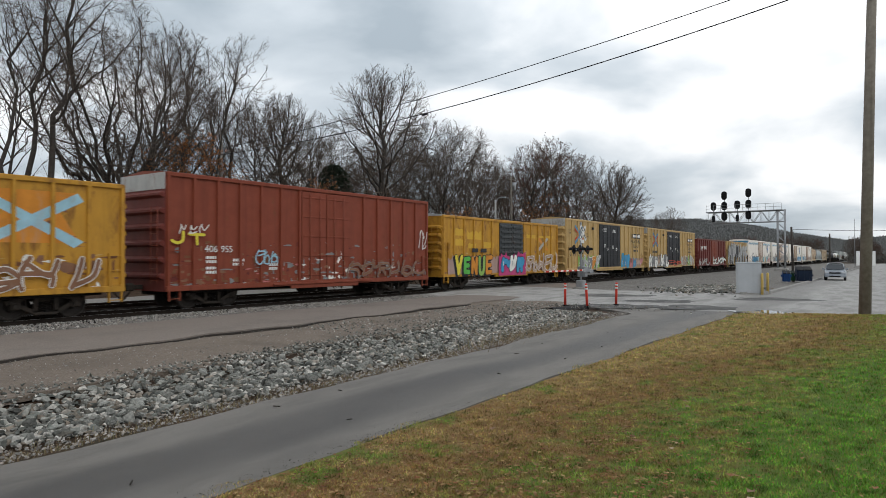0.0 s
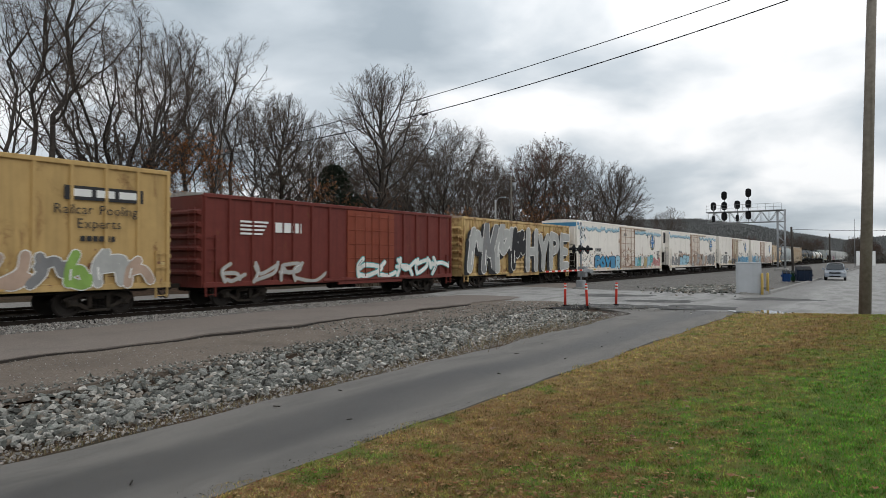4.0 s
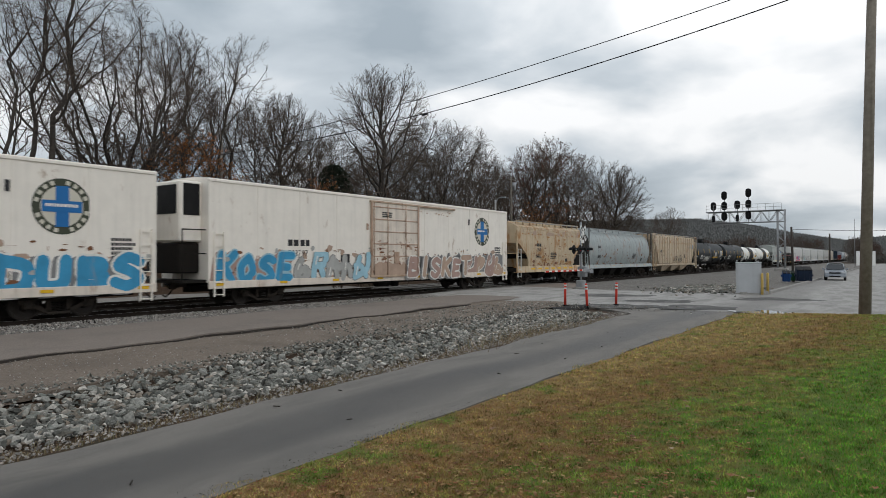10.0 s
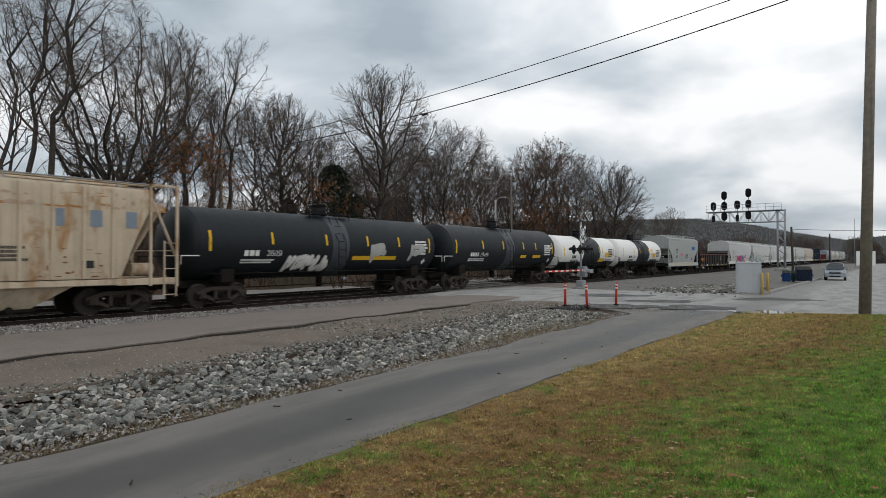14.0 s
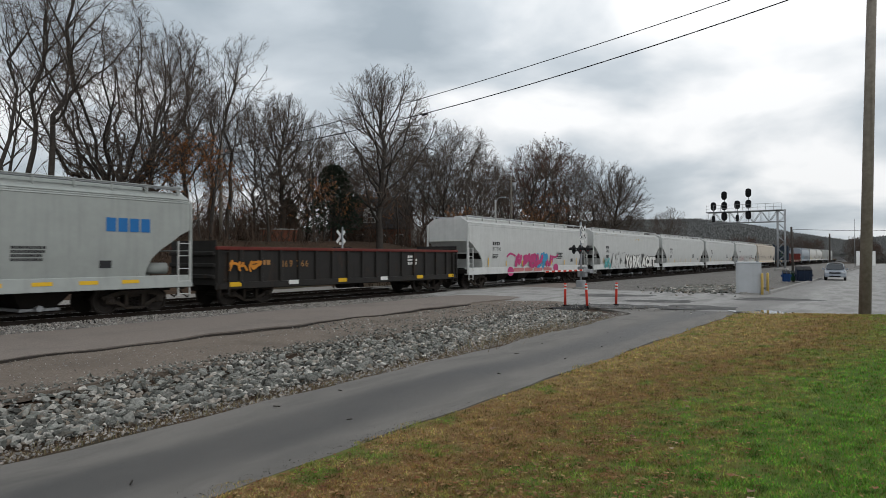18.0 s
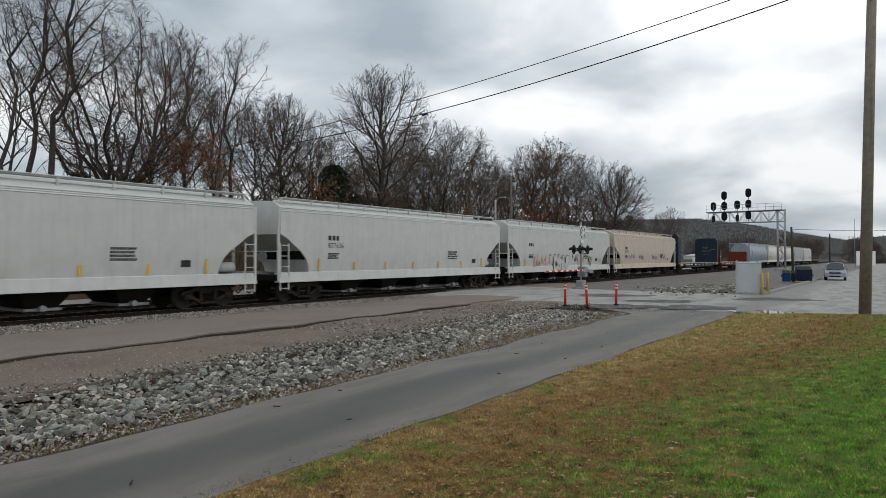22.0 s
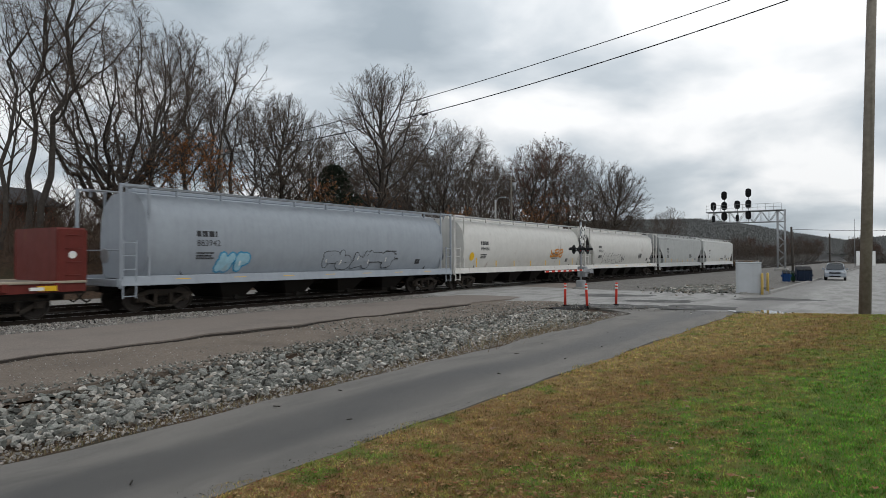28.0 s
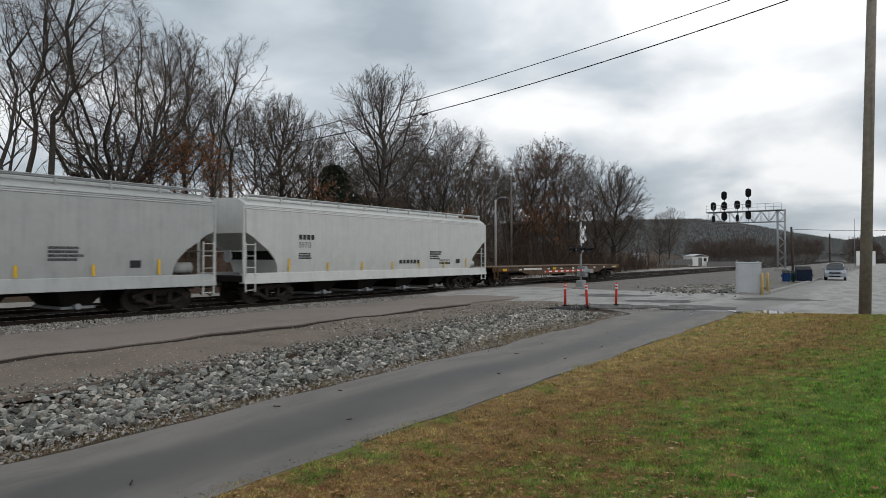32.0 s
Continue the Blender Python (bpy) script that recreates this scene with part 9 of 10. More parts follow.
# ---- houses behind the trees ----
x, y = spot(-0.112, 76)
z = float(land(x, y))
t = thing("house", "grey house with a steep shingle roof and a white dormer", "house", pose(x, y, z - 0.2, 0, 0, -48))
part("wall", Geo().box(-4.5, 4.5, -3.5, 3.5, -0.5, 3.0), "brick", t, "red-brown brick wall")
g = Geo()
rings = [[(xx, -3.9, 2.9), (xx, -3.9, 3.05), (xx, 0, 6.9), (xx, 3.9, 3.05), (xx, 3.9, 2.9), (xx, 0, 6.7)] for xx in (-4.8, 4.8)]
g.loft(rings, smooth=False)
part("roof", g, "shingle", t)
for sgn in (-1, 1):
    g = Geo()
    g.add([(sgn * 4.45, -3.5, 3.0), (sgn * 4.45, 3.5, 3.0), (sgn * 4.45, 0, 6.7)], [(0, 1, 2)])
    part("gable", g, "white_wood", t)
d = part("dormer", Geo().box(-0.9, 0.9, -3.3, -0.8, 3.3, 5.0), "white_wood", t, "white dormer")
g = Geo()
g.loft([[(-1.15, yy, 4.9), (0, yy, 6.1), (1.15, yy, 4.9), (1.15, yy, 5.05), (0, yy, 6.25), (-1.15, yy, 5.05)] for yy in (-3.5, -0.2)], smooth=False)
part("dormer_roof", g, "shingle", d)
g = Geo()
g.add([(-0.9, -3.302, 5.0), (0.9, -3.302, 5.0), (0, -3.302, 5.95)], [(0, 1, 2)])
part("dormer_gable", g, "white_wood", d)
wf = part("window", Geo().box(-0.42, 0.42, -3.36, -3.30, 3.7, 4.8, 0.01), "white_wood", d)
for sx in (-0.2, 0.2):
    for zz in (3.98, 4.5):
        part("pane", Geo().box(sx - 0.16, sx + 0.16, -3.375, -3.362, zz - 0.22, zz + 0.22), "window", wf)
for sx in (-3.2, -1.2, 1.2, 3.2):
    w = part("window", Geo().box(sx - 0.45, sx + 0.45, -3.56, -3.5, 1.0, 2.4, 0.01), "white_wood", t)
    part("pane", Geo().box(sx - 0.36, sx + 0.36, -3.575, -3.562, 1.1, 2.3), "window", w)
x, y = spot(-0.705, 48)
t = thing("house", "low brown brick house with a grey roof on the bank", "house", pose(x, y, float(land(x, y)) - 0.3, 0, 0, 12))
part("wall", Geo().box(-3.0, 3.2, -3, 3, -0.5, 2.6), "brick", t)
g = Geo()
g.loft([[(xx, -3.5, 2.5), (xx, -3.5, 2.65), (xx, 0, 4.1), (xx, 3.5, 2.65), (xx, 3.5, 2.5), (xx, 0, 3.9)] for xx in (-3.4, 3.6)], smooth=False)
part("roof", g, "shingle", t)
part("fascia", Geo().box(3.5, 3.62, -3.5, 3.5, 2.45, 2.66), "white_wood", t)
w = part("window", Geo().box(1.2, 2.2, -3.06, -3.0, 0.9, 2.1, 0.01), "white_wood", t)
part("pane", Geo().box(1.3, 2.1, -3.08, -3.062, 1.0, 2.0), "window", w)
x, y = spot(-0.255, 53)
t = thing("retaining_wall", "low red-brown wall on the leafy bank", "wall", pose(x, y, float(land(x, y)) - 0.6, 0, 0, -30))
part("wall", Geo().box(-1.5, 1.5, -0.2, 0.2, 0, 1.5, 0.03), "brick", t)
part("coping", Geo().box(-1.55, 1.55, -0.25, 0.25, 1.5, 1.6, 0.02), "concrete", t)
# ---- loose stone, grass and leaves ----
def rock_mesh(seed, mat, n=14):
    rnd = random.Random(seed)
    bm = bmesh.new()
    for i in range(n):
        v = Vector((rnd.gauss(0, 1), rnd.gauss(0, 1), rnd.gauss(0, 1))).normalized()
        bm.verts.new((v.x * rnd.uniform(0.4, 0.56), v.y * rnd.uniform(0.32, 0.46), v.z * rnd.uniform(0.24, 0.36)))
    r = bmesh.ops.convex_hull(bm, input=bm.verts)
    bmesh.ops.delete(bm, geom=[e for e in r["geom_interior"] if isinstance(e, bmesh.types.BMVert)], context="VERTS")
    bmesh.ops.bevel(bm, geom=list(bm.edges), offset=0.02, segments=1, affect="EDGES")
    me = bpy.data.meshes.new("stone")
    bm.to_mesh(me)
    bm.free()
    me.materials.append(MAT[mat])
    return me


def island_material(name, colors, rough=0.9, big=None, scale=6.0, contrast=(0.62, 1.35)):
    """For many joined pieces: each takes its own colour from a ramp by its island; big: a second ramp that takes over in large patches."""
    m = bpy.data.materials.new(name)
    m.use_nodes = True
    n, l = m.node_tree.nodes, m.node_tree.links
    b = n["Principled BSDF"]
    b.inputs["Roughness"].default_value = rough
    b.inputs["Specular IOR Level"].default_value = 0.25
    geo = n.new("ShaderNodeNewGeometry")

    def ramp(cols):
        r = n.new("ShaderNodeValToRGB")
        r.color_ramp.elements[0].color, r.color_ramp.elements[1].color = rgba(cols[0]), rgba(cols[-1])
        for i, c in enumerate(cols[1:-1]):
            r.color_ramp.elements.new((i + 1) / (len(cols) - 1)).color = rgba(c)
        l.new(geo.outputs["Random Per Island"], r.inputs[0])
        return r.outputs[0]

    out = ramp(colors)
    co = n.new("ShaderNodeTexCoord")
    if big:
        for fac, cols in zip(lawn_zones(n, l, co)[::-1], big[::-1]):
            mx = n.new("ShaderNodeMixRGB")
            l.new(fac, mx.inputs[0])
            l.new(out, mx.inputs[1])
            l.new(ramp(cols), mx.inputs[2])
            out = mx.outputs[0]
    gr = n.new("ShaderNodeTexNoise")
    gr.inputs["Scale"].default_value, gr.inputs["Detail"].default_value = scale, 5.0
    l.new(co.outputs["Object"], gr.inputs["Vector"])
    mp = n.new("ShaderNodeMapRange")
    mp.inputs[1].default_value, mp.inputs[2].default_value = 0.32, 0.68
    mp.inputs[3].default_value, mp.inputs[4].default_value = contrast
    l.new(gr.outputs["Fac"], mp.inputs[0])
    sc = n.new("ShaderNodeVectorMath")
    sc.operation = "SCALE"
    l.new(out, sc.inputs[0])
    l.new(mp.outputs[0], sc.inputs["Scale"])
    l.new(sc.outputs[0], b.inputs["Base Color"])
    return m


MAT["blades"] = island_material("grass_blades", [(0.50, 0.35, 0.135), (0.36, 0.235, 0.09), (0.60, 0.45, 0.21), (0.20, 0.28, 0.042), (0.42, 0.275, 0.10), (0.28, 0.165, 0.06), (0.18, 0.26, 0.038)], 0.8,
                                big=([(0.062, 0.265, 0.012), (0.10, 0.33, 0.02), (0.045, 0.175, 0.010), (0.20, 0.31, 0.05), (0.24, 0.19, 0.06), (0.08, 0.275, 0.02)],
                                     [(0.29, 0.15, 0.055), (0.19, 0.09, 0.036), (0.37, 0.23, 0.095), (0.17, 0.19, 0.04), (0.30, 0.175, 0.07)]), scale=5.0, contrast=(0.35, 1.75))
MAT["drygrass"] = island_material("dry_verge_grass", [(0.27, 0.21, 0.13), (0.20, 0.15, 0.09), (0.16, 0.105, 0.06), (0.32, 0.26, 0.17), (0.14, 0.15, 0.06)], 0.9)
MAT["pebble"] = island_material("loose_pebbles", [(0.20, 0.185, 0.17), (0.32, 0.30, 0.275), (0.13, 0.12, 0.11), (0.42, 0.40, 0.37), (0.24, 0.20, 0.165)], 0.9)
MAT["stonemix"] = island_material("small_rip_rap", [(0.13, 0.137, 0.122), (0.28, 0.275, 0.245), (0.04, 0.042, 0.038), (0.50, 0.475, 0.43), (0.20, 0.165, 0.13), (0.065, 0.07, 0.062), (0.22, 0.218, 0.195)], 0.85, scale=14.0)
MAT["leafmix"] = island_material("fallen_leaves", [(0.22, 0.10, 0.045), (0.34, 0.24, 0.15), (0.16, 0.07, 0.04), (0.44, 0.35, 0.24)], 0.8)

NEAR = np.array([math.cos(radians(HEADING)), math.sin(radians(HEADING))])


def from_arrays(name, v, f, mat, label, category):
    me = bpy.data.meshes.new(name)
    me.from_pydata(v.tolist(), [], f.tolist())
    me.materials.append(MAT[mat])
    me.update()
    return tagged(new(name, me), label, category, kind="stuff")


def blades(name, px, py, h, w, mat, label, seed, zoff=0.0, zfun=land):
    """One thin leaning triangle a blade."""
    rng = np.random.default_rng(seed)
    n = len(px)
    z = zfun(px, py) + zoff
    a = rng.uniform(0, 2 * math.pi, n)
    lean = rng.uniform(0.1, 0.9, n) * h
    b = rng.uniform(0, 2 * math.pi, n)
    dx, dy = np.cos(a) * w / 2, np.sin(a) * w / 2
    v = np.empty((n * 3, 3))
    v[0::3] = np.stack([px - dx, py - dy, z - 0.005], 1)
    v[1::3] = np.stack([px + dx, py + dy, z - 0.005], 1)
    v[2::3] = np.stack([px + np.cos(b) * lean, py + np.sin(b) * lean, z + h * rng.uniform(0.5, 1.0, n)], 1)
    return from_arrays(name, v, np.arange(n * 3).reshape(n, 3), mat, label, "grass")


rng = np.random.default_rng(7)
n = 190000
dep = 4.2 * (25.0 / 4.2) ** rng.uniform(0, 1, n)
bea = rng.uniform(-0.45, 0.74, n)
gx = dep * NEAR[0] + bea * dep * NEAR[1]
gy = dep * NEAR[1] - bea * dep * NEAR[0]
ok = (gy < 5.02 + 0.10 * np.sin(gx * 2.3) + 0.07 * np.sin(gx * 7.1)) & (gx < 27.2)
gx, gy, gd = gx[ok], gy[ok], dep[ok]
blades("grass", gx, gy, 0.022 + 0.0016 * gd, 0.007 + 0.0011 * gd, "blades", "short tawny and green grass blades on the lawn", 8)

# dry grass along the far edge of the path and on the ditch
n = 7000
vx = rng.uniform(-1, 22, n)
vy = 7.42 + 0.035 * np.maximum(vx, 0) + np.abs(rng.normal(0, 0.26, n))
blades("verge_grass", vx, vy, rng.uniform(0.03, 0.11, n), 0.010 + 0 * vx, "drygrass", "dry tan grass along the path's edge", 9, -0.0)
n = 500
vx = rng.normal(15.5, 2.2, n)
vy = 8.1 + 0.05 * (vx - 10) + rng.normal(0, 0.25, n)
blades("dry_weeds", vx, vy, rng.uniform(0.2, 0.55, n), 0.012 + 0 * vx, "drygrass", "dry brown weed stalks by the ditch", 10)

# rip-rap in the ditch
STONES = [rock_mesh(300 + i, "rock") for i in range(10)]
ditch = thing("rock_ditch", "drainage ditch filled with grey broken rock", "rip-rap", kind="structure")
rnd = random.Random(21)
count = 0
for i in range(300):
    x = rnd.uniform(1.6, 14.5)
    lo, hi = 7.8 + 0.03 * x, 10.9 + 0.05 * x
    y = rnd.triangular(lo, hi, 9.2 + 0.04 * x)
    s = rnd.uniform(0.12, 0.24)
    o = part("stone", STONES[i % 10], None, ditch)
    o.matrix_basis = Matrix.Translation((x, y, float(land(x, y)) + 0.02 + 0.05 * rnd.random())) @ Euler((rnd.gauss(0, 0.5), rnd.gauss(0, 0.5), rnd.uniform(0, 6.3))).to_matrix().to_4x4() @ Matrix.Diagonal((s, s, s * rnd.uniform(0.8, 1.15), 1))


def hull_arrays(seed, n):
    """One angular stone of unit size as arrays of corners and triangles."""
    rnd = random.Random(seed)
    bm = bmesh.new()
    for i in range(n):
        v = Vector((rnd.gauss(0, 1), rnd.gauss(0, 1), rnd.gauss(0, 1))).normalized()
        bm.verts.new((v.x * rnd.uniform(0.42, 0.56), v.y * rnd.uniform(0.34, 0.46), v.z * rnd.uniform(0.24, 0.34)))
    r = bmesh.ops.convex_hull(bm, input=bm.verts)
    bmesh.ops.delete(bm, geom=[e for e in r["geom_interior"] if isinstance(e, bmesh.types.BMVert)], context="VERTS")
    bm.verts.index_update()
    v = np.array([tuple(q.co) for q in bm.verts])
    f = np.array([[q.index for q in face.verts] for face in bm.faces if len(face.verts) == 3])
    bm.free()
    return v, f


def scatter(name, px, py, size, mat, label, category, seed, sink=0.25, base=0.0, corners=10, zfun=land):
    """Small angular stones, joined."""
    rng = np.random.default_rng(seed)
    allv, allf, o = [], [], 0
    kinds = [hull_arrays(seed * 10 + k, corners) for k in range(6)]
    pick = rng.integers(0, 6, len(px))
    z = zfun(px, py) + base
    for k, (hv, hf) in enumerate(kinds):
        i = np.where(pick == k)[0]
        m = len(i)
        if not m:
            continue
        a, t = rng.uniform(0, 2 * math.pi, m), rng.normal(0, 0.45, m)
        c, s, ct, st = np.cos(a)[:, None], np.sin(a)[:, None], np.cos(t)[:, None], np.sin(t)[:, None]
        x, y, w = hv[None, :, 0] * ct + hv[None, :, 2] * st, np.repeat(hv[None, :, 1], m, 0), -hv[None, :, 0] * st + hv[None, :, 2] * ct
        sz = size[i][:, None]
        v = np.stack([(x * c - y * s) * sz + px[i][:, None], (x * s + y * c) * sz + py[i][:, None], w * sz + z[i][:, None] + sz * (0.3 - sink)], 2)
        allv.append(v.reshape(-1, 3))
        allf.append((hf[None] + o + len(hv) * np.arange(m)[:, None, None]).reshape(-1, 3))
        o += m * len(hv)
    return from_arrays(name, np.concatenate(allv), np.concatenate(allf), mat, label, category)


n = 11500
sx = rng.uniform(0.5, 23.5, n)
sy = rng.triangular(7.85, 9.4, 10.95, n) + 0.045 * sx
scatter("rip_rap", sx, sy, 0.065 + 0.15 * rng.uniform(0, 1, n) ** 1.5, "stonemix", "grey broken rock filling the ditch", "rip-rap", 31)
n = 4200
sx = rng.uniform(-1, 24, n)
sy = 7.4 + 0.035 * np.maximum(sx, 0) + np.abs(rng.normal(0, 0.42, n))
scatter("verge_gravel", sx, sy, rng.uniform(0.02, 0.075, n), "pebble", "pale gravel between path and rock", "gravel", 41, base=0.015, corners=7)
n = 2200
sx = rng.uniform(-2, 24, n)
sy = 10.85 + 0.06 * np.maximum(sx, 0) + rng.normal(0, 0.22, n)
scatter("edge_gravel", sx, sy, rng.uniform(0.025, 0.11, n), "stonemix", "loose stone along the dirt's edge", "gravel", 42, base=0.05, corners=7)
n = 2600
sx = rng.uniform(8, 27, n)
sy = rng.uniform(10.5, 14.4, n) + 0.03 * sx
sy = np.where(sx > 13, sy, sy * 0 + rng.uniform(10.9, 11.5, n))
scatter("gravel", sx, sy, rng.uniform(0.03, 0.10, n), "stonemix", "loose gravel beside the ditch", "gravel", 32, base=0.03, corners=7)
n = 5200
sx, sy = rng.uniform(-2, 30, n), rng.uniform(11.0, 15.0, n)
scatter("pebbles", sx, sy, rng.uniform(0.012, 0.05, n), "pebble", "pale pebbles on the dirt strip", "gravel", 33, base=0.03, corners=7)
n = 14000
sx = rng.uniform(-2, 48, n)
sy = 19.2 + 2.4 * rng.uniform(0, 1, n) ** 0.8
scatter("ballast_stones", sx, sy, rng.uniform(0.05, 0.11, n), "pebble", "grey crushed ballast stones beside the track", "ballast", 34, base=0.065, corners=7)
n = 3500
sx, sy = rng.uniform(39, 75, n), rng.uniform(7.5, 18, n)
scatter("yard_gravel", sx, sy, rng.uniform(0.04, 0.11, n), "pebble", "coarse gravel in the yard", "gravel", 35, base=0.05, corners=7)
n = 1500
sx, sy = rng.normal(43.5, 2.6, n), rng.normal(9.9, 1.1, n)
scatter("gravel_heap", sx, sy, rng.uniform(0.10, 0.30, n), "stonemix", "heap of broken rock in the yard", "gravel", 36, base=0.12)

# fallen leaves on the lawn: a few whole ones, and broken litter past counting
def leaf_litter(name, n, small, large, label):
    dep = 4.6 + 17 * rng.uniform(0, 1, n) ** 1.3
    bea = rng.uniform(-0.4, 0.7, n)
    lx, ly = dep * NEAR[0] + bea * dep * NEAR[1], dep * NEAR[1] - bea * dep * NEAR[0]
    ok = (ly < 4.9) & (lx < 27) & (rng.uniform(0, 1, n) < (1.0 if n < 500 else 0.05 + 0.95 * smooth(0.6, 2.8, ly)))
    lx, ly = lx[ok], ly[ok]
    m = len(lx)
    a, s = rng.uniform(0, 6.3, m), rng.uniform(small, large, m)
    z = land(lx, ly) + 0.03
    v = np.empty((m * 5, 3))
    for k, (u, w, h) in enumerate(((-1, 0, 0.1), (-0.1, 0.7, 0.35), (0.5, 0.25, 0.0), (1.1, 0, 0.3), (0.1, -0.6, 0.2))):
        v[k::5] = np.stack([lx + (u * np.cos(a) - w * np.sin(a)) * s, ly + (u * np.sin(a) + w * np.cos(a)) * s, z + h * s], 1)
    from_arrays(name, v, np.arange(m * 5).reshape(m, 5), "leafmix" if n < 500 else "litterbits", label, "leaves")


MAT["litterbits"] = island_material("broken_leaf_litter", [(0.20, 0.088, 0.034), (0.13, 0.05, 0.02), (0.33, 0.23, 0.10), (0.10, 0.045, 0.02), (0.24, 0.13, 0.05)], 0.85)
leaf_litter("fallen_leaves", 60, 0.025, 0.06, "dry brown leaves lying on the lawn")
leaf_litter("leaf_litter", 24000, 0.010, 0.030, "broken brown leaf litter in the grass")

# dark crumbled edge of the access road; tar marks and debris on the path
MAT["darksoil"] = material("dark_damp_soil", (0.035, 0.03, 0.026), 0.95, dark=(0.06, 0.05, 0.042), scale=9, amount=0.7, bump=0.01)
tagged(new("road_edge", strip_mesh("road_edge", list(np.arange(-50, 24, 0.25)), lambda x: wavy(14.27 + 0.05 * max(x, 0), x, 0.12) + 0.02 * math.sin(x * 5) + 0.02 * math.sin(x * 11.3), lambda x: wavy(14.39 + 0.05 * max(x, 0), x, 0.11) + 0.05 * max(math.sin(x * 0.8), 0), lambda x, y: -0.10, "darksoil", rows=1, drop=0.05)),
       "dark crumbling edge between asphalt and dirt", "road edge", kind="structure")
rnd = random.Random(5)
n = 380
sx = rng.uniform(2.8, 9.0, n)
sy = 5.03 + np.abs(rng.normal(0, 0.09, n)) + 0.05 * np.sin(sx * 21)
scatter("path_crumbs", sx, sy, rng.uniform(0.008, 0.022, n), "darksoil", "dark crumbs along the path's edge", "debris", 38, zfun=lambda x, y: x * 0 - 0.14, corners=7)
g = Geo()
for i in range(11):
    x, y = rnd.uniform(3, 18), rnd.uniform(5.4, 7.2)
    a, ln = rnd.uniform(0, 3.1), rnd.uniform(0.02, 0.10)
    g.tube([(x, y, -0.125), (x + math.cos(a) * ln, y + math.sin(a) * ln, -0.12)], 0.008, 5)
tagged(part("twig_litter", g, "darksoil"), "small twigs lying on the path", "debris", kind="stuff")
# broken dark asphalt and loose stone where path and crossing meet
MAT["darkasphalt"] = material("dark_patched_asphalt", (0.115, 0.112, 0.108), 0.9, dark=(0.07, 0.067, 0.065), scale=18, amount=0.8, bump=0.01, bump_scale=60, second=(0.19, 0.185, 0.178), second_scale=1.2, second_cut=(0.5, 0.65))
for px, py, half, deep in ((26.9, 9.6, 1.7, 1.2), (27.8, 6.9, 1.5, 1.1), (30.2, 9.0, 1.6, 0.9), (33.0, 12.5, 2.0, 1.3), (34.5, 5.0, 1.9, 1.2)):
    pts = []
    for i in range(26):
        a = 2 * math.pi * i / 26
        k = 1 + 0.2 * math.sin(3 * a + px) + 0.12 * math.sin(7 * a + py) + rnd.uniform(-0.06, 0.06)
        u, v = half * k * math.cos(a), deep * k * math.sin(a)
        qx, qy = px + u * 0.45 + v * 0.89, py - u * 0.89 + v * 0.45
        pts.append((qx, qy, max(-0.128, -0.144 + 0.08 * float(smooth(26.6, 30.5, qx)) + 0.05 * float(smooth(15, 21, qy)))))
    tagged(part("asphalt_patch", Geo().add(pts, [tuple(range(26))[::-1]]), "darkasphalt"), "dark cracked patch in the asphalt", "road patch", kind="structure")
n = 420
sx, sy = rng.normal(25.6, 0.9, n), rng.normal(9.6, 1.7, n)
scatter("road_crumbs", sx, sy, rng.uniform(0.02, 0.09, n), "stonemix", "loose broken stone beside the crossing", "debris", 40, zfun=lambda x, y: x * 0 - 0.10, corners=7)
# dark rock round the culvert mouth; its colour stands for the shaded hollow
n = 650
sx, sy = rng.normal(spot(0.17, 26.0)[0], 1.1, n), rng.normal(spot(0.17, 26.0)[1], 0.5, n)
scatter("culvert_rock", sx, sy, rng.uniform(0.08, 0.2, n), "darksoil", "dark rock round the culvert mouth, painting in its shaded hollow", "rip-rap", 37, base=-0.05)

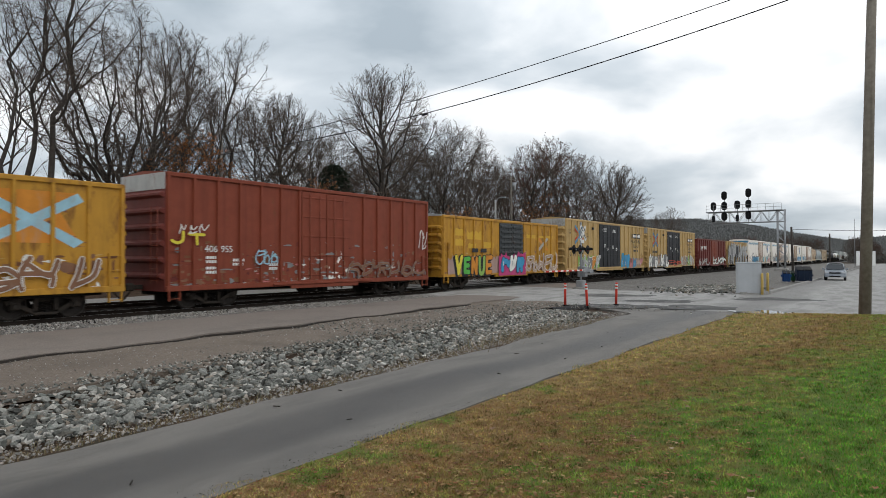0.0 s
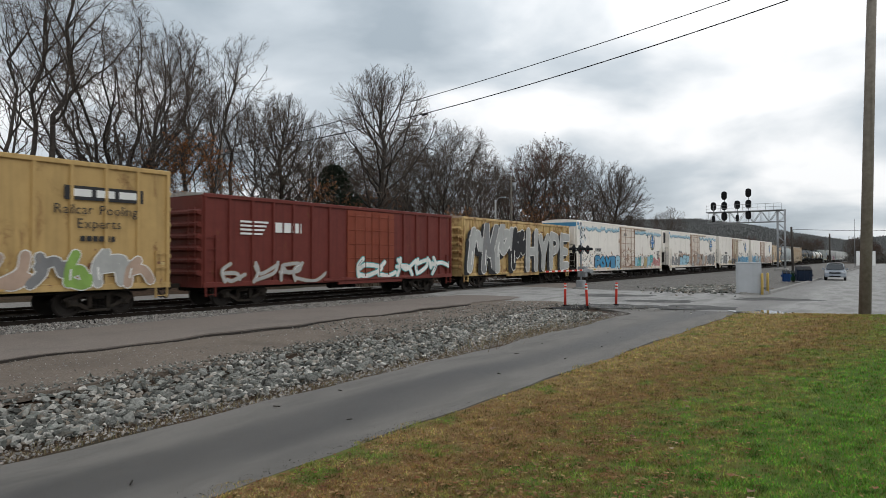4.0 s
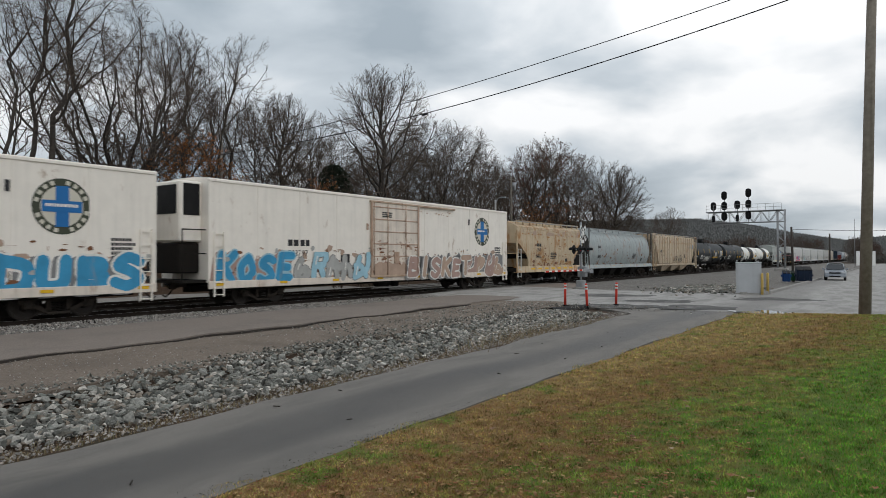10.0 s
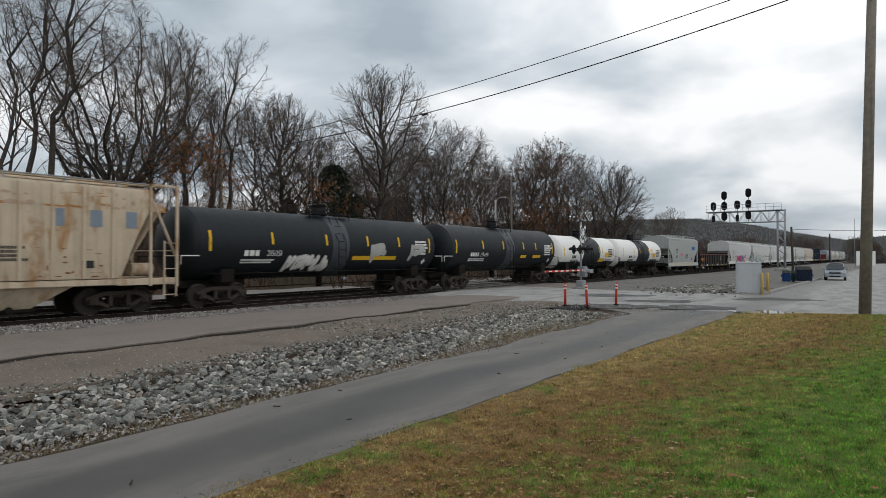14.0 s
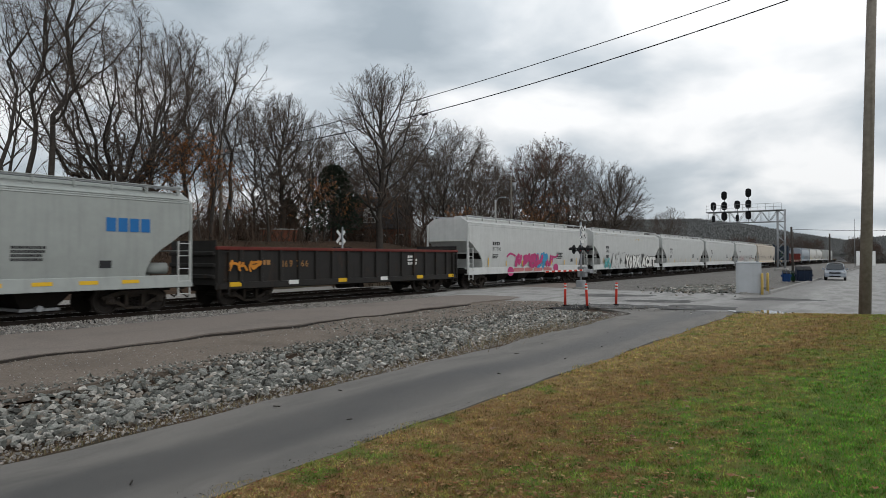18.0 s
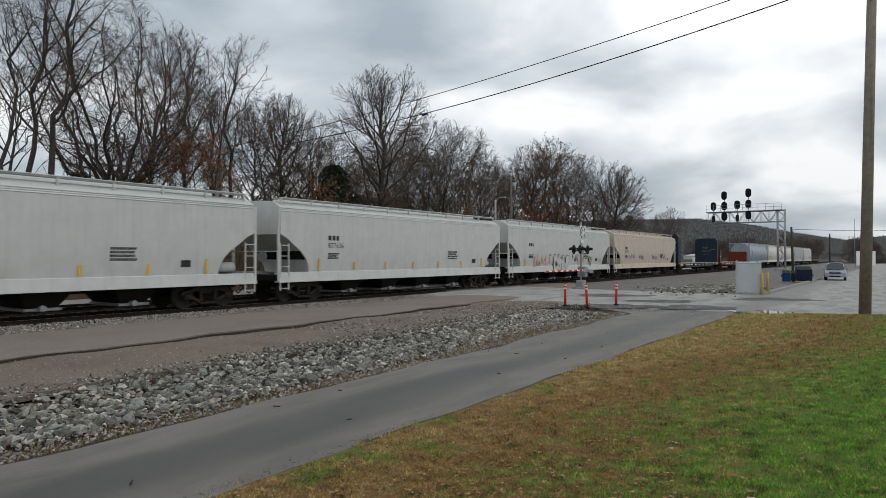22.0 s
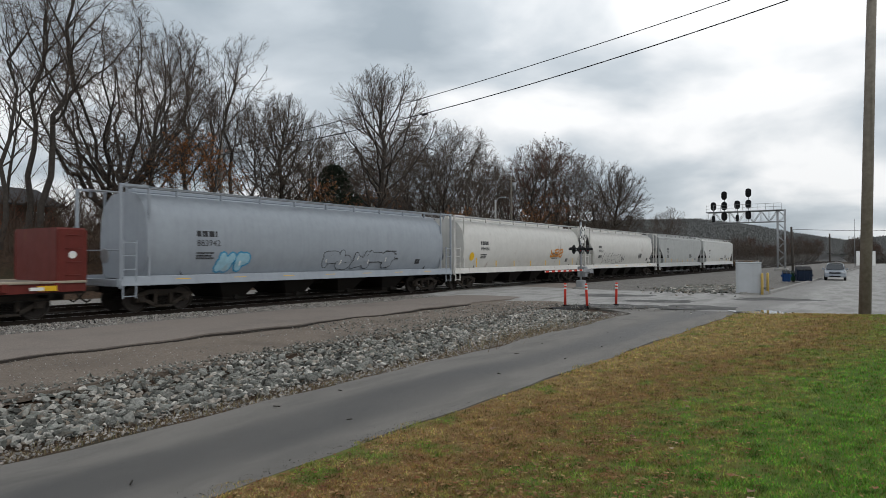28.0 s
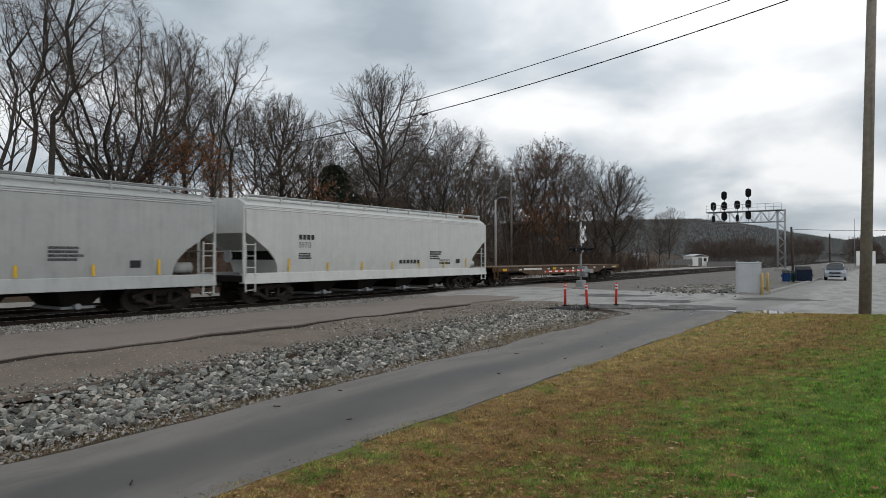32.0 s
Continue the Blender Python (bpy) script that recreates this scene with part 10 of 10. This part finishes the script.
# undergrowth between the far trunks, past counting
MAT["street_brush"] = island_material("far_brushwood", [(0.125, 0.113, 0.102), (0.14, 0.128, 0.115), (0.11, 0.102, 0.093), (0.13, 0.115, 0.10)], 1.0, scale=0.5, contrast=(0.85, 1.15))
n = 26000
sb = np.concatenate([rng.uniform(0.37, 0.575, n - 5000), rng.uniform(0.63, 0.70, 5000)])
sd = np.where(sb < 0.61, np.maximum(165, 29 / (0.578 - 0.816 * sb)) * rng.uniform(1.0, 1.3, n), rng.uniform(225, 265, n))
sx, sy = spot(sb, sd)
blades("far_brushwood", sx, sy, sd * rng.uniform(0.004, 0.017, n), sd * rng.uniform(0.0012, 0.003, n), "street_brush", "bare brushwood under the far trees", 41, -0.1, lambda x, y: x * 0 - 0.1)
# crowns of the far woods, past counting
# pale, even greys: these crowns carry the haze in their colour
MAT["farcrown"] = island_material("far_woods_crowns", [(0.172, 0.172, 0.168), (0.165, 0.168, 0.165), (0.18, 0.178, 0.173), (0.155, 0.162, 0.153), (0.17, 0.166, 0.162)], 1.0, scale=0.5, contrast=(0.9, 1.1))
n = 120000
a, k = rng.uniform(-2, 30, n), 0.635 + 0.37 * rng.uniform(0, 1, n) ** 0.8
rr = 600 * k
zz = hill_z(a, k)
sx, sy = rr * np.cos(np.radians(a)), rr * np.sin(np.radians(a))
blades("far_woods", sx, sy, rng.uniform(0.8, 2.6, n), rng.uniform(0.6, 1.6, n), "farcrown", "bare woods on the far hillside, paled by painted haze", 39, 0.0, lambda x, y: zz)


# ---- motion ----
def travelled(t):
    return 18.389 * t + 0.00598 * (t - 16.0) ** 2


def motions():
    for car, x in CARS:
        walk(car, [(t, pose(x - travelled(t), TRACK_Y, 0)) for t in range(0, 33, 4)])
    # all wheels are alike and turn together
    lead = WHEELS[0]
    walk(lead, [(k / FPS, pose(0, 0, 0, 0, -math.degrees(travelled(k / FPS) - travelled(0)) / R_WHEEL % 360, 0)) for k in range(0, 32 * FPS + 1)])
    keys = lead.animation_data
    for w in WHEELS[1:]:
        w.rotation_mode = "QUATERNION"
        w.animation_data_create()
        w.animation_data.action = keys.action
        w.animation_data.action_slot = keys.action_slot


motions()
